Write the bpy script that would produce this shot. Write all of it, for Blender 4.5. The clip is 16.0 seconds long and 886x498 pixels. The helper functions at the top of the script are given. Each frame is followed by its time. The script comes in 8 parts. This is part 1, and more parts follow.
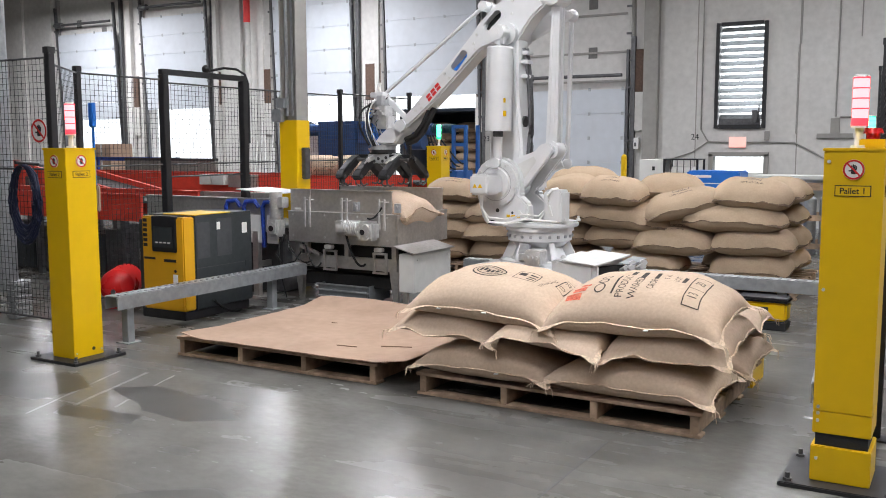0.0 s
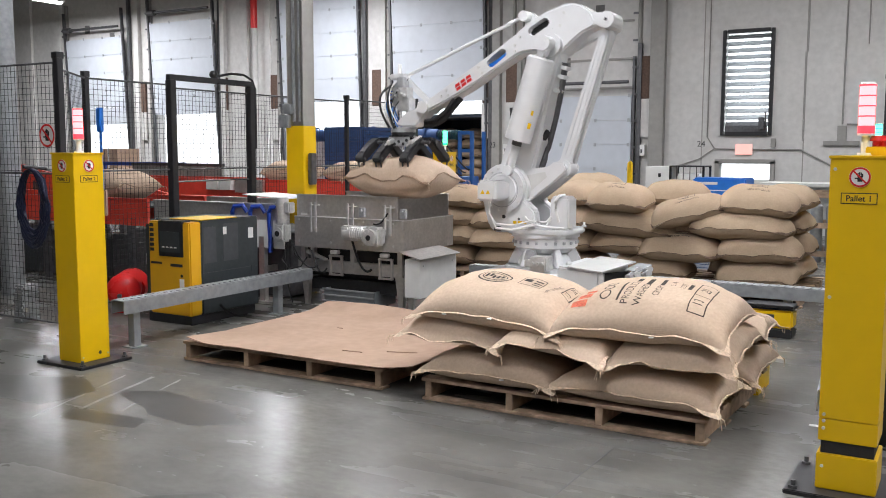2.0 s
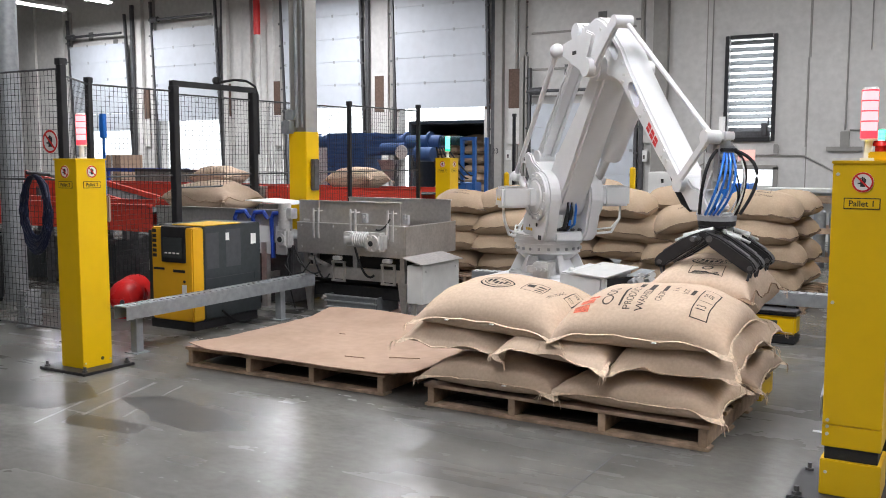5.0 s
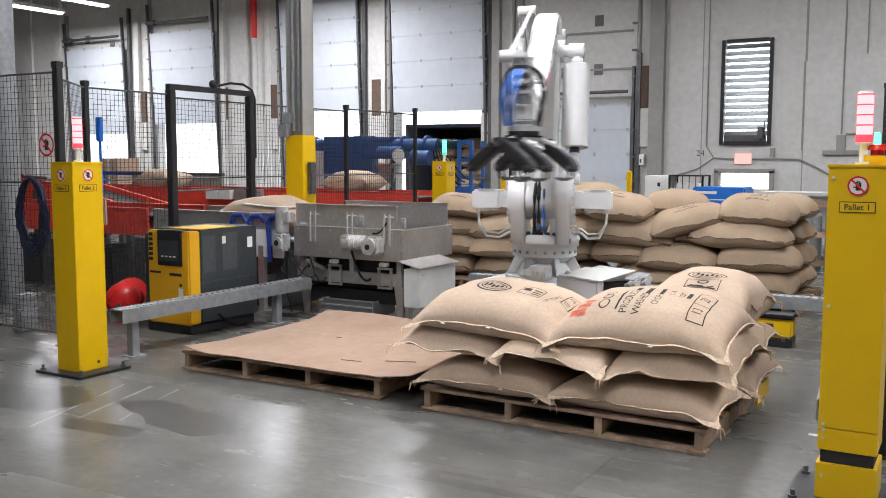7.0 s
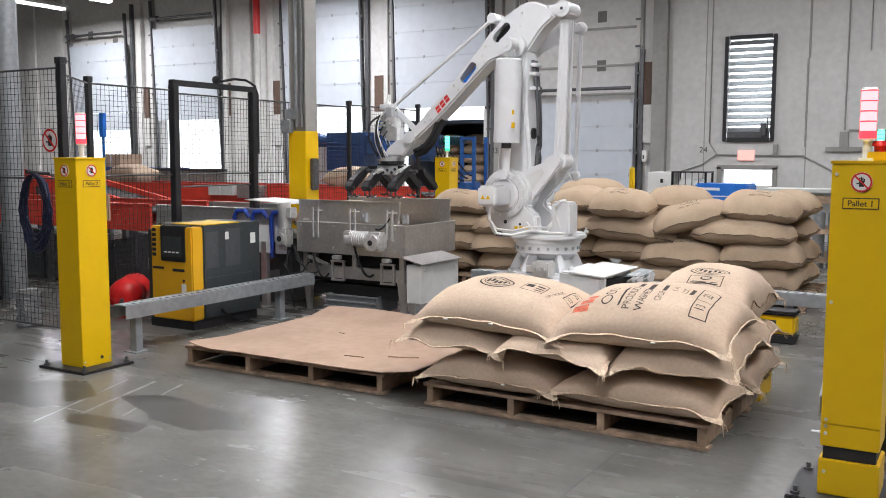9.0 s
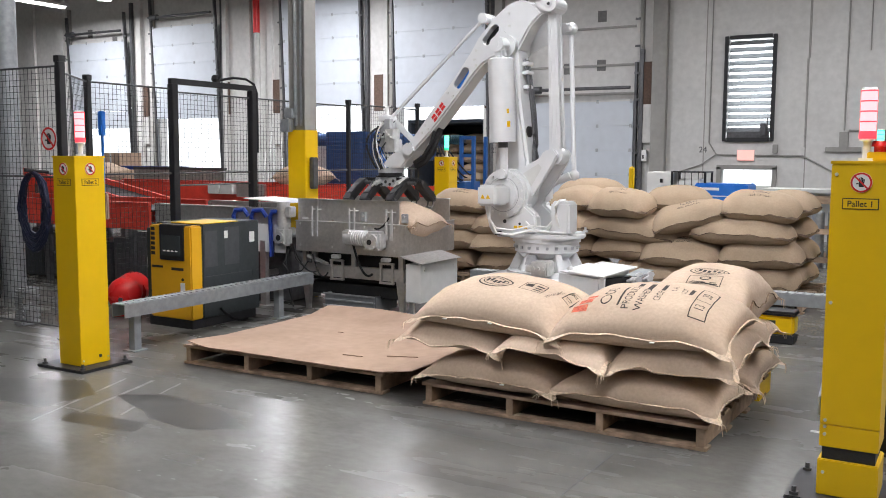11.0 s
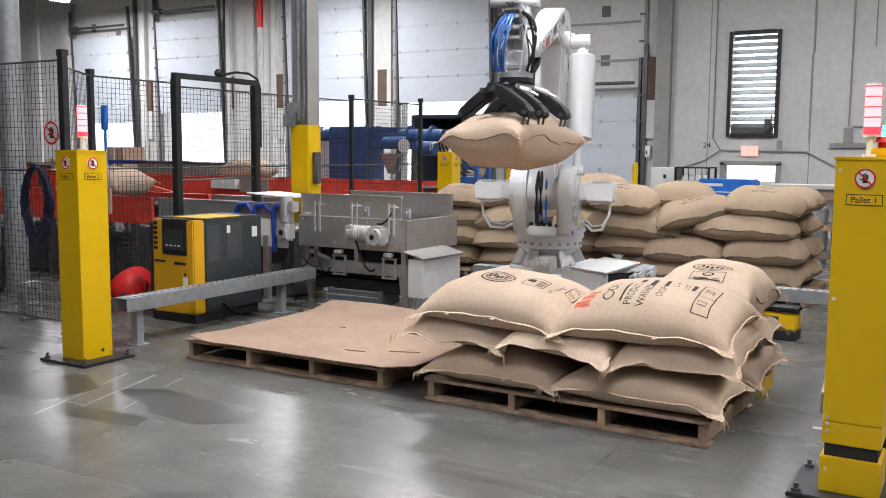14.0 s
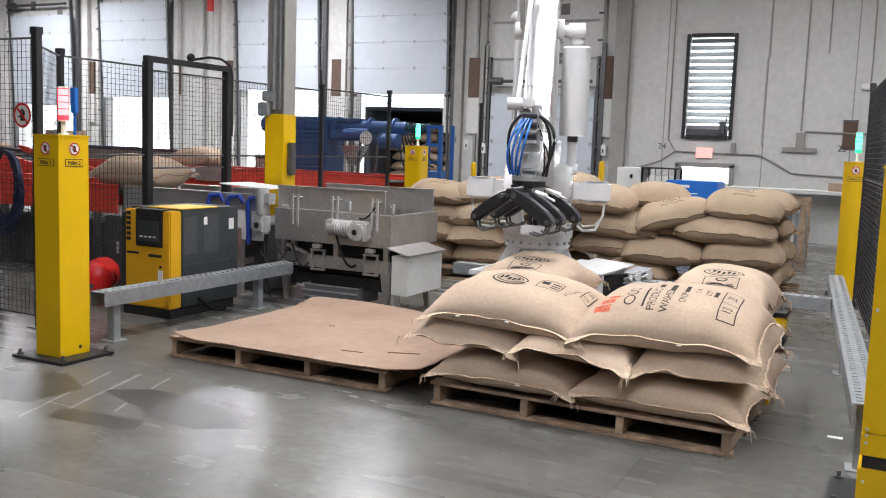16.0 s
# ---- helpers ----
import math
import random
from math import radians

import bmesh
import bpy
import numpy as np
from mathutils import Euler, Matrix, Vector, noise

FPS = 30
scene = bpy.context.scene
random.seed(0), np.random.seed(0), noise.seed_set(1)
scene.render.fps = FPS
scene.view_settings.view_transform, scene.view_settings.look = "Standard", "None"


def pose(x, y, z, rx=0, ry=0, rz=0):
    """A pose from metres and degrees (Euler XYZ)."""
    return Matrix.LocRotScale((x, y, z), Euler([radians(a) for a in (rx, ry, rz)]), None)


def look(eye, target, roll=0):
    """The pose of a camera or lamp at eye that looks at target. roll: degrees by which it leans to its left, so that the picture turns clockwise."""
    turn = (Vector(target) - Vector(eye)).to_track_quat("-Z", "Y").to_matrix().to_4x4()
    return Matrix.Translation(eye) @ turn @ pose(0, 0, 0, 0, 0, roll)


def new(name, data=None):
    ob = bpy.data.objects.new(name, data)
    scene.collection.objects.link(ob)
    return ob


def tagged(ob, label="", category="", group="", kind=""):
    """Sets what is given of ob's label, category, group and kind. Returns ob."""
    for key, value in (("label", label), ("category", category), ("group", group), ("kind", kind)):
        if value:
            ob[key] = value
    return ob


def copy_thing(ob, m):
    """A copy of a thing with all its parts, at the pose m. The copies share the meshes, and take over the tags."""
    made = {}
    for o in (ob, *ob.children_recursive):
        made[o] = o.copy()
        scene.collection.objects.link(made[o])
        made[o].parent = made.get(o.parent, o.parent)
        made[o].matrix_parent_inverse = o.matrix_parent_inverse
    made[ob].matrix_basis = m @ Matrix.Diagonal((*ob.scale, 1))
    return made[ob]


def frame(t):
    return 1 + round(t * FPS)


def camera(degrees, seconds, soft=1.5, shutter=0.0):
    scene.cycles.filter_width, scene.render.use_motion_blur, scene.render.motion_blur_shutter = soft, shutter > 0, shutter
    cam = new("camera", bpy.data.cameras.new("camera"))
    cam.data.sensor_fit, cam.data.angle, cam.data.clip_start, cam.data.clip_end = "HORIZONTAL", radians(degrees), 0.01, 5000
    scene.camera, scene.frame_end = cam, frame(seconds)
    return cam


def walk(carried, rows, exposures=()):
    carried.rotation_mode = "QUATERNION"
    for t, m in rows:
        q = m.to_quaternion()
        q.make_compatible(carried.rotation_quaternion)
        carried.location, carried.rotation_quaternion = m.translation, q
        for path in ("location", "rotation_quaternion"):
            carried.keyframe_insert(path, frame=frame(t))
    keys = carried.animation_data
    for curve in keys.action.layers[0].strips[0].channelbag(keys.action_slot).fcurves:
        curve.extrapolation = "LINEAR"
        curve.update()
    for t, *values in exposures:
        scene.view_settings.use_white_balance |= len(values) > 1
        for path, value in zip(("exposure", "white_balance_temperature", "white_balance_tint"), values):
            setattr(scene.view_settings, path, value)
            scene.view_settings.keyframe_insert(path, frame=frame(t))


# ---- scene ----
# camera and its walk
cam = camera(51.31, 16.0, soft=0.95, shutter=0.4)


def aim(x, y, z, yaw, pitch, roll):
    """A camera pose: yaw clockwise from +y, pitch up, roll, all in degrees."""
    return pose(x, y, z, 90 + pitch, 0, -yaw) @ pose(0, 0, 0, 0, 0, roll)


walk(cam, [
    (0.0, aim(-0.001, 0.013, 1.578, -29.82, -6.45, -0.11)),
    (0.5, aim(0.001, 0.005, 1.575, -30.06, -6.33, 0.03)),
    (1.0, aim(0.004, 0.005, 1.575, -30.26, -6.19, 0.09)),
    (1.5, aim(0.002, 0.006, 1.576, -30.26, -6.14, 0.10)),
    (2.0, aim(0.002, 0.005, 1.578, -30.17, -6.08, 0.10)),
    (2.5, aim(0.004, 0.006, 1.578, -30.21, -5.99, 0.04)),
    (3.0, aim(0.001, 0.005, 1.579, -30.30, -5.95, 0.05)),
    (3.5, aim(0.000, -0.000, 1.580, -30.37, -5.91, 0.09)),
    (4.0, aim(-0.000, 0.002, 1.577, -30.44, -5.86, 0.11)),
    (6.5, aim(0.009, 0.014, 1.574, -30.16, -5.48, -0.04)),
    (7.0, aim(0.007, 0.009, 1.575, -30.16, -5.49, 0.09)),
    (7.5, aim(0.006, 0.006, 1.574, -30.13, -5.53, 0.20)),
    (8.0, aim(0.005, 0.007, 1.573, -30.12, -5.64, 0.27)),
    (8.5, aim(0.006, 0.007, 1.574, -30.26, -5.72, 0.22)),
    (9.0, aim(0.006, 0.004, 1.573, -30.31, -5.72, 0.15)),
    (11.5, aim(0.002, 0.014, 1.573, -30.29, -5.79, 0.36)),
    (12.0, aim(-0.001, 0.015, 1.572, -30.34, -5.86, 0.43)),
    (12.5, aim(0.000, 0.014, 1.573, -30.38, -5.89, 0.36)),
    (13.0, aim(-0.000, 0.020, 1.572, -30.40, -5.89, 0.37)),
    (13.5, aim(0.003, 0.023, 1.572, -30.44, -5.95, 0.36)),
    (14.0, aim(0.005, 0.023, 1.572, -30.48, -6.06, 0.41)),
    (14.5, aim(0.003, 0.025, 1.572, -30.52, -6.13, 0.56)),
    (15.0, aim(-0.036, 0.027, 1.569, -30.49, -6.17, 1.33)),
    (15.5, aim(-0.220, 0.030, 1.572, -28.78, -6.13, 1.88)),
    (16.0, aim(-0.500, -0.025, 1.580, -26.40, -6.41, 2.04)),
])


# world, daylight and lamps
world = bpy.data.worlds.new("world")
scene.world = world
world.use_nodes = True
wn = world.node_tree.nodes
sky = wn.new("ShaderNodeTexSky")
sky.sky_type = "NISHITA"
sky.sun_disc = False
sky.sun_elevation = radians(38)
sky.sun_rotation = radians(200)
wn["Background"].inputs["Strength"].default_value = 0.12
world.node_tree.links.new(sky.outputs["Color"], wn["Background"].inputs["Color"])
scene.view_settings.exposure = 0.0

sun_data = bpy.data.lights.new("sun", "SUN")
sun_data.energy, sun_data.angle, sun_data.color = 2.5, radians(0.5), (1.0, 0.95, 0.88)
sun = new("sun", sun_data)
sun.matrix_world = look((0, 40, 30), (-4, 10, 0))


def area_lamp(name, m, sx, sy, power, colour=(1, 1, 1)):
    data = bpy.data.lights.new(name, "AREA")
    data.shape, data.size, data.size_y, data.energy, data.color = "RECTANGLE", sx, sy, power, colour
    ob = new(name, data)
    ob.matrix_world = m
    return ob


# ---- materials ----
def mat(name, colour, rough=0.6, metal=0.0, grain=20.0, amount=0.12, bump=0.0, bump_scale=60.0, stain=0.0,
        stain_scale=1.2, stain_colour=None, spec=0.5, vary=0.0, coat=0.0):
    """A node material: base colour with fine grain, large stains, bump and roughness variation in object space."""
    m = bpy.data.materials.new(name)
    m.use_nodes = True
    n, l = m.node_tree.nodes, m.node_tree.links
    b = n["Principled BSDF"]
    b.inputs["Roughness"].default_value, b.inputs["Metallic"].default_value = rough, metal
    b.inputs["Specular IOR Level"].default_value = spec
    b.inputs["Coat Weight"].default_value = coat
    co = n.new("ShaderNodeTexCoord")
    fine = n.new("ShaderNodeTexNoise")
    fine.inputs["Scale"].default_value, fine.inputs["Detail"].default_value = grain, 5
    l.new(co.outputs["Object"], fine.inputs["Vector"])
    ramp = n.new("ShaderNodeMapRange")
    ramp.inputs[1].default_value, ramp.inputs[2].default_value = 0.3, 0.7
    ramp.inputs[3].default_value, ramp.inputs[4].default_value = 1 - amount, 1 + amount
    l.new(fine.outputs["Fac"], ramp.inputs[0])
    base = n.new("ShaderNodeMix")
    base.data_type = "RGBA"
    sc = stain_colour or [c * 0.55 for c in colour]
    base.inputs["A"].default_value, base.inputs["B"].default_value = (*colour, 1), (*sc, 1)
    big = n.new("ShaderNodeTexNoise")
    big.inputs["Scale"].default_value, big.inputs["Detail"].default_value = stain_scale, 6
    big.inputs["Roughness"].default_value = 0.62
    l.new(co.outputs["Object"], big.inputs["Vector"])
    sr = n.new("ShaderNodeMapRange")
    sr.inputs[1].default_value, sr.inputs[2].default_value = 0.45, 0.72
    sr.inputs[3].default_value, sr.inputs[4].default_value = 0.0, stain
    l.new(big.outputs["Fac"], sr.inputs[0])
    l.new(sr.outputs[0], base.inputs["Factor"])
    mul = n.new("ShaderNodeVectorMath")
    mul.operation = "SCALE"
    l.new(base.outputs["Result"], mul.inputs[0])
    if vary:
        info = n.new("ShaderNodeObjectInfo")
        vr = n.new("ShaderNodeMapRange")
        vr.inputs[3].default_value, vr.inputs[4].default_value = 1 - vary, 1 + vary
        l.new(info.outputs["Random"], vr.inputs[0])
        mm = n.new("ShaderNodeMath")
        mm.operation = "MULTIPLY"
        l.new(ramp.outputs[0], mm.inputs[0])
        l.new(vr.outputs[0], mm.inputs[1])
        l.new(mm.outputs[0], mul.inputs["Scale"])
    else:
        l.new(ramp.outputs[0], mul.inputs["Scale"])
    l.new(mul.outputs[0], b.inputs["Base Color"])
    rr = n.new("ShaderNodeMapRange")
    rr.inputs[3].default_value, rr.inputs[4].default_value = max(0.02, rough - 0.08), min(1, rough + 0.08)
    l.new(big.outputs["Fac"], rr.inputs[0])
    l.new(rr.outputs[0], b.inputs["Roughness"])
    if bump:
        bt = n.new("ShaderNodeTexNoise")
        bt.inputs["Scale"].default_value, bt.inputs["Detail"].default_value = bump_scale, 4
        l.new(co.outputs["Object"], bt.inputs["Vector"])
        bn = n.new("ShaderNodeBump")
        bn.inputs["Strength"].default_value, bn.inputs["Distance"].default_value = bump, 0.01
        l.new(bt.outputs["Fac"], bn.inputs["Height"])
        l.new(bn.outputs["Normal"], b.inputs["Normal"])
    return m


def glow(name, colour, strength, base=(0.8, 0.8, 0.8)):
    m = bpy.data.materials.new(name)
    m.use_nodes = True
    b = m.node_tree.nodes["Principled BSDF"]
    b.inputs["Base Color"].default_value = (*base, 1)
    b.inputs["Emission Color"].default_value = (*colour, 1)
    b.inputs["Emission Strength"].default_value = strength
    return m


def jute_mat(name, colour):
    """Woven jute: two crossed wave weaves as relief, fibres and dirt in the colour."""
    m = mat(name, colour, 0.95, 0, 55, 0.07, 0, 60, 0.28, 3.0, [colour[0] * 0.72, colour[1] * 0.66, colour[2] * 0.6], 0.1, 0.07)
    n, l = m.node_tree.nodes, m.node_tree.links
    co = n.new("ShaderNodeTexCoord")
    hs = []
    for d in ("X", "Y"):
        w = n.new("ShaderNodeTexWave")
        w.bands_direction = d
        w.inputs["Scale"].default_value, w.inputs["Distortion"].default_value = 190, 2.5
        w.inputs["Detail"].default_value = 1
        l.new(co.outputs["Object"], w.inputs["Vector"])
        hs.append(w)
    ad = n.new("ShaderNodeMath")
    ad.operation = "ADD"
    l.new(hs[0].outputs["Fac"], ad.inputs[0])
    l.new(hs[1].outputs["Fac"], ad.inputs[1])
    nz = n.new("ShaderNodeTexNoise")
    nz.inputs["Scale"].default_value, nz.inputs["Detail"].default_value = 9, 5
    l.new(co.outputs["Object"], nz.inputs["Vector"])
    m2 = n.new("ShaderNodeMath")
    m2.operation = "MULTIPLY_ADD"
    l.new(nz.outputs["Fac"], m2.inputs[0])
    m2.inputs[1].default_value = 9.0
    l.new(ad.outputs[0], m2.inputs[2])
    bn = n.new("ShaderNodeBump")
    bn.inputs["Strength"].default_value, bn.inputs["Distance"].default_value = 0.20, 0.004
    l.new(m2.outputs[0], bn.inputs["Height"])
    l.new(bn.outputs["Normal"], n["Principled BSDF"].inputs["Normal"])
    return m


def floor_mat():
    """Power-floated concrete: cloudy patches, long wheel streaks, fine specks, a worn sealer with uneven gloss."""
    m = mat("polished_concrete_floor", (0.168, 0.163, 0.149), 0.27, 0, 3.0, 0.14, 0.03, 14, 0.9, 0.7, (0.106, 0.103, 0.094), 0.13)
    n, l = m.node_tree.nodes, m.node_tree.links
    b = n["Principled BSDF"]
    co = n.new("ShaderNodeTexCoord")
    out = b.inputs["Base Color"].links[0].from_socket
    rough = b.inputs["Roughness"].links[0].from_socket
    for turn, scale, lo, hi, depth in ((62, (0.22, 5.0, 1), 0.46, 0.80, -0.16), (-28, (0.16, 6.0, 1), 0.50, 0.80, 0.07), (8, (60, 60, 1), 0.62, 0.8, -0.25), (31, (16, 26, 1), 0.35, 0.68, -0.16), (-12, (5, 8, 1), 0.42, 0.66, 0.12), (20, (140, 140, 1), 0.3, 0.7, -0.14)):
        mp = n.new("ShaderNodeMapping")
        mp.inputs["Rotation"].default_value = (0, 0, radians(turn))
        mp.inputs["Scale"].default_value = scale
        l.new(co.outputs["Object"], mp.inputs["Vector"])
        nz = n.new("ShaderNodeTexNoise")
        nz.inputs["Scale"].default_value, nz.inputs["Detail"].default_value = 1.0, 4
        l.new(mp.outputs["Vector"], nz.inputs["Vector"])
        mr = n.new("ShaderNodeMapRange")
        mr.inputs[1].default_value, mr.inputs[2].default_value = lo, hi
        mr.inputs[3].default_value, mr.inputs[4].default_value = 1.0, 1.0 + depth
        l.new(nz.outputs["Fac"], mr.inputs[0])
        sc = n.new("ShaderNodeVectorMath")
        sc.operation = "SCALE"
        l.new(out, sc.inputs[0])
        l.new(mr.outputs[0], sc.inputs["Scale"])
        out = sc.outputs[0]
        if scale[0] < 1:
            mm = n.new("ShaderNodeMath")
            mm.operation = "MULTIPLY"
            l.new(rough, mm.inputs[0])
            l.new(mr.outputs[0], mm.inputs[1])
            rough = mm.outputs[0]
    l.new(out, b.inputs["Base Color"])
    l.new(rough, b.inputs["Roughness"])
    return m


JUTE = jute_mat("jute", (0.545, 0.422, 0.318))
# the same jute, darkened in its colour for the dimmer light on stored sacks
JUTE_DIM = jute_mat("jute_dim", (0.435, 0.33, 0.232))
STITCH = mat("dark_stitching", (0.13, 0.085, 0.055), 0.95, 0, 60, 0.2)
STITCH_SOFT = mat("brown_stitching", (0.24, 0.16, 0.10), 0.95, 0, 60, 0.2)
JUTE_SEAM = mat("jute_seam", (0.66, 0.52, 0.38), 0.95, 0, 60, 0.25, 0.4, 120)
INK = mat("ink", (0.03, 0.025, 0.022), 0.9, 0, 90, 0.4, 0, 60, 0.4, 60, (0.16, 0.12, 0.08))
INK_RED = mat("ink_red", (0.55, 0.12, 0.07), 0.9, 0, 90, 0.4, 0, 60, 0.5, 30, (0.5, 0.3, 0.18))
CONCRETE = mat("concrete_wall", (0.59, 0.58, 0.56), 0.85, 0, 7, 0.07, 0.2, 25, 0.45, 0.8, (0.47, 0.46, 0.44))
PAINT_WALL = mat("painted_wall", (0.62, 0.61, 0.58), 0.8, 0, 6, 0.05, 0.1, 25, 0.3, 0.8)
YELLOW = mat("yellow_paint", (0.76, 0.47, 0.0), 0.38, 0, 8, 0.03, 0, 60, 0.12, 2.5, (0.62, 0.40, 0.02), 0.5)
BLACK = mat("black_paint", (0.018, 0.018, 0.02), 0.45, 0, 15, 0.2, 0, 60, 0.2, 3)
RUBBER = mat("black_rubber", (0.015, 0.015, 0.016), 0.7, 0, 30, 0.25, 0.2, 80)
WHITE = mat("white_robot_paint", (0.67, 0.675, 0.68), 0.33, 0, 10, 0.03, 0, 60, 0.18, 2.2, (0.58, 0.57, 0.54), 0.5)
OFFWHITE = mat("light_grey_paint", (0.62, 0.62, 0.60), 0.45, 0, 10, 0.05, 0, 60, 0.2, 2)
DOORWHITE = mat("door_panel_white", (0.53, 0.565, 0.61), 0.5, 0, 4, 0.04, 0.05, 20, 0.35, 1.1, (0.46, 0.48, 0.50))
STEEL = mat("stainless_steel", (0.60, 0.58, 0.56), 0.40, 0.85, 30, 0.1, 0.05, 90, 0.35, 3)
ALU = mat("cast_aluminium", (0.7, 0.7, 0.69), 0.42, 0.6, 25, 0.12, 0.1, 50, 0.3, 5)
GALV = mat("galvanised_steel", (0.38, 0.40, 0.41), 0.5, 0.6, 18, 0.12, 0.05, 60, 0.3, 6)
DARKSTEEL = mat("dark_steel", (0.12, 0.12, 0.125), 0.5, 0.6, 18, 0.2, 0.1, 60, 0.4, 5)
WOOD = mat("pallet_wood", (0.37, 0.265, 0.185), 0.85, 0, 14, 0.3, 0.35, 45, 0.75, 4, (0.13, 0.095, 0.07), 0.25, 0.22)
CARD = mat("brown_cardboard", (0.39, 0.270, 0.198), 0.85, 0, 12, 0.07, 0.12, 30, 0.6, 1.6, (0.29, 0.195, 0.14), 0.3)
GREYPAINT = mat("grey_column_paint", (0.30, 0.29, 0.27), 0.6, 0, 8, 0.07, 0.08, 30, 0.3, 1.5)
RED = mat("red_machine_paint", (0.74, 0.065, 0.04), 0.42, 0, 10, 0.08, 0, 60, 0.25, 3)
BLUE = mat("blue_machine_paint", (0.032, 0.080, 0.215), 0.45, 0, 10, 0.1, 0, 60, 0.3, 3)
BLUEDEEP = mat("deep_blue_paint", (0.02, 0.06, 0.36), 0.4, 0, 10, 0.08)
BLUEBRIGHT = mat("bright_blue_plastic", (0.02, 0.17, 0.62), 0.35, 0, 10, 0.06)
BLUEMID = mat("mid_blue_paint", (0.02, 0.11, 0.36), 0.4, 0, 10, 0.08)
NAVY = mat("navy_hose", (0.006, 0.010, 0.034), 0.4, 0, 10, 0.1)
ORANGE = mat("orange_yellow_paint", (0.72, 0.38, 0.012), 0.42, 0, 8, 0.03, 0, 60, 0.12, 2.5)
CHARCOAL = mat("charcoal_panel", (0.035, 0.042, 0.045), 0.5, 0, 25, 0.12, 0.05, 60, 0.2, 4)
LABEL = mat("white_label", (0.78, 0.78, 0.76), 0.6, 0, 8, 0.03)
SIGNRED = mat("sign_red", (0.6, 0.02, 0.02), 0.5, 0, 8, 0.04)
RUST = mat("rusty_brown_steel", (0.12, 0.075, 0.055), 0.8, 0.1, 20, 0.25, 0.1, 50, 0.5, 6)
BRICKRED = mat("red_plastic", (0.66, 0.018, 0.018), 0.28, 0, 10, 0.05)
DAY = glow("daylight_outside", (0.93, 0.97, 1.0), 2.0)
LED_RED = glow("red_beacon_glow", (1.0, 0.115, 0.125), 6.5, (0.8, 0.1, 0.1))
LED_RED_RIM = glow("red_beacon_rim", (1.0, 0.03, 0.05), 2.2, (0.8, 0.05, 0.06))
LED_GREEN = glow("green_beacon_glow", (0.10, 1.0, 0.52), 3.6, (0.1, 0.7, 0.4))
LED_GREEN_RIM = glow("green_beacon_rim", (0.01, 0.75, 0.33), 1.0, (0.05, 0.6, 0.3))
LAMP = glow("fluorescent_tube", (1.0, 0.98, 0.95), 14.0)
EXITGLOW = glow("exit_sign_glow", (1.0, 0.42, 0.36), 0.75, (0.8, 0.5, 0.45))


# ---- mesh helpers ----
def box(bm, x0, x1, y0, y1, z0, z1, bevel=0.0, m=None):
    vs = bmesh.ops.create_cube(bm, size=1)["verts"]
    for v in vs:
        v.co = Vector(((x0 + x1) / 2 + v.co.x * (x1 - x0), (y0 + y1) / 2 + v.co.y * (y1 - y0), (z0 + z1) / 2 + v.co.z * (z1 - z0)))
    if bevel:
        es = list({e for v in vs for e in v.link_edges})
        r = bmesh.ops.bevel(bm, geom=es, offset=bevel, segments=2, affect="EDGES", clamp_overlap=True)
        vs = list({v for f in r["faces"] for v in f.verts} | {v for v in vs if v.is_valid})
    if m is not None:
        bmesh.ops.transform(bm, matrix=m, verts=vs)
    return bm


def cyl(bm, p0, p1, r, seg=16, r2=None, caps=True):
    p0, p1 = Vector(p0), Vector(p1)
    d = p1 - p0
    m = Matrix.Translation((p0 + p1) / 2) @ d.to_track_quat("Z", "Y").to_matrix().to_4x4()
    bmesh.ops.create_cone(bm, cap_ends=caps, segments=seg, radius1=r, radius2=r if r2 is None else r2, depth=d.length, matrix=m)
    return bm


def ball(bm, p, r, sx=1, sy=1, sz=1, seg=16):
    bmesh.ops.create_uvsphere(bm, u_segments=seg, v_segments=max(6, seg // 2), radius=r,
                              matrix=Matrix.Translation(p) @ Matrix.Diagonal((sx, sy, sz, 1)))
    return bm


def tube(bm, pts, r, seg=8):
    """A round hose or bar through the points."""
    pts = [Vector(p) for p in pts]
    rings = []
    for i, p in enumerate(pts):
        d = (pts[min(i + 1, len(pts) - 1)] - pts[max(i - 1, 0)]).normalized()
        q = d.to_track_quat("Z", "Y")
        rings.append([bm.verts.new(p + q @ Vector((math.cos(a) * r, math.sin(a) * r, 0))) for a in
                      (2 * math.pi * k / seg for k in range(seg))])
    for a, b in zip(rings, rings[1:]):
        for k in range(seg):
            bm.faces.new((a[k], a[(k + 1) % seg], b[(k + 1) % seg], b[k]))
    bm.faces.new(rings[0][::-1])
    bm.faces.new(rings[-1])
    return bm


def curve_pts(p0, p1, sag, n=8, side=(0, 0, 0)):
    """Points of a hanging line between two ends."""
    p0, p1, side = Vector(p0), Vector(p1), Vector(side)
    return [p0.lerp(p1, k / n) + (Vector((0, 0, -sag)) + side) * (4 * (k / n) * (1 - k / n)) for k in range(n + 1)]


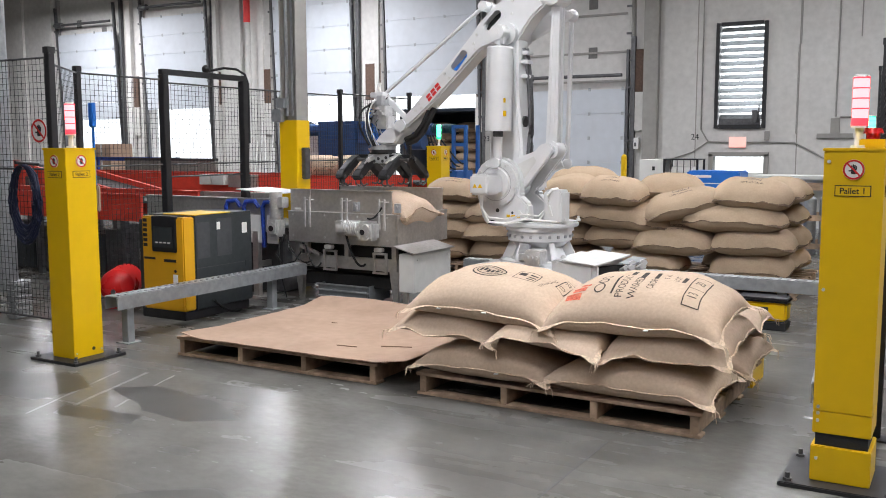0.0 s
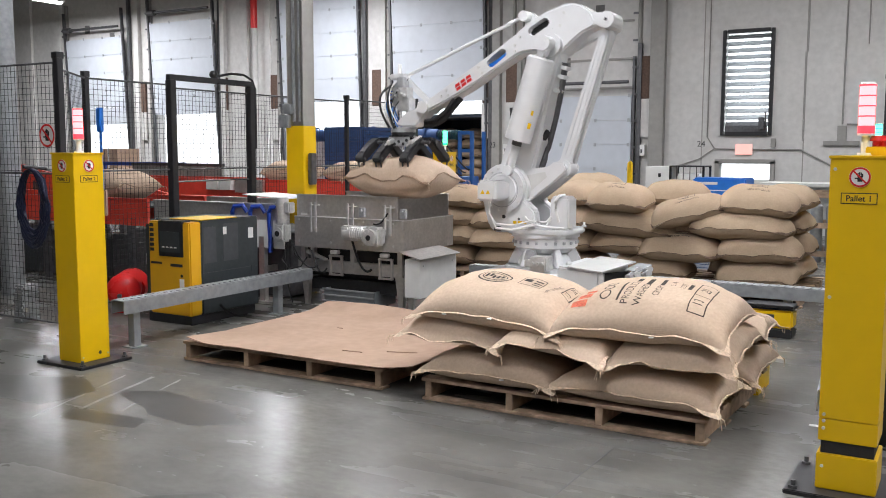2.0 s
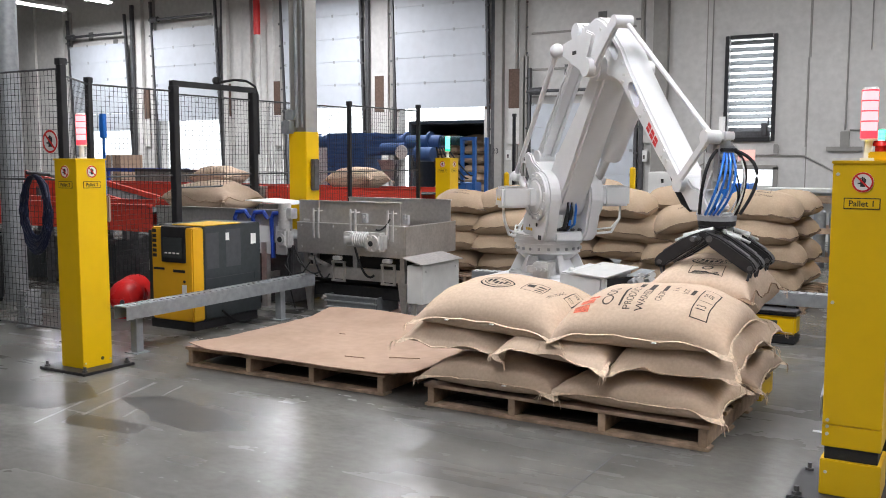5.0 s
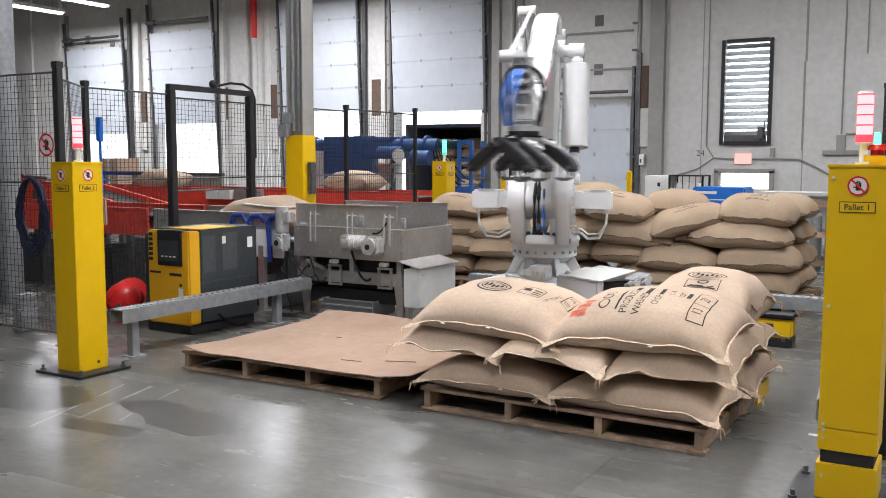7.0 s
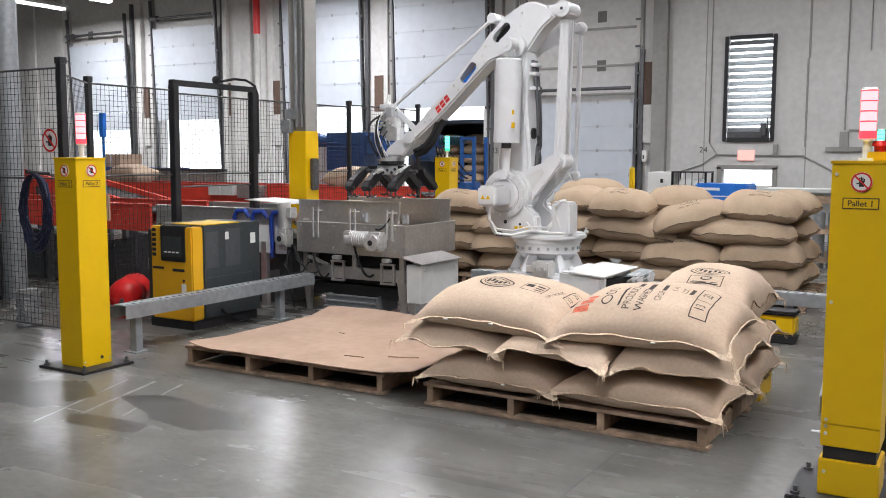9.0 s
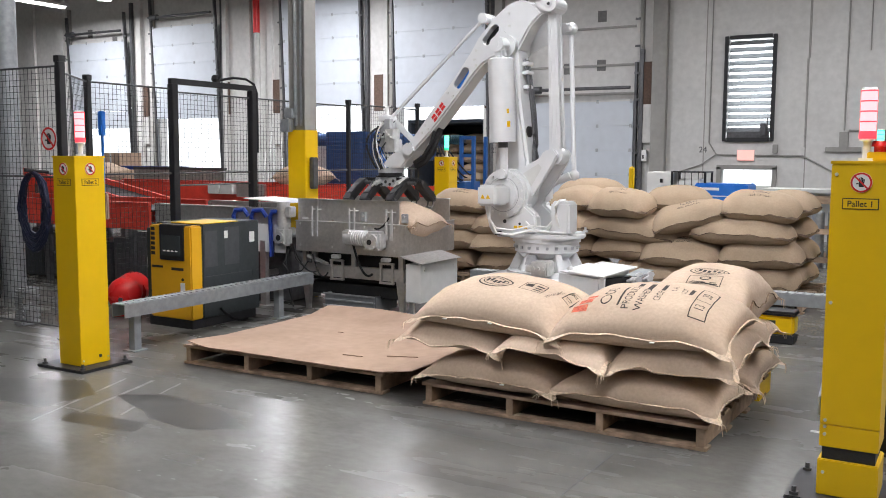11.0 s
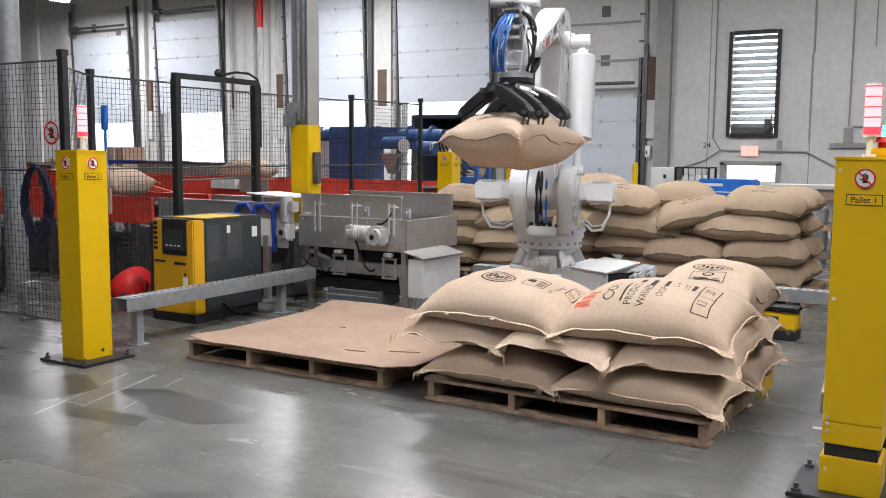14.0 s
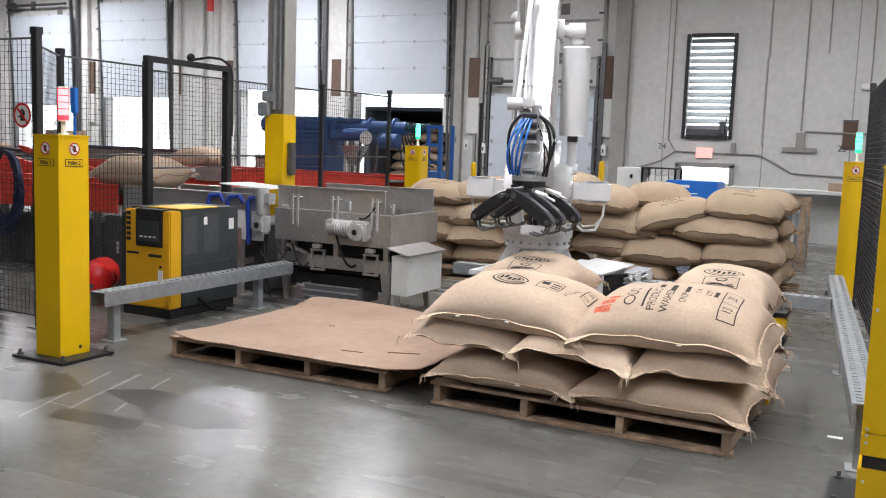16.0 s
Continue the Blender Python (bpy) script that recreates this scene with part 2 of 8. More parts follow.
def prism(bm, poly, d0, d1, plane="xz", bevel=0.0):
    """A plate cut to the polygon: in plane xz it is thick along y, in xy along z, in yz along x."""
    def at(a, b, d):
        return {"xz": (a, d, b), "xy": (a, b, d), "yz": (d, a, b)}[plane]
    lo = [bm.verts.new(at(a, b, d0)) for a, b in poly]
    hi = [bm.verts.new(at(a, b, d1)) for a, b in poly]
    n = len(poly)
    fs = [bm.faces.new(lo), bm.faces.new(hi[::-1])]
    for k in range(n):
        fs.append(bm.faces.new((lo[k], hi[k], hi[(k + 1) % n], lo[(k + 1) % n])))
    bmesh.ops.recalc_face_normals(bm, faces=fs)
    if bevel:
        es = list({e for f in fs for e in f.edges})
        bmesh.ops.bevel(bm, geom=es, offset=bevel, segments=2, affect="EDGES", clamp_overlap=True)
    return bm


def mesh_of(name, bm, material, smooth=True):
    me = bpy.data.meshes.new(name)
    bm.normal_update()
    bm.to_mesh(me)
    bm.free()
    for mm in (material if isinstance(material, (list, tuple)) else [material]):
        me.materials.append(mm)
    if smooth:
        me.polygons.foreach_set("use_smooth", [True] * len(me.polygons))
        me.set_sharp_from_angle(angle=radians(35))
    return me


def part(name, bm, material, parent=None, label="", smooth=True):
    """Links a bmesh as one mesh object under a thing or under a part."""
    ob = new(name, mesh_of(name, bm, material, smooth))
    if parent is not None:
        ob.parent = parent
    if label:
        tagged(ob, label)
    return ob


def thing(name, label, category, m=None, group="", kind=""):
    ob = new(name)
    ob.empty_display_size = 0.1
    if m is not None:
        ob.matrix_basis = m
    return tagged(ob, label, category, group, kind)


def B():
    return bmesh.new()


def words(name, text, size, m, material, parent=None, thick=0.0008, label="", bold=0.0):
    """Letters in the built-in font, turned into a mesh; m places the middle of the line, facing +z."""
    cu = bpy.data.curves.new(name, "FONT")
    cu.body, cu.size, cu.align_x, cu.align_y, cu.extrude = text, size, "CENTER", "CENTER", thick
    cu.offset = bold
    tmp = bpy.data.objects.new(name, cu)
    me = bpy.data.meshes.new_from_object(tmp)
    bpy.data.objects.remove(tmp)
    me.materials.clear()
    me.materials.append(material)
    ob = new(name, me)
    ob.matrix_basis = m
    if parent is not None:
        ob.parent = parent
    if label:
        tagged(ob, label)
    return ob


# ---- the hall ----
WALL_Y = 21.3
bm = B()
box(bm, -46, 16, -14, WALL_Y + 0.3, -0.3, 0)
tagged(part("floor", bm, floor_mat()), "polished grey concrete warehouse floor with stains and tyre marks", "floor", kind="structure")
JOINT = mat("joint_filler", (0.10, 0.10, 0.10), 0.8)
for k, (x0, x1, y0, y1) in enumerate([(-1.62, -1.612, -6, 4.6)]):
    bm = B()
    box(bm, x0, x1, y0, y1, 0, 0.0012)
    tagged(part("floor_joint", bm, JOINT), "dark sawn joint in the concrete floor", "joint", kind="structure")


def floor_mark(name, label, pts, material, jitter=0.02, seed=1):
    """A thin worn film on the floor with an uneven edge."""
    rnd = random.Random(seed)
    edge = []
    for (xa, ya), (xb, yb) in zip(pts, pts[1:] + pts[:1]):
        n = max(2, int(math.hypot(xb - xa, yb - ya) / 0.07))
        for k in range(n):
            edge.append((xa + (xb - xa) * k / n + rnd.uniform(-jitter, jitter), ya + (yb - ya) * k / n + rnd.uniform(-jitter, jitter)))
    bm = B()
    prism(bm, edge, 0.0, 0.00025 + 0.0001 * (seed % 4), "xy")
    return tagged(part(name, bm, material, smooth=False), label, "floor mark", kind="structure")


DAMP = mat("dark_floor_film", (0.066, 0.064, 0.058), 0.30, 0, 5, 0.2, 0.02, 14, 0.8, 1.6, (0.088, 0.086, 0.080), 0.22)
SCUFF = mat("pale_floor_scuff", (0.27, 0.265, 0.25), 0.5, 0, 9, 0.3, 0.02, 14, 0.9, 7, (0.17, 0.17, 0.168), 0.2)
MARK = "dark sealer stain worn into the concrete floor"
floor_mark("floor_stain", MARK, [(-4.66, 3.48), (-4.09, 3.54), (-4.16, 3.72), (-4.76, 3.66)], DAMP, 0.008, 1)
floor_mark("floor_stain", MARK, [(-4.84, 4.04), (-4.59, 4.24), (-3.9, 4.12), (-3.6, 3.92), (-3.86, 3.74), (-4.25, 3.78), (-4.42, 3.9)], DAMP, 0.014, 2)
floor_mark("floor_stain", MARK, [(-5.9, 3.5), (-5.0, 3.62), (-4.95, 4.0), (-5.3, 4.2), (-5.95, 3.95)], DAMP, 0.015, 3)
floor_mark("floor_stain", MARK, [(-3.2, 2.5), (-2.6, 2.62), (-2.5, 2.9), (-3.0, 3.05), (-3.3, 2.8)], DAMP, 0.02, 6)
for k, (xa, ya, xb, yb, w) in enumerate(((-4.66, 3.49, -4.95, 4.46, 0.03), (-4.80, 3.40, -5.15, 4.40, 0.02), (-4.45, 3.75, -4.72, 4.5, 0.018))):
    floor_mark("floor_scuff", "pale scuff line scraped across the concrete floor", [(xa, ya), (xb, yb), (xb + w, yb), (xa + w, ya)], SCUFF, 0.005, 4 + 4 * k)


def wall_with_openings(x0, x1, y, t, h, openings):
    """A wall along x, cut by rectangles (x0, x1, z0, z1)."""
    bm = B()
    xs = sorted({x0, x1} | {o[0] for o in openings} | {o[1] for o in openings})
    for a, b in zip(xs, xs[1:]):
        cuts = sorted([(o[2], o[3]) for o in openings if o[0] <= a + 1e-6 and o[1] >= b - 1e-6])
        z = 0
        for c0, c1 in cuts + [(h, h)]:
            if c0 - z > 1e-4:
                box(bm, a, b, y, y + t, z, c0)
            z = c1
    bmesh.ops.remove_doubles(bm, verts=bm.verts, dist=1e-4)
    return bm


HALL_H = 9.0
DOCKS = [(-27.0, -24.3), (-23.0, -20.35), (-17.7, -15.0), (-13.85, -11.1)]
OPEN = [(a, b, 0.0, 3.15) for a, b in DOCKS] + [(-5.08, -4.07, 1.98, 4.2), (-5.15, -4.0, 0.0, 1.3)]
wall_n = tagged(part("wall_north", wall_with_openings(-46, 16, WALL_Y, 0.3, HALL_H, OPEN), CONCRETE, smooth=False),
                "grey precast concrete panel wall with dock openings", "wall", kind="structure")
for name, dims, label in (("wall_south", (-46, 16, -14.3, -14, 0, HALL_H), "plain painted wall behind the camera"),
                          ("wall_west", (-46.3, -46, -14.3, 21.6, 0, HALL_H), "plain painted end wall of the hall"),
                          ("wall_east", (16, 16.3, -14.3, 21.6, 0, HALL_H), "plain painted end wall of the hall")):
    bm = B()
    box(bm, *dims)
    tagged(part(name, bm, PAINT_WALL), label, "wall", kind="structure")
bm = B()
box(bm, -46.3, 16.3, -14.3, 21.6, HALL_H, HALL_H + 0.2)
tagged(part("ceiling", bm, PAINT_WALL), "light painted warehouse ceiling", "ceiling", kind="structure")
bm = B()
box(bm, -120, 90, 60, 60.2, -20, 60)
tagged(part("backdrop", bm, DAY), "bright overcast daylight beyond the dock openings", "sky", kind="structure")
bm = B()
box(bm, -120, 90, WALL_Y + 0.3, 60, -1.25, -1.2)
tagged(part("ground", bm, mat("yard_asphalt", (0.30, 0.30, 0.30), 0.9, 0, 8, 0.1)), "sunlit concrete truck yard", "ground", kind="structure")

# strip lights under the ceiling; most are unseen fill, added to balance the brightness
LIGHTS = [(-24.8, 18.0, 400), (-22.5, 17.8, 250), (-15.2, 17.8, 520), (-17.0, -4.0, 25), (-17.0, 4.0, 25),
          (-10.0, -4.0, 25), (-10.0, 4.0, 25), (-10.0, 9.0, 140), (-9.6, 15.0, 360), (-3.1, -4.0, 60), (-3.1, 4.8, 255), (-3.6, 9.3, 185), (-2.8, 16.6, 165),
          (-1.2, -4.0, 130), (-1.0, 0.8, 210), (2.4, 4.8, 265), (3.0, 10.5, 200), (3.0, 15.0, 290)]
for lx, ly, power in LIGHTS:
    th = thing("ceiling_light", "long white twin tube strip light hung under the ceiling, seen or added as unseen fill", "ceiling light", pose(lx, ly, 6.1), "hall lights")
    bm = B()
    prism(bm, [(-0.16, 0.0), (0.16, 0.0), (0.09, 0.1), (-0.09, 0.1)], -1.25, 1.25, "xz")
    part("housing", bm, OFFWHITE, th)
    for sx in (-0.07, 0.07):
        bm = B()
        cyl(bm, (sx, -1.2, -0.03), (sx, 1.2, -0.03), 0.024, 10)
        part("tube", bm, LAMP, th, "lit white tube")
    for sy in (-0.9, 0.9):
        bm = B()
        cyl(bm, (0, sy, 0.1), (0, sy, 2.9), 0.005, 6)
        part("hanger", bm, DARKSTEEL, th)
    area_lamp("strip_or_fill_lamp", pose(lx, ly, 6.0), 0.3 if ly < 12 else 0.6, 1.6 if ly < 12 else 2.4, power, (0.94, 0.945, 1.0))
for a, b in DOCKS + [(-5.08, -4.07)]:
    z0, z1 = (0.2, 3.1) if b < -6 else (2.0, 4.2)
    area_lamp("daylight_opening", look(((a + b) / 2, WALL_Y + 0.6, (z0 + z1) / 2), ((a + b) / 2, 10, (z0 + z1) / 2 - 1.5)), b - a, z1 - z0, 16 if b < -6 else 30, (0.93, 0.97, 1.0))


# ---- sacks ----
def sack_shape(L, W, T, seed, sag=0.0, rough_rim=0.17, flap=0.0, plump=False, belly=0.40):
    """Returns the map from the flat sheet (u, v in -1..1, top or bottom) to the filled sack's surface."""
    off = Vector((seed * 7.31, seed * 3.17, seed * 1.93))

    def at(u, v, top):
        au, av = abs(u), abs(v)
        e = max(0.0, (1 - au ** 2.6)) ** 0.5 * max(0.0, (1 - av ** 2.8)) ** 0.48
        x = u * L / 2 * (1 - 0.055 * (1 - av ** 2.5) * au ** 3) * (1 + 0.03 * noise.noise(off + Vector((0, v * 1.3, 2))))
        y = v * W / 2 * (1 - 0.07 * (1 - au ** 2.5) * av ** 3) * (1 + 0.03 * noise.noise(off + Vector((u * 1.3, 0, 5))))
        if plump:
            e = max(0.0, (1 - au ** 3.2)) ** 0.5 * max(0.0, (1 - av ** 2.2)) ** 0.5
            x = u * L / 2 * (1 - 0.10 * av ** 5) * (1 + 0.03 * noise.noise(off + Vector((0, v * 1.3, 2))))
            y = v * W / 2 * (1 - 0.20 * au ** 5) * (1 + 0.04 * noise.noise(off + Vector((u * 1.3, 0, 5))))
        p = Vector((x * 3.0, y * 3.0, 0.4 if top else -0.4)) + off
        lump = noise.noise(p) * 0.14 + noise.noise(p * 2.3) * 0.06
        crease = (noise.noise(Vector((x * 9, y * 4, 1)) + off) * 0.045 + noise.noise(Vector((x * 4, y * 13, 3)) + off) * 0.03) * (au ** 2 + av ** 2)
        z = T * (1 - belly if top else -belly) * e * (1 + lump) + (T * crease if top else 0)
        if flap and au > 0.62:
            f = (au - 0.62) / 0.38
            z = z * (1 - 0.45 * f) - flap * f ** 1.6 * (1 + 0.7 * noise.noise(Vector((v * 1.9, u, 3)) + off)) + flap * 0.5 * f * noise.noise(Vector((v * 3.2, 0, u * 2)) + off)
        rim = T * rough_rim * noise.noise(Vector((x * 4.5, y * 4.5, 9)) + off) * max(au, av) ** 6
        return Vector((x, y, z + T * belly + rim - sag * (au ** 3 * 0.7 + av ** 3 * 0.5)))
    return at


def sack_mesh(name, shape, nu=26, nv=18):
    """The closed jute body: a top and a bottom sheet that meet at the rim."""
    bm = B()

    def line(n):
        return [math.sin((2 * k / n - 1) * math.pi / 2) * 0.55 + (2 * k / n - 1) * 0.45 for k in range(n + 1)]
    us, vs = line(nu), line(nv)
    grid = {}
    for top in (True, False):
        for i, u in enumerate(us):
            for j, v in enumerate(vs):
                edge = i in (0, nu) or j in (0, nv)
                if edge and not top:
                    grid[i, j, top] = grid[i, j, True]
                else:
                    grid[i, j, top] = bm.verts.new(shape(u, v, top))
    for top in (True, False):
        for i in range(nu):
            for j in range(nv):
                q = [grid[i, j, top], grid[i + 1, j, top], grid[i + 1, j + 1, top], grid[i, j + 1, top]]
                bm.faces.new(q if top else q[::-1])
    return bm


def sack_seam(shape, n=30):
    """The sewn rim: a thin puckered welt round the mouth and sides, with frayed ears at the corners."""
    bm = B()
    ring = [(-1 + 2 * k / n, -1) for k in range(n)] + [(1, -1 + 2 * k / n) for k in range(n)] + \
           [(1 - 2 * k / n, 1) for k in range(n)] + [(-1, 1 - 2 * k / n) for k in range(n)]
    inner, outer, low = [], [], []
    for k, (u, v) in enumerate(ring):
        p = shape(u, v, True)
        corner = max(0.0, abs(u) + abs(v) - 1.72) / 0.28
        out = Vector((u if abs(u) >= 0.999 else 0, v if abs(v) >= 0.999 else 0, 0)).normalized()
        w = 0.007 + 0.026 * corner ** 1.5 + 0.002 * math.sin(k * 2.1) + 0.006 * max(0.0, noise.noise(p * 5))
        q = p + out * w + Vector((0, 0, 0.002 * math.sin(k * 1.3) - 0.026 * corner))
        inner.append(bm.verts.new(p - out * 0.006 + Vector((0, 0, 0.005))))
        outer.append(bm.verts.new(q))
        low.append(bm.verts.new(p - out * 0.006 - Vector((0, 0, 0.005))))
    m = len(ring)
    for k in range(m):
        j = (k + 1) % m
        bm.faces.new((inner[k], outer[k], outer[j], inner[j]))
        bm.faces.new((outer[k], low[k], low[j], outer[j]))
    return bm


def sack(label, m, L=0.94, W=0.64, T=0.23, seed=1, sag=0.0, material=None, group="sacks", seam=True, name="jute_sack", fine=1, rough_rim=0.17, flap=0.0, plump=False, seam_material=None, belly=0.40):
    shape = sack_shape(L, W, T, seed, sag, rough_rim, flap, plump, belly)
    th = thing(name, label, "sack", m, group)
    part("sack_body", sack_mesh("sack_body", shape, 26 * fine, 18 * fine), material or JUTE, th)
    if seam:
        part("seam", sack_seam(shape), seam_material or JUTE_SEAM, th, "frayed sewn jute seam")
        if material is None:
            rnd = random.Random(seed)
            for su, sv in ((-1, -1), (1, -1), (1, 1), (-1, 1)):
                p = shape(su, sv, True) + Vector((su * 0.012, sv * 0.012, -0.008))
                bm = B()
                for _ in range(3):
                    d = Vector((su * rnd.uniform(0.0, 0.04), sv * rnd.uniform(0.0, 0.04), 0))
                    tube(bm, [p, p + d + Vector((0, 0, -0.012)), p + d * 1.3 + Vector((rnd.uniform(-0.01, 0.01), 0, -rnd.uniform(0.03, 0.07)))], 0.0022, 5)
                part("loose_threads", bm, JUTE_SEAM, th, "frayed jute threads at the corner")
    return th, shape, (L, W)


def drape(me, shape, L, W, lift=0.005):
    """Lays a flat mesh, drawn in the sack's x and y, on the top of the sack."""
    for v in me.vertices:
        u, w = v.co.x / (L / 2), v.co.y / (W / 2)
        for _ in range(6):
            q = shape(u, w, True)
            u = max(-0.98, min(0.98, u + (v.co.x - q.x) / (L / 2)))
            w = max(-0.98, min(0.98, w + (v.co.y - q.y) / (W / 2)))
        p = shape(u, w, True)
        v.co = Vector((v.co.x, v.co.y, p.z + lift + max(0, v.co.z)))


def print_on(th, shape, size, text, height, x, y, turn, material=None, name="lettering"):
    ob = words(name, text, height, Matrix(), material or INK, th, 0.0)
    m = pose(x, y, 0, 0, 0, turn)
    bmx = bmesh.new()
    bmx.from_mesh(ob.data)
    bmesh.ops.transform(bmx, matrix=m, verts=bmx.verts)
    bmesh.ops.triangulate(bmx, faces=bmx.faces)
    bmesh.ops.subdivide_edges(bmx, edges=[e for e in bmx.edges if e.calc_length() > 0.02], cuts=2)
    bmx.to_mesh(ob.data)
    bmx.free()
    drape(ob.data, shape, *size)
    return ob


def ring_on(th, shape, size, x, y, rx, ry, w, material=None, square=False, name="printed_ring"):
    """A printed ring or box outline on top of the sack."""
    bm = B()
    n = 40
    for k in range(n):
        qs = []
        for a, r in ((k, 0), (k + 1, 0), (k + 1, 1), (k, 1)):
            t = 2 * math.pi * a / n
            c, s = math.cos(t), math.sin(t)
            if square:
                f = 1 / max(abs(c), abs(s))
                c, s = c * f, s * f
            qs.append(bm.verts.new((x + c * (rx - w * r), y + s * (ry - w * r), 0)))
        bm.faces.new(qs)
    ob = part(name, bm, material or INK, th)
    drape(ob.data, shape, *size)
    return ob


def bar_on(th, shape, size, x, y, sx, sy, material=None, name="printed_bar"):
    bm = B()
    n = max(2, int(max(sx, sy) / 0.02))
    bmesh.ops.create_grid(bm, x_segments=n, y_segments=max(1, n // 4), size=0.5)
    for v in bm.verts:
        v.co = Vector((x + v.co.x * sx, y + v.co.y * sy, 0))
    ob = part(name, bm, material or INK, th)
    drape(ob.data, shape, *size)
    return ob


# ---- pallets ----
def pallet(m, L=1.82, D=1.42, label="weathered wooden stringer pallet on the concrete floor"):
    th = thing("wooden_pallet", label, "pallet", m, "loading pallets")
    for k in range(4):
        x = 0.022 + k * (L - 0.044 - 0.045) / 3
        bm = B()
        box(bm, x, x + 0.045, 0.01, D - 0.01, 0.018, 0.122, 0.003)
        part("stringer", bm, WOOD, th)
    for k in range(9):
        y = k * (D - 0.10) / 8
        bm = B()
        box(bm, 0, L, y, y + 0.10 + 0.01 * (k % 3), 0.122, 0.142, 0.003)
        part("deck_board", bm, WOOD, th)
    for k in range(4):
        y = k * (D - 0.10) / 3
        bm = B()
        box(bm, 0.005, L - 0.005, y, y + 0.10, 0, 0.018, 0.003)
        part("bottom_board", bm, WOOD, th)
    return th


pallet(pose(-3.01, 4.915, 0, 0, 0, -1.3), label="worn wooden pallet loaded with jute sacks")
pallet(pose(-5.16, 4.96, 0), label="empty wooden pallet covered with brown cardboard sheet")

# two brown card slip sheets on the empty pallet, the upper one torn and curled
def card_sheet(x0, y0, w, d, z0, turn, curl, seed, label):
    bm = B()
    nx, ny = 44, 34
    vv = {}
    off = Vector((seed * 3.1, seed * 1.7, 0))
    for i in range(nx + 1):
        for j in range(ny + 1):
            u, v = i / nx, j / ny
            x, y = w * u, d * v
            if i in (0, nx):
                x += 0.010 * noise.noise(Vector((seed, v * 14, 1)))
            if j in (0, ny):
                y += 0.012 * noise.noise(Vector((u * 16, seed, 2)))
            z = z0 + 0.010 * abs(noise.noise(Vector((x * 1.3, y * 1.3, 0)) + off)) + curl * 0.010 * max(0, noise.noise(Vector((x * 2.4, y * 2.4, 4)) + off))
            z += curl * 0.006 * max(0.0, 1 - abs(x * 0.55 + y - 0.9) / 0.05)
            z += curl * 0.16 * max(0.0, v - 0.80) ** 1.4 * max(0.0, math.cos((u - 0.25) * 3.2)) * 4
            z += curl * 0.10 * max(0.0, u - 0.86) * (1 - v) * 3
            z += curl * 0.05 * max(0.0, 0.10 - u) * max(0.0, 0.3 - v) * 20
            vv[i, j, 1], vv[i, j, 0] = bm.verts.new((x, y, z + 0.004)), bm.verts.new((x, y, z))
    for i in range(nx):
        for j in range(ny):
            bm.faces.new((vv[i, j, 1], vv[i + 1, j, 1], vv[i + 1, j + 1, 1], vv[i, j + 1, 1]))
            bm.faces.new((vv[i, j, 0], vv[i, j + 1, 0], vv[i + 1, j + 1, 0], vv[i + 1, j, 0]))
    for i in range(nx):
        for j in (0, ny):
            bm.faces.new((vv[i, j, 0], vv[i + 1, j, 0], vv[i + 1, j, 1], vv[i, j, 1]))
    for j in range(ny):
        for i in (0, nx):
            bm.faces.new((vv[i, j, 0], vv[i, j + 1, 0], vv[i, j + 1, 1], vv[i, j, 1]))
    bmesh.ops.recalc_face_normals(bm, faces=bm.faces)
    ob = part("cardboard_sheet", bm, CARD)
    ob.matrix_basis = pose(x0, y0, 0, 0, 0, turn)
    return tagged(ob, label, "cardboard")


card_sheet(-5.13, 4.95, 1.86, 1.55, 0.1425, 0.8, 0.0, 1, "brown cardboard slip sheet lying flat on the empty pallet")
TOPCARD = card_sheet(-5.06, 4.90, 1.98, 1.74, 0.158, 0.4, 1.0, 2, "torn brown cardboard slip sheet with curled edges on the pallet")
TEAR = mat("torn_card_edge", (0.26, 0.165, 0.115), 0.9, 0, 30, 0.2)
rt = random.Random(3)
for x, y, ln, turn in ((1.30, 0.30, 0.16, 6), (1.62, 0.45, 0.22, 20), (0.72, 0.95, 0.05, 10)):
    bm = B()
    n = 7
    up = [(-ln / 2 + ln * k / n, rt.uniform(0.0005, 0.004)) for k in range(n + 1)]
    dn = [(px, -rt.uniform(0.0005, 0.004)) for px, _ in up[::-1]]
    prism(bm, up + dn, 0.0, 0.006, "xy")
    tr = part("tear", bm, TEAR, TOPCARD, "dark ragged tear in the card")
    tr.matrix_basis = pose(x, y, 0.168, 0, 0, turn)

# the stack being built on the loaded pallet: rows of (x, y, z, turn, length, width, seed)
LAB = "tan jute sack with sewn seam stacked on the pallet"
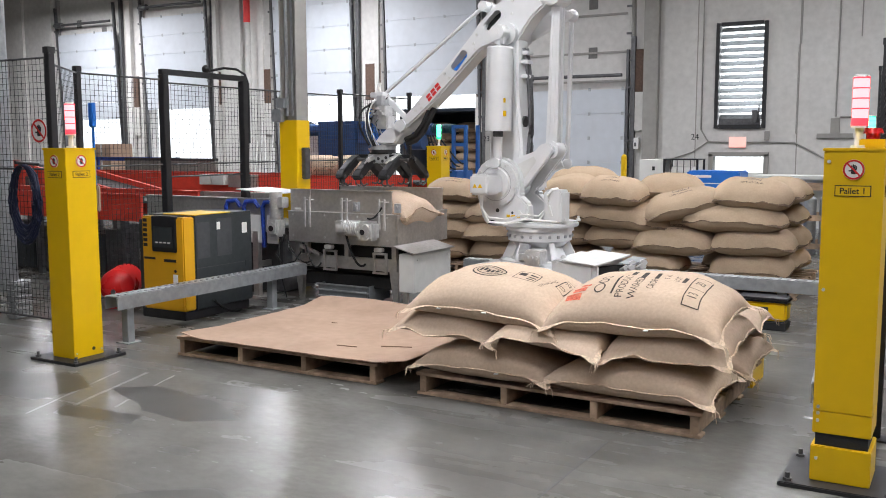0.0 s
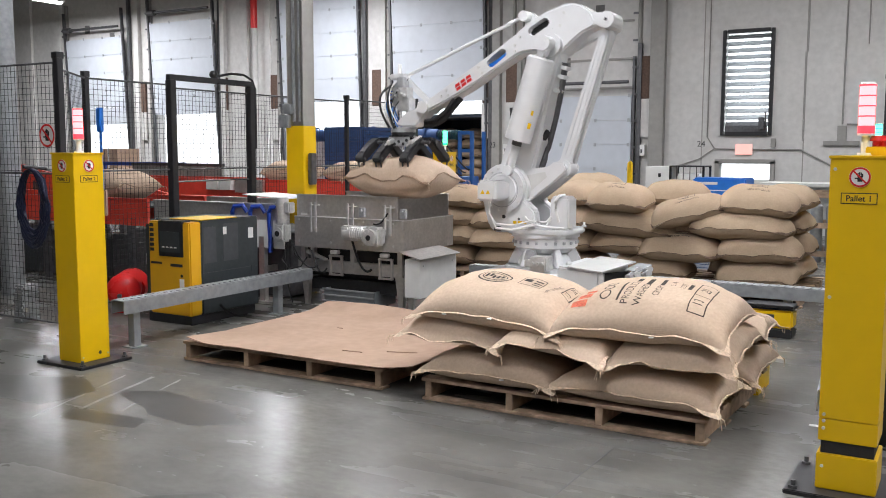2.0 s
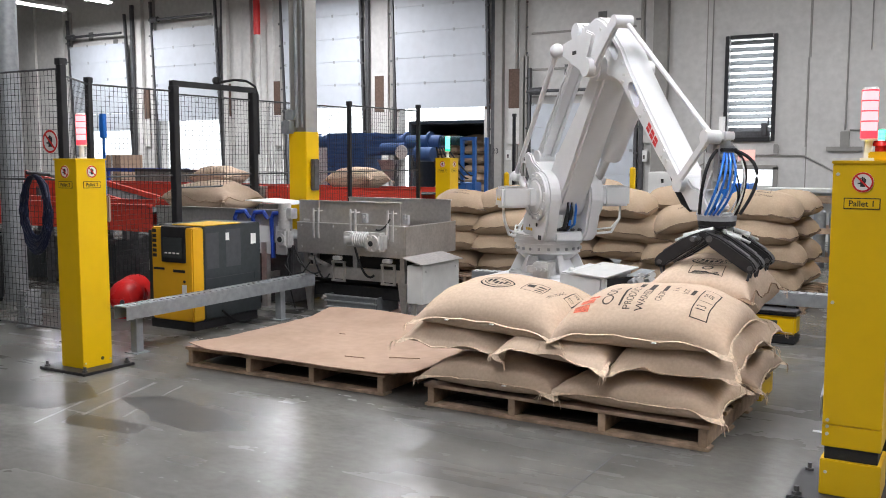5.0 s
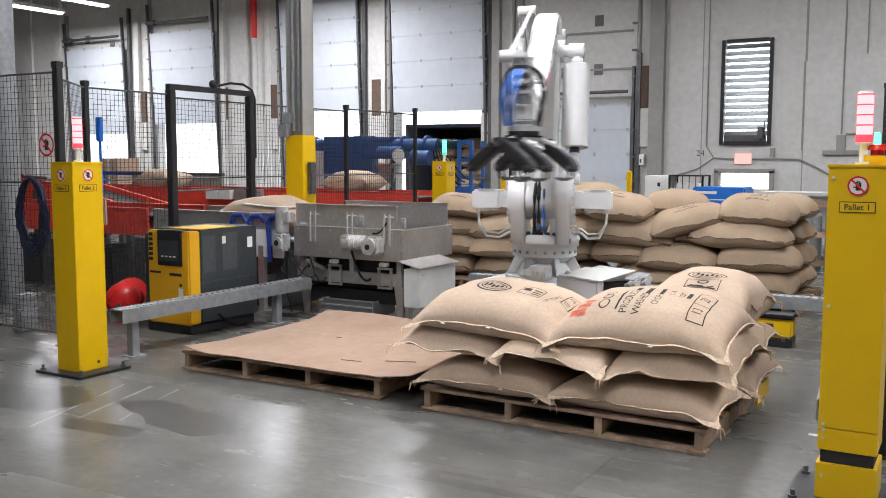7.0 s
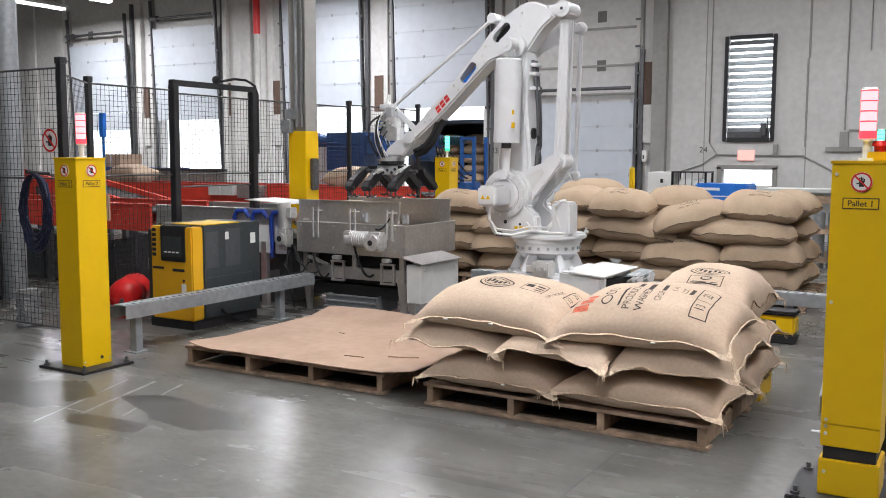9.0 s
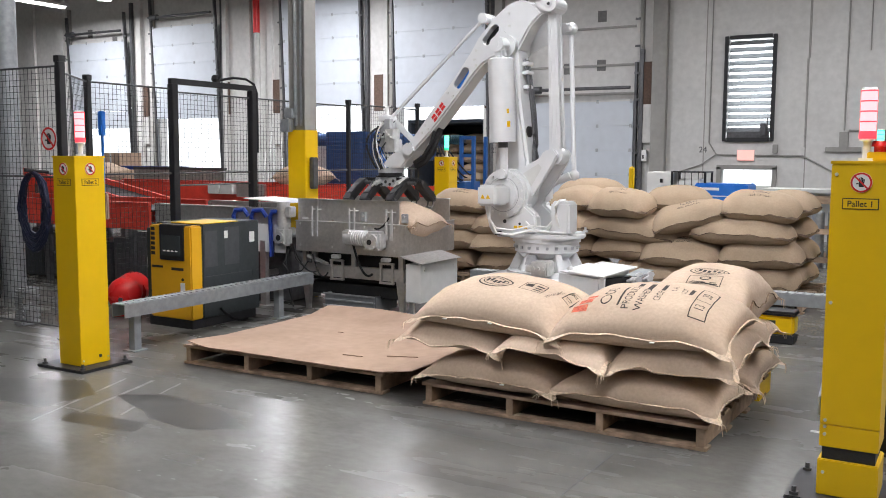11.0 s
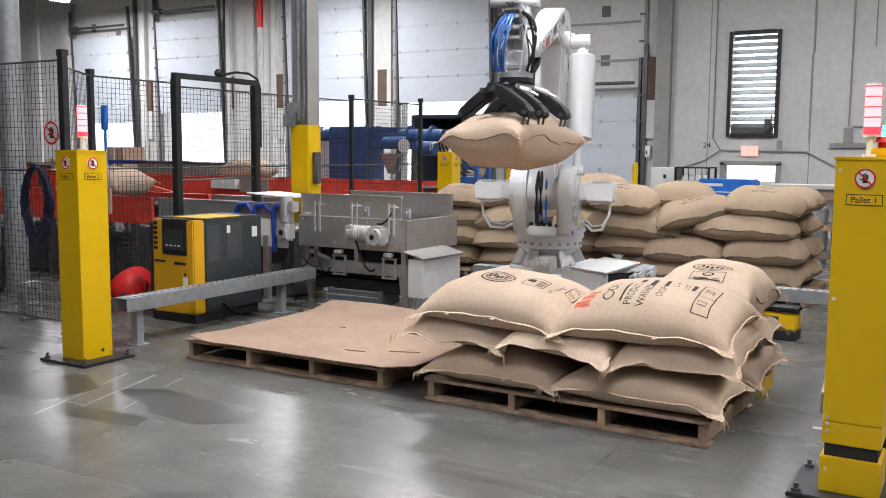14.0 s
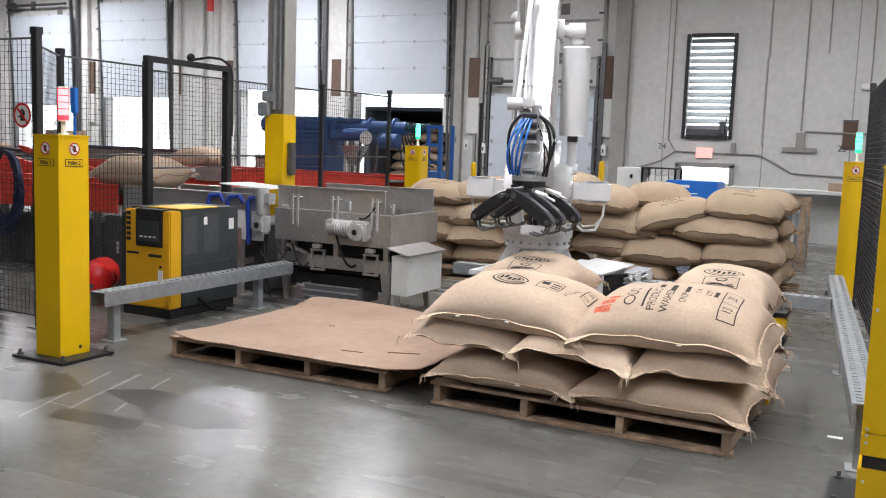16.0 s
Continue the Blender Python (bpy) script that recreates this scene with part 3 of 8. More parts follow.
# first layer: two lengthwise at the front, three across behind
for k, (x, y, z, r, tx, ty) in enumerate([
        (-2.53, 5.17, 0.142, -1, 0, 0), (-1.61, 5.17, 0.142, -2, 0, 0),
        (-2.68, 5.98, 0.142, 90, 0, 0), (-2.05, 6.0, 0.142, 90, 0, 0), (-1.42, 5.98, 0.142, 92, 0, 0),
        (-2.81, 5.33, 0.365, 93, 4, -1), (-2.06, 5.27, 0.350, 86, 4, 3), (-1.41, 5.34, 0.37, 91, -2, -1),
        (-2.60, 6.12, 0.335, 0, 0, 0), (-1.58, 6.14, 0.335, 3, 0, 0)]):
    laid = sack(LAB, pose(x, y, z, tx, ty, r), 0.92 if k == 0 else 0.98 if k == 1 else 1.0 if k in (5, 6, 7) else 0.95, 0.68 if k in (5, 6, 7) else 0.66, 0.225, k + 1, 0.02, group="sacks on the loaded pallet",
                fine=2, rough_rim=0.06 if k < 2 else 0.2, flap=(0.028, 0.026, 0.035)[k - 5] if k in (5, 6, 7) else 0.0)
    if k == 0:
        FRONT_SACK = laid
TOPLEFT = sack("tan jute sack with black round stamp on the top layer", pose(-2.545, 5.25, 0.51, 4, 3.5, -1), 1.0, 0.82, 0.295, 21, 0.05, group="sacks on the loaded pallet", fine=2, rough_rim=0.05)
TOPRIGHT = sack("tan jute sack with black printed lettering on the top layer", pose(-1.61, 5.25, 0.515, 4, -1, 1), 1.02, 0.84, 0.31, 22, 0.05, group="sacks on the loaded pallet", fine=2, rough_rim=0.05)

# small white tags sewn into the seams
for (th, shape, size), u in ((TOPLEFT, -0.52), (TOPLEFT, 0.1), (FRONT_SACK, 0.28), (TOPRIGHT, 0.2)):
    p = shape(u, -1.0, True)
    bm = B()
    box(bm, p.x - 0.012, p.x + 0.014, p.y - 0.022, p.y - 0.004, p.z - 0.010, p.z - 0.004, 0.001)
    part("seam_tag", bm, LABEL, th, "small white sewn tag")

# ---- safety posts with beacons ----
def no_entry_sign(th, m, r):
    """Round white sign with red ring, slash and a black palm; it faces -y."""
    s = new("prohibition_sign")
    s.parent, s.matrix_basis = th, m
    bm = B()
    cyl(bm, (0, 0, 0), (0, -0.003, 0), r, 28)
    part("sign_disc", bm, LABEL, s)
    bm = B()
    n = 36
    for k in range(n):
        q = []
        for a, rr in ((k, 0.98), (k + 1, 0.98), (k + 1, 0.80), (k, 0.80)):
            t = 2 * math.pi * a / n
            q.append(bm.verts.new((math.cos(t) * r * rr, -0.005, math.sin(t) * r * rr)))
        bm.faces.new(q)
    part("red_ring", bm, SIGNRED, s)
    bm = B()
    box(bm, -r * 0.22, r * 0.24, -0.0055, -0.004, -r * 0.45, r * 0.1, r * 0.08)
    for i, (dx, hh) in enumerate(((-0.18, 0.42), (-0.04, 0.52), (0.1, 0.46), (0.23, 0.34))):
        box(bm, r * (dx - 0.05), r * (dx + 0.06), -0.0055, -0.004, 0, r * hh)
    box(bm, -r * 0.46, -r * 0.18, -0.0055, -0.004, -r * 0.18, -r * 0.06)
    part("palm_mark", bm, BLACK, s)
    bm = B()
    box(bm, -r * 0.85, r * 0.85, -0.0075, -0.006, -r * 0.08, r * 0.08, 0, pose(0, 0, 0, 0, 45, 0))
    part("red_slash", bm, SIGNRED, s)
    return s


def beacon(th, x, y, z, glowmat, name="beacon"):
    bm = B()
    cyl(bm, (x, y, z), (x, y, z + 0.012), 0.034, 18)
    cyl(bm, (x, y, z + 0.012), (x, y, z + 0.09), 0.018, 14)
    cyl(bm, (x, y, z + 0.09), (x, y, z + 0.13), 0.036, 20)
    b = part(name, bm, LABEL, th, "signal light on a grey stem")
    bm = B()
    for k in range(4):
        cyl(bm, (x, y, z + 0.131 + k * 0.046), (x, y, z + 0.175 + k * 0.046), 0.034, 20)
    part("lens", bm, glowmat, b, "glowing ribbed lens")
    for z0, z1 in [(0.10, 0.128)] + [(0.128 + k * 0.046, 0.134 + k * 0.046) for k in range(5)]:
        bm = B()
        cyl(bm, (x, y, z + z0), (x, y, z + z1), 0.0365, 20)
        part("lens_ring", bm, LED_RED_RIM if glowmat is LED_RED else LED_GREEN_RIM, b, "coloured lens ring")
    bm = B()
    cyl(bm, (x, y, z + 0.3155), (x, y, z + 0.33), 0.036, 20, 0.03)
    part("cap", bm, LABEL, b)


def safety_post(x0, y0, w, d, h, text, glowmat, side_sign=False, gap=False, label="", plate=True):
    th = thing("safety_post", label, "post", pose(x0 + w / 2, y0 + d / 2, 0), "light curtain posts")
    X0, X1, Y0, Y1 = -w / 2, w / 2, -d / 2, d / 2
    if plate:
        bm = B()
        box(bm, X0 - 0.13, X1 + 0.13, Y0 - 0.1, Y1 + 0.1, 0.0, 0.022, 0.004)
        part("base_plate", bm, BLACK, th)
        for sx in (X0 - 0.09, X1 + 0.09):
            for sy in (Y0 - 0.06, Y1 + 0.06):
                bm = B()
                cyl(bm, (sx, sy, 0.022), (sx, sy, 0.035), 0.022, 6)
                cyl(bm, (sx, sy, 0.035), (sx, sy, 0.06), 0.011, 10)
                part("anchor_bolt", bm, DARKSTEEL, th)
    if gap:
        bm = B()
        box(bm, X0 - 0.004, X1 + 0.004, Y0 - 0.004, Y1 + 0.004, 0.0225, 0.19, 0.004)
        part("lower_cover", bm, YELLOW, th)
        bm = B()
        box(bm, X0 + 0.012, X1 - 0.012, Y0 + 0.012, Y1 - 0.012, 0.19, 0.25)
        part("sensor_window", bm, RUBBER, th, "black gap for the sensor")
        bm = B()
        box(bm, X0, X1, Y0, Y1, 0.25, 0.352, 0.003)
        part("cover", bm, YELLOW, th)
        bm = B()
        box(bm, X0, X1, Y0, Y1, 0.355, h - 0.015, 0.003)
        part("column", bm, YELLOW, th)
        for z in (0.13, 0.31, 0.345, 0.375, 0.92, 1.5):
            bm = B()
            cyl(bm, (X0 + 0.022, Y0, z), (X0 + 0.022, Y0 - 0.007, z), 0.008, 8)
            part("screw", bm, ALU, th)
    else:
        bm = B()
        box(bm, X0, X1, Y0, Y1, 0.0225, h - 0.015, 0.003)
        part("column", bm, YELLOW, th)
        # black disc on the face paints the dark inside of a hole
        bm = B()
        cyl(bm, (X1, 0.04, 0.075), (X1 + 0.004, 0.04, 0.075), 0.013, 14)
        part("plug_hole_shade", bm, BLACK, th)
        for sy in (Y0 + 0.02, Y1 - 0.02):
            bm = B()
            cyl(bm, (X1, sy, 0.06), (X1 + 0.005, sy, 0.06), 0.007, 8)
            part("screw", bm, ALU, th)
    bm = B()
    box(bm, X0 - 0.006, X1 + 0.006, Y0 - 0.006, Y1 + 0.006, h - 0.015, h, 0.003)
    part("lid", bm, YELLOW, th)
    faces = [pose(0, Y0 - 0.001, 0)] + ([pose(X1 + 0.001, 0, 0, 0, 0, 90)] if side_sign else [])
    for fm in faces:
        no_entry_sign(th, fm @ pose(0, -0.001, h - 0.095), 0.045)
        bm = B()
        box(bm, -0.075, 0.075, -0.002, 0, h - 0.215, h - 0.165)
        lb = part("name_label", bm, BLACK, th, "black framed yellow name label")
        lb.matrix_basis = fm
        bm = B()
        box(bm, -0.071, 0.071, -0.003, -0.0005, h - 0.211, h - 0.169)
        part("label_face", bm, YELLOW, lb)
        words("lettering", text, 0.037, pose(0, -0.0035, h - 0.191, 90), BLACK, lb, 0.0004, "", 0.0005)
    beacon(th, 0.0, 0.02, h, glowmat)
    return th


safety_post(-5.865, 4.41, 0.24, 0.26, 1.56, "Pallet 2", LED_RED, True, False, "yellow light curtain post with lit red beacon bolted to the floor")
PR = safety_post(-0.585, 4.475, 0.25, 0.26, 1.56, "Pallet 1", LED_RED, True, True, "yellow light curtain post with lit red beacon and emergency stop")
bm = B()
box(bm, 0.0, 0.11, 0.0, 0.11, 1.56, 1.60, 0.004)
es = part("stop_button_base", bm, YELLOW, PR)
bm = B()
cyl(bm, (0.055, 0.055, 1.60), (0.055, 0.055, 1.625), 0.03, 16)
cyl(bm, (0.055, 0.055, 1.625), (0.055, 0.055, 1.65), 0.045, 20, 0.036)
part("stop_button", bm, BRICKRED, es, "red mushroom stop button")
safety_post(-1.12, 11.1, 0.25, 0.26, 1.56, "Pallet 4", LED_GREEN, False, False, "yellow light curtain post with lit green beacon")
safety_post(-7.15, 12.0, 0.25, 0.26, 1.56, "Pallet 3", LED_GREEN, True, False, "yellow light curtain post with lit green beacon behind the conveyor")


# ---- palletising robot ----
RB = (-3.421, 7.769)
Z2, A1, L2, L3, RR, BEND, WF, WD = 1.229, 0.314, 1.337, 1.421, 0.536, 0.26, 0.287, 0.234
OX, OZ, KX, KZ = 0.361, 0.302, -0.456, 0.171
ROBOT = thing("palletizing_robot", "white palletising robot arm with black sack gripper on plinth", "robot", pose(RB[0], RB[1], 0))
CASTGREY = mat("cast_grey_paint", (0.40, 0.41, 0.42), 0.5, 0.2, 20, 0.15, 0.1, 40, 0.4, 6)
# near-black colour that stands in for the shade inside holes
RECESS_SHADE = mat("recess_shade", (0.03, 0.03, 0.032), 0.7, 0, 20, 0.2)

bm = B()
box(bm, -0.48, 0.48, -0.48, 0.48, 0, 0.03, 0.004)
box(bm, -0.36, 0.36, -0.36, 0.36, 0.03, 0.46, 0.01)
box(bm, -0.46, 0.46, -0.46, 0.46, 0.46, 0.50, 0.005)
for sx in (-1, 1):
    for sy in (-1, 1):
        prism(bm, [(sx * 0.36, 0.03), (sx * 0.47, 0.03), (sx * 0.36, 0.3)], sy * 0.3 - 0.01, sy * 0.3 + 0.01)
part("plinth", bm, WHITE, ROBOT)
bm = B()
cyl(bm, (0, 0, 0.50), (0, 0, 0.54), 0.36, 40)
cyl(bm, (0, 0, 0.54), (0, 0, 0.66), 0.26, 40, 0.20)
cyl(bm, (0, 0, 0.66), (0, 0, 0.715), 0.22, 40, 0.28)
foot = part("base_casting", bm, WHITE, ROBOT)
for k in range(6):
    bm = B()
    prism(bm, [(0.17, 0.545), (0.345, 0.545), (0.33, 0.58), (0.27, 0.705), (0.17, 0.705)], -0.028, 0.028, "xz", 0.006)
    rb_ = part("rib", bm, WHITE, foot)
    rb_.matrix_basis = pose(0, 0, 0, 0, 0, k * 60 + 17)
bm = B()
cyl(bm, (0, 0, 0.715), (0, 0, 0.80), 0.292, 48)
ringp = part("gear_ring", bm, WHITE, ROBOT)
for k in range(22):
    a = 2 * math.pi * k / 22
    bm = B()
    c, s = math.cos(a), math.sin(a)
    box(bm, -0.012, 0.012, -0.014, 0.006, -0.013, 0.013, 0.002, pose(c * 0.292, s * 0.292, 0.757, 0, 0, math.degrees(a) + 90))
    part("bolt", bm, CASTGREY, ringp)
bm = B()
box(bm, 0.05, 0.2, -0.45, -0.28, 0.53, 0.66, 0.01)
box(bm, -0.02, 0.06, -0.42, -0.30, 0.56, 0.62, 0.008)
for k in range(3):
    cyl(bm, (0.08 + 0.045 * k, -0.45, 0.60), (0.08 + 0.045 * k, -0.475, 0.60), 0.016, 12)
part("connector_box", bm, ALU, ROBOT)
bm = B()
prism(bm, [(-0.10, 0.545), (0.06, 0.545), (0.03, 0.70), (-0.05, 0.70)], -0.31, -0.27, "xz", 0.006)
part("cable_shroud", bm, CASTGREY, ROBOT, "grey bent sheet shroud")

# turning column: an open yoke of two cheeks with the drives outside
turret = new("turret")
turret.parent = ROBOT
bm = B()
cyl(bm, (0, 0, 0.803), (0, 0, 0.835), 0.31, 48)
rim = [(0.335 * math.cos(2 * math.pi * k / 28), 0.335 * math.sin(2 * math.pi * k / 28)) for k in range(28)]
prism(bm, [(max(-0.34, min(0.33, x * 1.06)), max(-0.31, min(0.31, y * 1.06))) for x, y in rim], 0.835, 0.885, "xy", 0.012)
part("turntable", bm, WHITE, turret)
for x, y in ((-0.31, -0.16), (-0.31, 0.16), (0.24, 0.20), (0.24, -0.20)):
    bm = B()
    cyl(bm, (x, y, 0.885), (x, y, 0.905), 0.022, 6)
    cyl(bm, (x, y, 0.905), (x, y, 0.93), 0.011, 10)
    part("lifting_eye", bm, ALU, turret)
for s in (-1, 1):
    bm = B()
    arc = [(A1 + 0.235 * math.cos(a), Z2 + 0.235 * math.sin(a)) for a in (math.radians(-25 + 230 * k / 18) for k in range(19))]
    prism(bm, [(A1 - 0.33, 0.886), (A1 - 0.02, 0.84), (A1 + 0.09, 0.84), (A1 + 0.15, 0.90)] + arc + [(A1 - 0.31, 1.05)], s * 0.135, s * 0.255, "xz", 0.018)
    side = part("side_cheek", bm, WHITE, turret)
    bm = B()
    cyl(bm, (A1, s * 0.255, Z2), (A1, s * 0.278, Z2), 0.212, 56)
    cyl(bm, (A1, s * 0.278, Z2), (A1, s * 0.29, Z2), 0.142, 48, 0.135)
    gc = part("gear_cover", bm, WHITE, side)
    bm = B()
    for k in range(48):
        q = []
        for a_, rr_ in ((k, 0.158), (k + 1, 0.158), (k + 1, 0.153), (k, 0.153)):
            a = 2 * math.pi * a_ / 48
            q.append(bm.verts.new((A1 + rr_ * math.cos(a), s * 0.2795, Z2 + rr_ * math.sin(a))))
        bm.faces.new(q)
    part("joint_line", bm, CASTGREY, side)
    for k in range(16):
        a = 2 * math.pi * (k + 0.5) / 16
        bm = B()
        x, z = A1 + 0.188 * math.cos(a), Z2 + 0.188 * math.sin(a)
        cyl(bm, (x, s * 0.278, z), (x, s * 0.290, z), 0.0115, 8)
        part("bolt", bm, ALU, side)
    bm = B()
    box(bm, A1 - 0.10, A1 + 0.085, min(s * 0.36, s * 0.614), max(s * 0.36, s * 0.614), Z2 - 0.09, Z2 + 0.09, 0.02)
    box(bm, A1 - 0.08, A1 + 0.065, min(s * 0.29, s * 0.362), max(s * 0.29, s * 0.362), Z2 - 0.075, Z2 + 0.075, 0.012)
    mo = part("drive_motor", bm, WHITE, side, "white boxed drive motor")
    bm = B()
    for k in range(4):
        box(bm, A1 - 0.085 + 0.045 * k, A1 - 0.055 + 0.045 * k, min(s * 0.42, s * 0.56), max(s * 0.42, s * 0.56), Z2 + 0.0895, Z2 + 0.0935)
    part("cooling_grille", bm, CASTGREY, side)
    for dx in (-0.026, 0.026):
        bm = B()
        prism(bm, [(-0.022, -0.016), (0.022, -0.016), (0.0, 0.022)], s * 0.615, s * 0.6165)
        w = part("warning_label", bm, YELLOW, side, "small yellow warning triangle")
        w.matrix_basis = pose(A1 + dx, 0, Z2 - 0.01)
    for x, w_ in ((A1 - 0.17, 0.04), (A1 - 0.12, 0.035), (A1 - 0.22, 0.03)):
        bm = B()
        box(bm, x - w_ / 2, x + w_ / 2, min(s * 0.256, s * 0.2585), max(s * 0.256, s * 0.2585), 0.925, 0.95)
        part("warning_label", bm, YELLOW, side, "small yellow warning label")
    # holes are dark patches laid on the cheek, with no depth cut
    for x, z, r_ in ((A1 - 0.01, 0.985, 0.018), (A1 - 0.16, 0.968, 0.012)):
        bm = B()
        cyl(bm, (x, s * 0.2555, z), (x, s * 0.2575, z), r_, 14)
        part("casting_hole_shade", bm, RECESS_SHADE, side, "dark patch painted as a shaded hole in the casting")
    bm = B()
    box(bm, A1 + 0.02, A1 + 0.09, min(s * 0.2555, s * 0.2575), max(s * 0.2555, s * 0.2575), 0.855, 0.895, 0.012)
    part("casting_hole_shade", bm, RECESS_SHADE, side, "dark patch painted as a shaded hole in the casting")
    for drop, thick_ in ((0.33, 0.012), (0.29, 0.008)):
        bm = B()
        tube(bm, [Vector((A1 - 0.02, s * 0.57, Z2 - 0.088)), Vector((A1 - 0.01, s * 0.56, Z2 - 0.20)), Vector((A1 - 0.05, s * 0.50, Z2 - drop)),
                  Vector((A1 - 0.16, s * 0.40, Z2 - drop - 0.02)), Vector((A1 - 0.30, s * 0.33, Z2 - drop + 0.02)), Vector((A1 - 0.42, s * 0.25, Z2 - drop + 0.01)),
                  Vector((A1 - 0.47, s * 0.16, Z2 - 0.20))], thick_, 8)
        part("cable", bm, LABEL, side, "thin white cable loop")
bm = B()
box(bm, -0.31, -0.13, 0.03, 0.22, 0.886, 1.17, 0.016)
box(bm, -0.29, -0.15, 0.05, 0.20, 1.17, 1.18, 0.004)
part("axis_motor", bm, WHITE, turret, "white upright motor cover")
bm = B()
tube(bm, [Vector((-0.22, 0.225, 0.95)), Vector((-0.20, 0.25, 1.05)), Vector((-0.19, 0.245, 1.14)), Vector((-0.22, 0.23, 1.185)), Vector((-0.24, 0.15, 1.19))], 0.012, 8)
tube(bm, [Vector((-0.27, 0.225, 0.90)), Vector((-0.10, 0.30, 0.91)), Vector((0.0, 0.31, 0.93)), Vector((0.08, 0.28, 0.99))], 0.010, 8)
part("cable", bm, LABEL, turret, "thin white cable loop")
bm = B()
box(bm, 0.18, 0.43, -0.136, 0.136, 0.842, 0.925, 0.014)
part("front_beam", bm, WHITE, turret)
for k, y in enumerate((-0.045, -0.01)):
    bm = B()
    tube(bm, [Vector((0.20 + 0.02 * k, y, 0.90)), Vector((0.42, y * 1.1, 0.96)), Vector((0.485, y, 1.10)), Vector((0.485, y, 1.26)), Vector((0.43, y * 0.8, 1.40)), Vector((0.36, y * 0.7, 1.50))], 0.017, 8)
    part("hose", bm, RUBBER, turret, "black rubber hose")
for y in (-0.01, 0.035):
    bm = B()
    tube(bm, [Vector((0.3, y, 0.93)), Vector((0.45, y, 0.99)), Vector((0.48, y, 1.12)), Vector((0.47, y, 1.28)), Vector((0.42, y, 1.40))], 0.012, 8)
    part("air_hose", bm, BLUEBRIGHT, turret, "blue air hose")
bm = B()
for k in range(5):
    cyl(bm, (0.30 + 0.02 * k, -0.12 + 0.06 * k, 0.90), (0.31 + 0.02 * k, -0.12 + 0.06 * k, 0.945), 0.02, 10)
part("cable_gland", bm, DARKSTEEL, turret)

# lower arm: local z runs along the arm from its axis
lower = new("lower_arm")
lower.parent = ROBOT
bm = B()
prism(bm, [(-0.17, -0.06), (0.0, -0.14), (0.16, -0.06), (0.165, 0.3), (0.12, 0.85), (0.10, L2 - 0.04), (0.05, L2 + 0.07), (-0.05, L2 + 0.07), (-0.10, L2 - 0.04), (-0.115, 0.85), (-0.18, 0.3)],
      -0.125, 0.125, "xz", 0.03)
part("arm_casting", bm, WHITE, lower)
bm = B()
cyl(bm, (-0.116, 0.02, 0.56), (-0.16, 0.02, 0.555), 0.055, 24)
part("hose_port", bm, RUBBER, lower, "black oval hose port")
bm = B()
cyl(bm, (0, -0.13, 0), (0, 0.13, 0), 0.165, 40)
part("shoulder_hub", bm, WHITE, lower)
bm = B()
cyl(bm, (0, -0.16, L2), (0, 0.16, L2), 0.10, 32)
cyl(bm, (0, 0.16, L2), (0, 0.33, L2), 0.05, 24)
part("elbow_hub", bm, WHITE, lower)
bm = B()
cyl(bm, (-0.01, 0.272, 0.47), (-0.01, 0.272, 1.20), 0.118, 48)
cyl(bm, (-0.01, 0.272, 1.20), (-0.01, 0.272, 1.215), 0.118, 48, 0.105)
cb = part("balance_cylinder", bm, WHITE, lower, "white spring balance cylinder")
bm = B()
cyl(bm, (-0.01, 0.272, 0.42), (-0.01, 0.272, 0.47), 0.045, 24)
part("gland", bm, DARKSTEEL, cb)
bm = B()
cyl(bm, (-0.01, 0.272, 0.20), (-0.01, 0.272, 0.42), 0.040, 24)
cyl(bm, (-0.01, 0.225, 0.185), (-0.01, 0.325, 0.185), 0.046, 24)
part("piston_rod", bm, WHITE, cb)
bm = B()
box(bm, -0.055, 0.035, 0.225, 0.32, 1.215, L2 + 0.02, 0.02)
cyl(bm, (0, 0.20, L2), (0, 0.335, L2), 0.068, 28)
cyl(bm, (0, 0.335, L2), (0, 0.342, L2), 0.03, 20)
part("cylinder_pin", bm, WHITE, cb)
for z, h, x in ((0.60, 0.05, -0.10), (0.72, 0.04, -0.09)):
    bm = B()
    box(bm, x - 0.025, x + 0.025, 0.345, 0.352, z, z + h)
    part("warning_label", bm, YELLOW, cb, "small yellow warning label")
for y, side_ in ((-0.05, -0.05), (0.02, -0.07)):
    bm = B()
    tube(bm, curve_pts((-0.19, y, 0.25), (-0.12, y, 1.22), 0.0, 10, (side_ * 0.5, 0, 0)), 0.017, 8)
    part("hose", bm, DARKSTEEL, lower)
for z in (0.95, 1.08, 1.16):
    bm = B()
    box(bm, -0.17, -0.11, -0.07, 0.05, z, z + 0.035, 0.006)
    part("hose_clamp", bm, WHITE, lower)

# upper arm: local x runs from the elbow to the wrist
upper = new("upper_arm")
upper.parent = ROBOT
TOP = [(-0.43, 0.13), (-0.36, 0.225), (-0.30, 0.268), (-0.22, 0.292), (-0.06, 0.302), (0.18, 0.278), (0.30, 0.240), (0.42, 0.214), (0.66, 0.168), (0.90, 0.128), (1.10, 0.095), (1.26, 0.066), (L3 - 0.02, 0.048)]
LOW = [(-0.43, -0.01), (-0.36, -0.012), (-0.30, -0.014), (-0.22, -0.035), (-0.06, -0.092), (0.18, 0.030), (0.30, 0.062), (0.42, 0.050), (0.66, 0.016), (0.90, -0.018), (1.10, -0.040), (1.26, -0.050), (L3 - 0.02, -0.052)]


def along(rows, x):
    for (xa, za), (xb, zb) in zip(rows, rows[1:]):
        if xa <= x <= xb:
            return za + (zb - za) * (x - xa) / (xb - xa)
    return rows[-1][1]


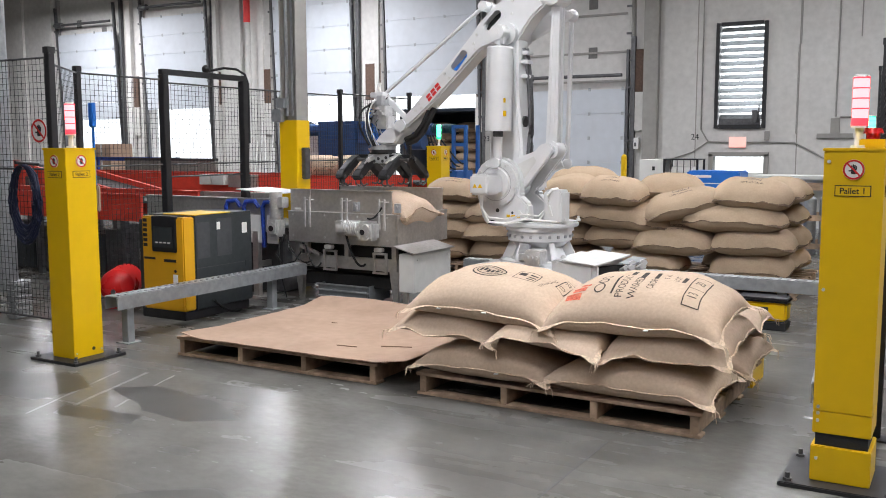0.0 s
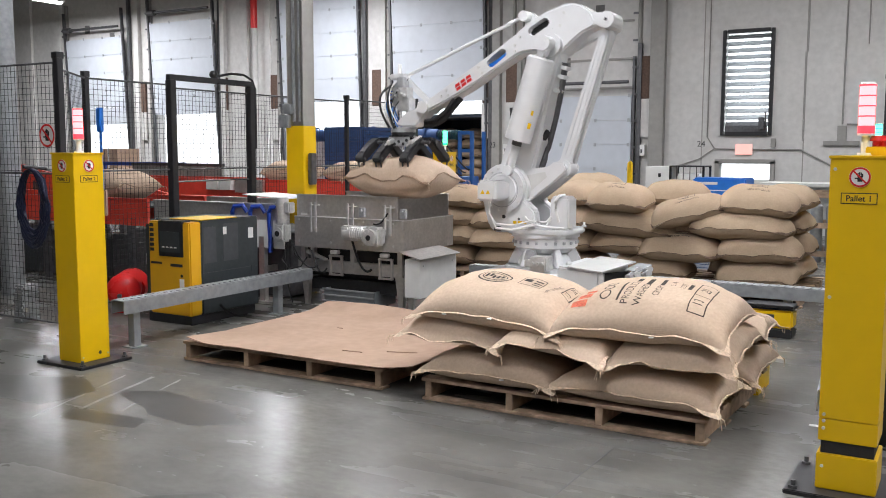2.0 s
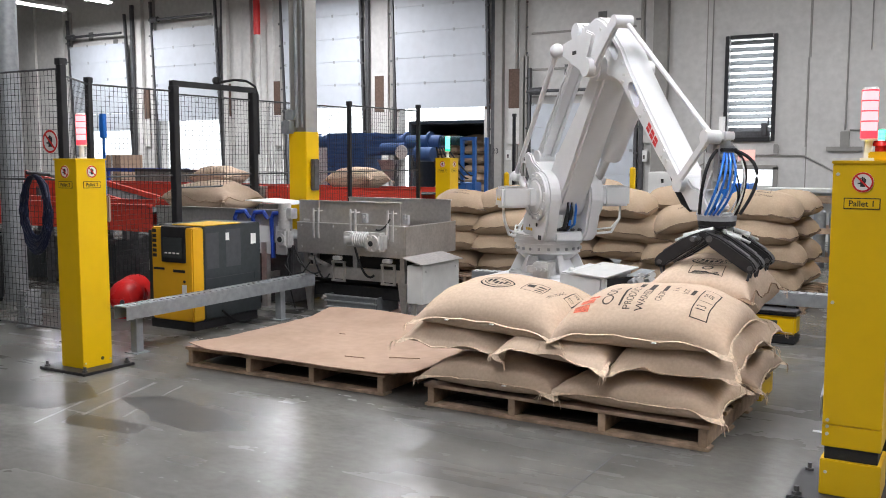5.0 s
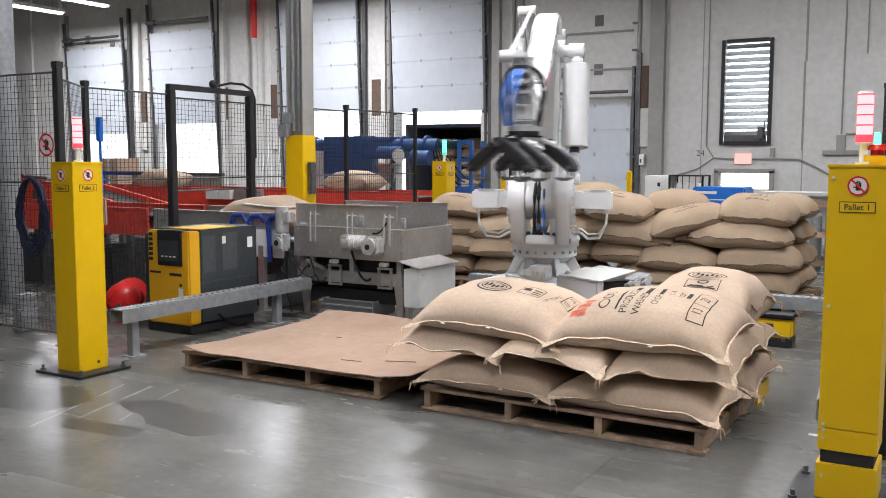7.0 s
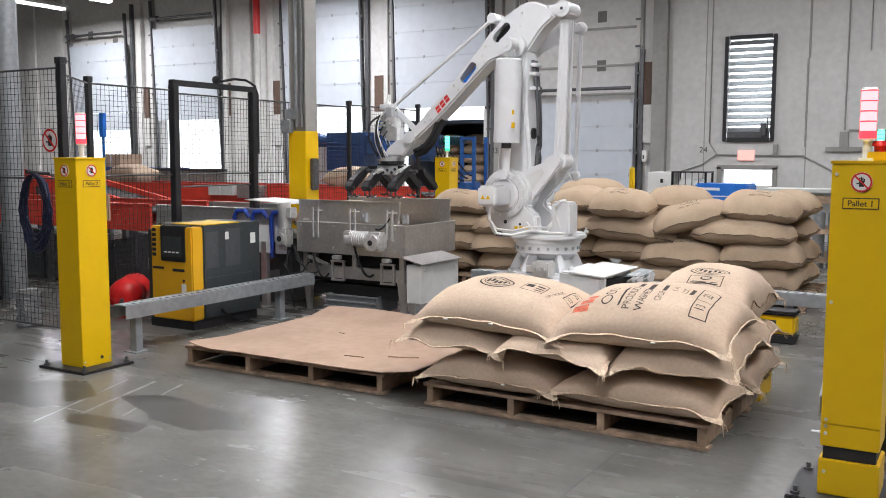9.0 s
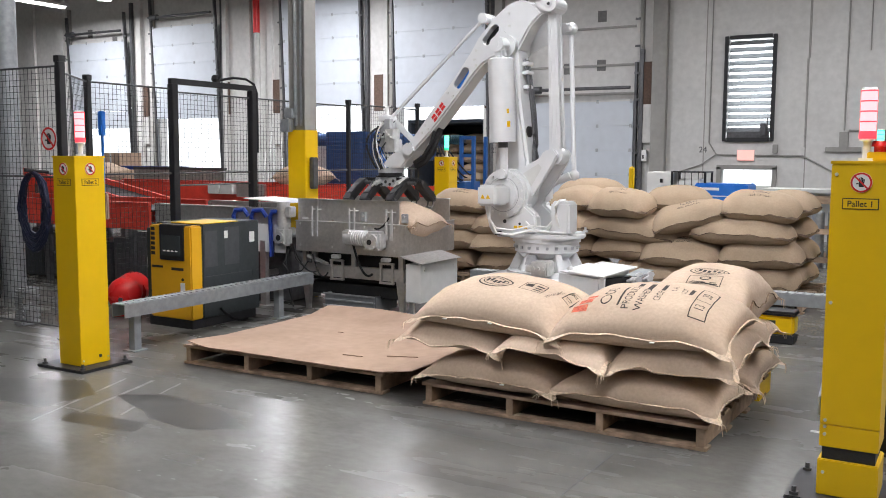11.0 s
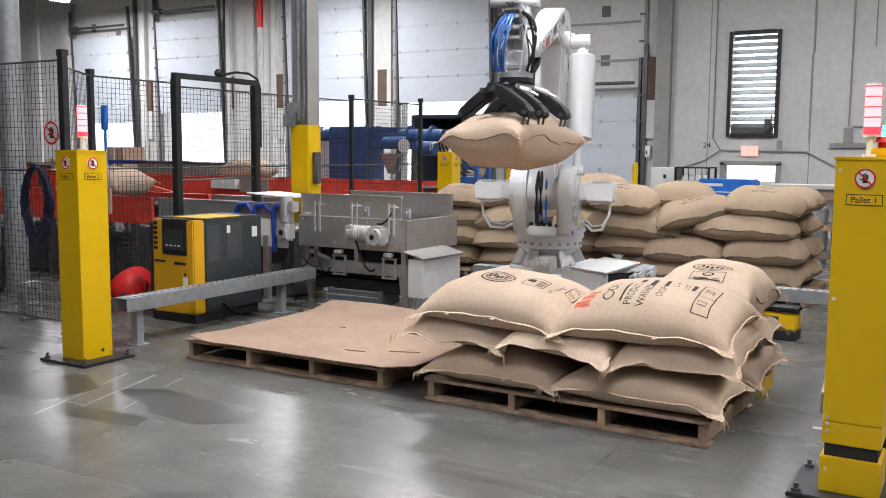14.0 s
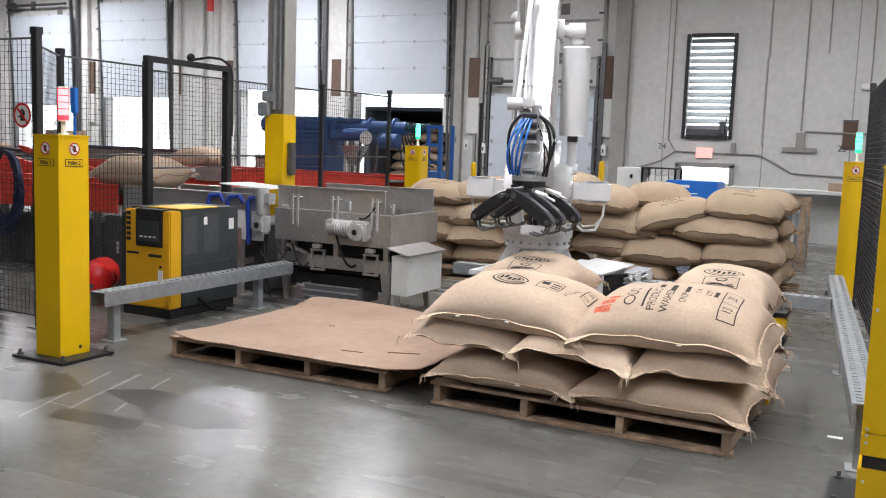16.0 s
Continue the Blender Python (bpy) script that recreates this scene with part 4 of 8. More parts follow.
def slotted_beam(tops, lows, slots, half):
    """A beam with a curved outline and round-ended slots through its sides; its long edges are rounded."""
    bm = B()
    xs = [x for x, _ in tops]
    rows = {}
    for sy in (-1, 1):
        def v(x, z):
            return bm.verts.new((x, sy * half, z))
        for a, b in zip(xs, xs[1:]):
            ta, tb, la, lb = along(tops, a), along(tops, b), along(lows, a), along(lows, b)
            if (a, b) in slots:
                (m0, m1), r = slots[a, b], 0.042
                up_ = [(b - 0.012 - r + r * math.cos(q), m1 + r * math.sin(q)) for q in (math.pi / 12 * k for k in range(7))] + [(a + 0.012 + r - r * math.sin(q), m0 + r * math.cos(q)) for q in (math.pi / 12 * k for k in range(7))]
                dn_ = [(b - 0.012 - r + r * math.cos(q), m1 - r * math.sin(q)) for q in (math.pi / 12 * k for k in range(7))] + [(a + 0.012 + r - r * math.sin(q), m0 - r * math.cos(q)) for q in (math.pi / 12 * k for k in range(7))]
                bm.faces.new([v(a, ta), v(b, tb)] + [v(b, m1)] + [v(*p) for p in up_] + [v(a, m0)])
                bm.faces.new([v(a, la), v(b, lb)] + [v(b, m1)] + [v(*p) for p in dn_] + [v(a, m0)])
                rows[a, b] = up_ + dn_[::-1]
            else:
                bm.faces.new([v(a, la), v(b, lb), v(b, tb), v(a, ta)])
    loop = list(tops) + list(lows)[::-1]
    for (xa, za), (xb, zb) in zip(loop, loop[1:] + loop[:1]):
        bm.faces.new([bm.verts.new(p) for p in ((xa, -half, za), (xb, -half, zb), (xb, half, zb), (xa, half, za))])
    for ring in rows.values():
        for (xa, za), (xb, zb) in zip(ring, ring[1:] + ring[:1]):
            if abs(xa - xb) + abs(za - zb) > 1e-5:
                bm.faces.new([bm.verts.new(p) for p in ((xa, -half, za), (xb, -half, zb), (xb, half, zb), (xa, half, za))])
    bmesh.ops.remove_doubles(bm, verts=bm.verts, dist=0.0004)
    bmesh.ops.recalc_face_normals(bm, faces=bm.faces)
    keys = {(round(x, 3), round(z, 3)) for x, z in loop}
    es = [e for e in bm.edges if abs(e.verts[0].co.y - e.verts[1].co.y) < 1e-4 and len(e.link_faces) == 2
          and all((round(w.co.x, 3), round(w.co.z, 3)) in keys for w in e.verts)
          and abs(e.link_faces[0].normal.dot(e.link_faces[1].normal)) < 0.5]
    bmesh.ops.bevel(bm, geom=es, offset=0.018, segments=3, affect="EDGES", clamp_overlap=True)
    return bm


part("arm_casting", slotted_beam(TOP, LOW, {(-0.06, 0.18): (0.215, 0.195), (0.42, 0.66): (0.135, 0.100)}, 0.105), WHITE, upper)
bm = B()
c, s = math.cos(radians(BEND)), math.sin(radians(BEND))
rx, rz = -RR * c, -RR * s
prism(bm, [(-0.425, 0.128), (rx + 0.04, rz + 0.082), (rx - 0.035, rz + 0.07), (rx - 0.078, rz), (rx - 0.035, rz - 0.07), (rx + 0.04, rz - 0.07), (-0.425, -0.008)], -0.10, 0.10, "xz", 0.014)
part("rear_horn", bm, WHITE, upper)
bm = B()
cyl(bm, (rx, -0.125, rz), (rx, 0.125, rz), 0.070, 32)
cyl(bm, (rx, 0.125, rz), (rx, 0.133, rz), 0.030, 20)
part("rear_pin", bm, WHITE, upper)
# dark disc on the pin end paints the shade of a hole
bm = B()
cyl(bm, (rx, 0.1335, rz), (rx, 0.137, rz), 0.014, 14)
part("grease_hole_shade", bm, RECESS_SHADE, upper)
bm = B()
cyl(bm, (L3, -0.125, 0), (L3, 0.125, 0), 0.060, 32)
part("wrist_hub", bm, WHITE, upper)
bm = B()
cyl(bm, (0, -0.13, 0), (0, 0.13, 0), 0.10, 32)
part("elbow_boss", bm, WHITE, upper)
# dark block behind the slot, coloured as the shade inside the arm
bm = B()
box(bm, -0.08, 0.20, -0.02, 0.02, 0.16, 0.25)
part("inner_shade_block", bm, RECESS_SHADE, upper, "dark block painted as the shade inside the arm")
bm = B()
for y in (-0.02, 0.03):
    tube(bm, [Vector((-0.07, y, 0.22)), Vector((0.06, y, 0.18)), Vector((0.20, y, 0.20))], 0.018, 8)
part("inner_hose", bm, RUBBER, upper, "black hose running inside the arm")
for y, z in ((-0.05, 0.125), (0.0, 0.105), (0.05, 0.12)):
    bm = B()
    tube(bm, [Vector((0.40, y, z + 0.02)), Vector((0.54, y, z - 0.015)), Vector((0.68, y, z - 0.03))], 0.017, 8)
    part("inner_hose", bm, BLUEBRIGHT, upper, "blue hose running inside the arm")
for sy in (-1, 1):
    # maker's mark, drawn as three plain red blocks
    bm = B()
    for k in range(3):
        x0 = 0.84 + k * 0.066
        zc = 0.062 - 0.012 * k
        for d in (-0.030, 0.003):
            prism(bm, [(x0, zc + d), (x0 + 0.056, zc + d - 0.008), (x0 + 0.052, zc + d + 0.020), (x0 + 0.004, zc + d + 0.027)], sy * 0.1055, sy * 0.107)
    part("maker_mark", bm, SIGNRED, upper, "small red maker mark")
    for x, z in ((1.20, 0.02), (1.13, 0.0), (1.13, 0.05), (0.74, 0.115), (0.72, 0.05), (0.33, 0.15), (0.26, 0.20), (-0.13, 0.13), (0.35, 0.10), (-0.20, 0.22)):
        bm = B()
        cyl(bm, (x, sy * 0.105, z), (x, sy * 0.113, z), 0.0125, 12)
        part("bolt", bm, OFFWHITE, upper)
bm = B()
tube(bm, [Vector((1.06, 0.0, -0.045)), Vector((1.16, 0.02, -0.10)), Vector((1.28, 0.03, -0.165)), Vector((1.40, 0.03, -0.18)), Vector((1.50, 0.02, -0.15))], 0.034, 10)
tube(bm, [Vector((1.10, 0.06, -0.05)), Vector((1.22, 0.07, -0.12)), Vector((1.36, 0.07, -0.155)), Vector((1.48, 0.05, -0.12))], 0.022, 8)
part("hose", bm, RUBBER, upper, "black hoses looping under the wrist")

# elbow link stays level and carries the tie rods
elbow = new("elbow_link")
elbow.parent = ROBOT
bm = B()
prism(bm, [(-0.07, -0.06), (0.05, -0.07), (0.10, 0.02), (OX + 0.05, OZ - 0.02), (OX + 0.02, OZ + 0.05), (OX - 0.05, OZ + 0.04), (0.02, 0.10), (-0.06, 0.08)], -0.205, -0.16, "xz", 0.014)
prism(bm, [(-0.05, -0.05), (OX - 0.26, OZ - 0.06), (-0.02, OZ - 0.02), (KX + 0.02, KZ + 0.05), (KX - 0.03, KZ - 0.02), (KX + 0.06, KZ - 0.06)], -0.238, -0.207, "xz", 0.010)
part("link_plate", bm, WHITE, elbow)
# dark plate on the link paints the shade of its window
bm = B()
box(bm, -0.24, -0.17, -0.2395, -0.238, 0.115, 0.145)
part("link_window_shade", bm, RECESS_SHADE, elbow)
bm = B()
cyl(bm, (OX, -0.21, OZ), (OX, -0.06, OZ), 0.048, 24)
part("link_pin", bm, WHITE, elbow)
bm = B()
cyl(bm, (0, -0.25, 0), (0, -0.13, 0), 0.075, 28)
part("link_boss", bm, WHITE, elbow)
bm = B()
ball(bm, (KX, -0.27, KZ), 0.060, seg=18)
cyl(bm, (KX, -0.27, KZ), (KX, -0.21, KZ), 0.035, 18)
part("link_pin", bm, WHITE, elbow)
tie = new("front_tie_rod")
tie.parent = ROBOT
bm = B()
cyl(bm, (0, -0.10, 0), (L3, -0.10, 0), 0.0175, 16)
for x in (0, L3):
    ball(bm, (x, -0.10, 0), 0.042, 1, 0.7, 1, 14)
part("rod", bm, WHITE, tie)
back = new("rear_tie_rod")
back.parent = ROBOT
bm = B()
cyl(bm, (0, -0.27, 0), (0, -0.27, L2), 0.022, 16)
ball(bm, (0, -0.27, 0), 0.050, seg=14)
part("rod", bm, WHITE, back)
bm = B()
tube(bm, [Vector((0.02, -0.22, 0)), Vector((0.16, -0.20, -0.06)), Vector((0.30, -0.19, -0.14))], 0.035, 12)
part("rod_bracket", bm, WHITE, back)
rear = new("parallel_beam")
rear.parent = ROBOT
bm = B()
prism(bm, [(-0.055, 0.06), (0.055, 0.06), (0.040, L2 - 0.08), (-0.040, L2 - 0.08)], 0.030, 0.062, "xz", 0.004)
prism(bm, [(-0.055, 0.06), (0.055, 0.06), (0.040, L2 - 0.08), (-0.040, L2 - 0.08)], -0.062, -0.030, "xz", 0.004)
box(bm, -0.030, 0.030, -0.030, 0.030, 0.06, L2 - 0.08)
part("beam", bm, WHITE, rear)
for sy in (-1, 1):
    for dx in (-0.020, 0.020):
        bm = B()
        box(bm, dx - 0.006, dx + 0.006, min(sy * 0.062, sy * 0.070), max(sy * 0.062, sy * 0.070), 0.12, L2 - 0.12, 0.002)
        part("stiffening_ridge", bm, WHITE, rear)
bm = B()
cyl(bm, (0, -0.08, 0), (0, 0.08, 0), 0.080, 32)
cyl(bm, (0, 0.08, 0), (0, 0.10, 0), 0.050, 24)
part("beam_eye", bm, WHITE, rear)
bm = B()
cyl(bm, (0, -0.07, L2), (0, 0.07, L2), 0.066, 32)
part("beam_eye", bm, WHITE, rear)
bm = B()
cyl(bm, (0, 0.10, 0), (0, 0.104, 0), 0.016, 14)
part("pin_cap", bm, DARKSTEEL, rear)
crank = new("crank_lever")
crank.parent = ROBOT
for y0, y1 in ((-0.17, -0.132), (0.132, 0.168)):
    bm = B()
    prism(bm, [(0.0, 0.19), (-0.14, 0.13), (-RR + 0.10, 0.055), (-RR + 0.02, 0.075), (-RR - 0.065, 0.035), (-RR - 0.065, -0.035), (-RR + 0.02, -0.075), (-0.20, -0.17), (0.02, -0.19)], y0, y1, "xz", 0.012)
    lv = part("lever", bm, WHITE, crank)
    bm = B()
    yo = y1 if y1 > 0 else y0
    prism(bm, [(-0.20, 0.055), (-RR + 0.13, 0.02), (-RR + 0.13, -0.03), (-0.20, -0.10)], min(yo, yo * 1.012), max(yo, yo * 1.012), "xz")
    part("lever_pocket", bm, OFFWHITE, lv)
bm = B()
prism(bm, [(-0.18, 0.10), (-RR + 0.10, 0.05), (-RR + 0.10, 0.03), (-0.18, 0.08)], -0.13, 0.13, "xz")
part("lever_web", bm, WHITE, crank)

# level wrist with valves and hoses
wrist = new("wrist")
wrist.parent = ROBOT
bm = B()
prism(bm, [(-0.05, 0.03), (0.03, 0.05), (0.12, -0.02), (WF - 0.10, -0.03), (WF - 0.02, -0.085), (WF + 0.04, -0.155), (WF - 0.02, -0.185), (0.10, -0.185), (0.02, -0.10), (-0.05, -0.04)], -0.085, 0.085, "xz", 0.014)
part("wrist_casting", bm, WHITE, wrist)
bm = B()
prism(bm, [(-0.035, 0.02), (0.035, 0.0), (OX + 0.025, OZ), (OX - 0.035, OZ + 0.03)], -0.128, -0.103, "xz", 0.008)
cyl(bm, (OX, -0.17, OZ), (OX, -0.06, OZ), 0.045, 20)
box(bm, OX - 0.09, OX + 0.07, -0.06, 0.02, OZ - 0.02, OZ + 0.035, 0.008)
part("wrist_link", bm, WHITE, wrist)
bm = B()
cyl(bm, (WF - 0.03, 0, -0.20), (WF - 0.03, 0, -0.185), 0.115, 32)
cyl(bm, (WF, 0, -WD), (WF, 0, -0.20), 0.125, 32)
part("flange", bm, CASTGREY, wrist)
bm = B()
box(bm, WF - 0.10, WF + 0.03, -0.07, 0.07, -0.03, 0.10, 0.008)
box(bm, WF - 0.08, WF + 0.02, -0.055, 0.075, 0.10, 0.20, 0.006)
part("valve_block", bm, ALU, wrist, "grey valve housing")
bm = B()
box(bm, WF + 0.04, WF + 0.10, -0.07, 0.05, 0.02, 0.25, 0.006)
box(bm, WF - 0.04, WF + 0.03, 0.0, 0.07, 0.20, 0.30, 0.006)
box(bm, WF - 0.02, WF + 0.06, -0.08, -0.01, 0.20, 0.27, 0.006)
part("valve_bank", bm, CASTGREY, wrist, "grey pneumatic valve bank")
for k in range(6):
    bm = B()
    box(bm, WF + 0.102, WF + 0.135, -0.065, 0.045, 0.03 + k * 0.036, 0.052 + k * 0.036, 0.003)
    part("valve_coil", bm, BLACK if k % 2 else ALU, wrist)
for k in range(5):
    bm = B()
    cyl(bm, (WF - 0.06 + 0.03 * k, 0.078, 0.12 + 0.025 * (k % 3)), (WF - 0.06 + 0.03 * k, 0.11, 0.12 + 0.025 * (k % 3)), 0.011, 10)
    part("fitting", bm, ALU, wrist)
bm = B()
cyl(bm, (OX - 0.02, -0.02, OZ + 0.035), (OX - 0.02, -0.02, OZ + 0.13), 0.020, 14)
part("sensor", bm, LABEL, wrist)
rw = random.Random(4)
for k in range(9):
    # thin lines looping from the valve bank down to the tool
    bm = B()
    a = rw.uniform(0, 6.28)
    p = Vector((WF + rw.uniform(-0.05, 0.12), rw.uniform(-0.08, 0.10), rw.uniform(0.10, 0.30)))
    q = Vector((WF + 0.10 * math.cos(a), 0.11 * math.sin(a), -0.21))
    tube(bm, curve_pts(p, q, -0.02, 12, (0.04 + 0.06 * abs(math.cos(a)), 0.07 * math.sin(a), 0)), 0.0055, 6)
    part("signal_cable", bm, LABEL if k % 3 else RUBBER, wrist, "thin looping cable")
for sd, q in ((0.13, (WF + 0.10, 0.10, -0.19)), (-0.08, (WF - 0.02, -0.12, -0.19)), (0.07, (WF + 0.03, 0.12, -0.20))):
    bm = B()
    tube(bm, curve_pts((WF + 0.08, 0.06 if sd > 0 else -0.07, 0.22), q, 0.0, 12, (abs(sd) * 0.6, sd * 0.7, 0.06)), 0.011, 8)
    part("hose", bm, RUBBER, wrist, "black pneumatic hose")
for k in range(4):
    bm = B()
    tube(bm, curve_pts((WF + 0.13, -0.05 + 0.02 * k, 0.20), (WF + 0.06 + 0.015 * k, -0.13 + 0.02 * k, -0.19), 0.0, 10, (0.10, -0.05 + 0.015 * k, 0.0)), 0.0085, 8)
    part("air_hose", bm, BLUEBRIGHT, wrist, "thin blue air hose")

# sack gripper: local x along the sack, hooked paddles on both long sides
grip = new("sack_gripper")
grip.parent = ROBOT
bm = B()
cyl(bm, (0, 0, -0.03), (0, 0, 0.0), 0.12, 28)
box(bm, -0.12, 0.12, -0.09, 0.09, -0.045, -0.03, 0.004)
part("gripper_hub", bm, BLACK, grip)
for sy in (-1, 1):
    bm = B()
    prism(bm, [(-0.12, -0.045), (0.12, -0.045), (0.13, -0.09), (0.11, -0.15), (0.05, -0.135), (-0.05, -0.135), (-0.11, -0.15), (-0.13, -0.09)], sy * 0.078, sy * 0.088, "xz", 0.003)
    br = part("bracket_plate", bm, CASTGREY, grip, "grey drilled bracket plate")
    # dark discs on the uncut plate paint the shade in its holes
    bm = B()
    for x, z in ((-0.09, -0.08), (0.0, -0.09), (0.09, -0.08), (-0.05, -0.115), (0.05, -0.115)):
        cyl(bm, (x, sy * 0.088, z), (x, sy * 0.0895, z), 0.016, 14)
    part("drilled_hole_shade", bm, RECESS_SHADE, br)
    bm = B()
    cyl(bm, (-0.34, sy * 0.065, -0.10), (0.34, sy * 0.065, -0.10), 0.017, 14)
    part("pivot_shaft", bm, DARKSTEEL, grip)
bm = B()
box(bm, -0.33, 0.33, -0.028, 0.028, -0.085, -0.05, 0.006)
part("gripper_beam", bm, BLACK, grip, "black gripper beam")
for sy in (-1, 1):
    for x in ((-0.22, 0.10, 0.30) if sy > 0 else (-0.31, -0.11, 0.20)):
        mm = pose(x, sy * 0.05, -0.085, 0, 0, 0 if sy > 0 else 180) @ pose(0, 0, 0, -34, 0, 0)
        bm = B()
        prism(bm, [(-0.04, -0.030), (0.02, -0.048), (0.30, -0.048), (0.335, -0.030), (0.335, 0.010), (0.29, 0.034), (0.05, 0.034), (-0.04, 0.012)], -0.048, 0.048, "yz", 0.010)
        bmesh.ops.transform(bm, matrix=mm, verts=bm.verts)
        pad = part("finger_paddle", bm, BLACK, grip, "black hinged gripper paddle")
        bm = B()
        box(bm, -0.030, 0.030, 0.09, 0.25, 0.034, 0.042, 0.003, mm)
        part("paddle_cap", bm, DARKSTEEL, pad)
        for py_, pr_ in ((0.30, 0.016), (0.0, 0.020)):
            bm = B()
            cyl(bm, mm @ Vector((-0.056, py_, -0.010)), mm @ Vector((0.056, py_, -0.010)), pr_, 12)
            part("paddle_pin", bm, DARKSTEEL, pad)
        bm = B()
        pts = [mm @ Vector((0, 0.31, -0.03)), mm @ Vector((0, 0.33, -0.08)), mm @ Vector((0, 0.30, -0.125)), mm @ Vector((0, 0.24, -0.145))]
        for dx in (-0.03, 0.03):
            tube(bm, [p + Vector((dx, 0, 0)) for p in pts], 0.009, 6)
        part("prong", bm, DARKSTEEL, pad, "curved steel prong")
for sx, sy in ((-0.135, 1), (0.135, 1), (-0.07, -1), (0.185, -1)):
    bm = B()
    cyl(bm, (sx, -sy * 0.02, -0.055), (sx, sy * 0.17, -0.105), 0.024, 14)
    cyl(bm, (sx, sy * 0.17, -0.105), (sx, sy * 0.23, -0.13), 0.009, 10)
    part("air_cylinder", bm, ALU, grip)

# cover plates and cable tray beside the plinth
tray = thing("cable_cover", "white sheet metal cover over the robot cables", "cable cover", pose(-2.74, 7.30, 0.0, 0, 0, -28) @ Matrix.Diagonal((1.1, 1.1, 0.95, 1)))
bm = B()
prism(bm, [(-0.22, 0.0), (-0.20, 0.635), (0.10, 0.695), (0.10, 0.0)], -0.24, 0.24, "yz", 0.012)
prism(bm, [(-0.22, 0.0), (-0.20, 0.635), (-0.185, 0.635), (-0.205, 0.0)], 0.241, 0.29, "yz")
part("cover", bm, WHITE, tray)
# black slab on the closed side paints the shade in the cable opening
bm = B()
box(bm, 0.2405, 0.262, -0.185, 0.09, 0.10, 0.63)
part("opening", bm, RUBBER, tray, "black slab painted as the shaded cable opening")
bm = B()
prism(bm, [(-0.215, 0.640), (0.12, 0.708), (0.12, 0.720), (-0.215, 0.652)], -0.10, 0.295, "yz", 0.002)
part("lid", bm, OFFWHITE, tray, "light grey sloping lid")
bm = B()
prism(bm, [(0.0, 0.652), (0.14, 0.700), (0.14, 0.706), (0.0, 0.658)], 0.30, 0.44, "yz")
part("side_flap", bm, GALV, tray)
for k in range(4):
    bm = B()
    tube(bm, curve_pts((0.265, -0.12 + 0.06 * k, 0.45 + 0.03 * k), (0.62, -0.16 + 0.12 * k, 0.02), -0.12, 8), 0.024, 8)
    part("cable", bm, RUBBER, tray)
for k in range(5):
    bm = B()
    x, y = 0.33 + 0.05 * (k % 3), 0.0 + 0.06 * (k // 2)
    cyl(bm, (x, y, 0.60 + 0.012 * k), (x + 0.07, y - 0.03, 0.625 + 0.012 * k), 0.020, 10)
    cyl(bm, (x + 0.07, y - 0.03, 0.625 + 0.012 * k), (x + 0.10, y - 0.04, 0.63 + 0.012 * k), 0.026, 8)
    part("plug", bm, ALU, tray, "bright metal cable plug")
bm = B()
box(bm, 0.30, 0.50, 0.0, 0.16, 0.560, 0.575)
box(bm, 0.46, 0.50, 0.0, 0.16, 0.0, 0.56)
part("plug_bracket", bm, GALV, tray)
for x, y in ((-0.19, -0.12), (-0.06, 0.06)):
    bm = B()
    ball(bm, (x, y, 0.672 + 0.2 * y), 0.026, 1, 1, 1.2, 10)
    part("lifting_eye", bm, ALU, tray)


# ---- inside the cell ----
def guard_rail(x0, x1, y0, y1, legs, label):
    """Galvanised channel rail with slotted top on square legs; it runs along its longer side."""
    along_y = (y1 - y0) > (x1 - x0)
    th = thing("guard_rail", label, "guard rail", pose((x0 + x1) / 2, (y0 + y1) / 2, 0), "cell guard rails")
    X, Y = (x1 - x0) / 2, (y1 - y0) / 2
    bm = B()
    box(bm, -X, X, -Y, Y, 0.392, 0.40, 0.002)
    if along_y:
        for s in (-1, 1):
            box(bm, s * X - 0.004, s * X + 0.004, -Y, Y, 0.29, 0.3915)
    else:
        for s in (-1, 1):
            box(bm, -X, X, s * Y - 0.004, s * Y + 0.004, 0.29, 0.3915)
    part("channel", bm, GALV, th)
    n = int((2 * Y if along_y else 2 * X) / 0.07)
    bm = B()
    for k in range(n):
        c = -(Y if along_y else X) + 0.05 + k * 0.07
        for d in (-0.035, 0.035):
            if along_y:
                box(bm, d - 0.016, d + 0.016, c - 0.012, c + 0.012, 0.4, 0.405)
            else:
                box(bm, c - 0.012, c + 0.012, d - 0.016, d + 0.016, 0.4, 0.405)
    tagged(part("tread_pattern", bm, GALV, th), "raised anti-slip cleats", kind="stuff")
    for lx, ly in legs:
        bm = B()
        cx, cy = lx - (x0 + x1) / 2, ly - (y0 + y1) / 2
        box(bm, cx - 0.035, cx + 0.035, cy - 0.035, cy + 0.035, 0.008, 0.392, 0.003)
        box(bm, cx - 0.07, cx + 0.07, cy - 0.07, cy + 0.07, 0, 0.008)
        part("leg", bm, GALV, th)
    return th


guard_rail(-5.90, -5.76, 4.93, 7.30, [(-5.83, 5.09), (-5.83, 6.85)], "galvanised steel guard rail on square legs beside the compressor")
guard_rail(-4.55, -0.98, 8.38, 8.52, [(-1.40, 8.45), (-3.9, 8.45)], "galvanised steel guard rail crossing behind the robot")
RAIL_SIDE = guard_rail(-0.83, -0.69, 4.82, 10.2, [(-0.76, 5.05), (-0.76, 7.3), (-0.76, 9.9)], "galvanised steel guard rail along the open side of the cell")
RAIL_SIDE.matrix_basis = pose(-0.815, 7.51, 0, 0, 0, 5.2)

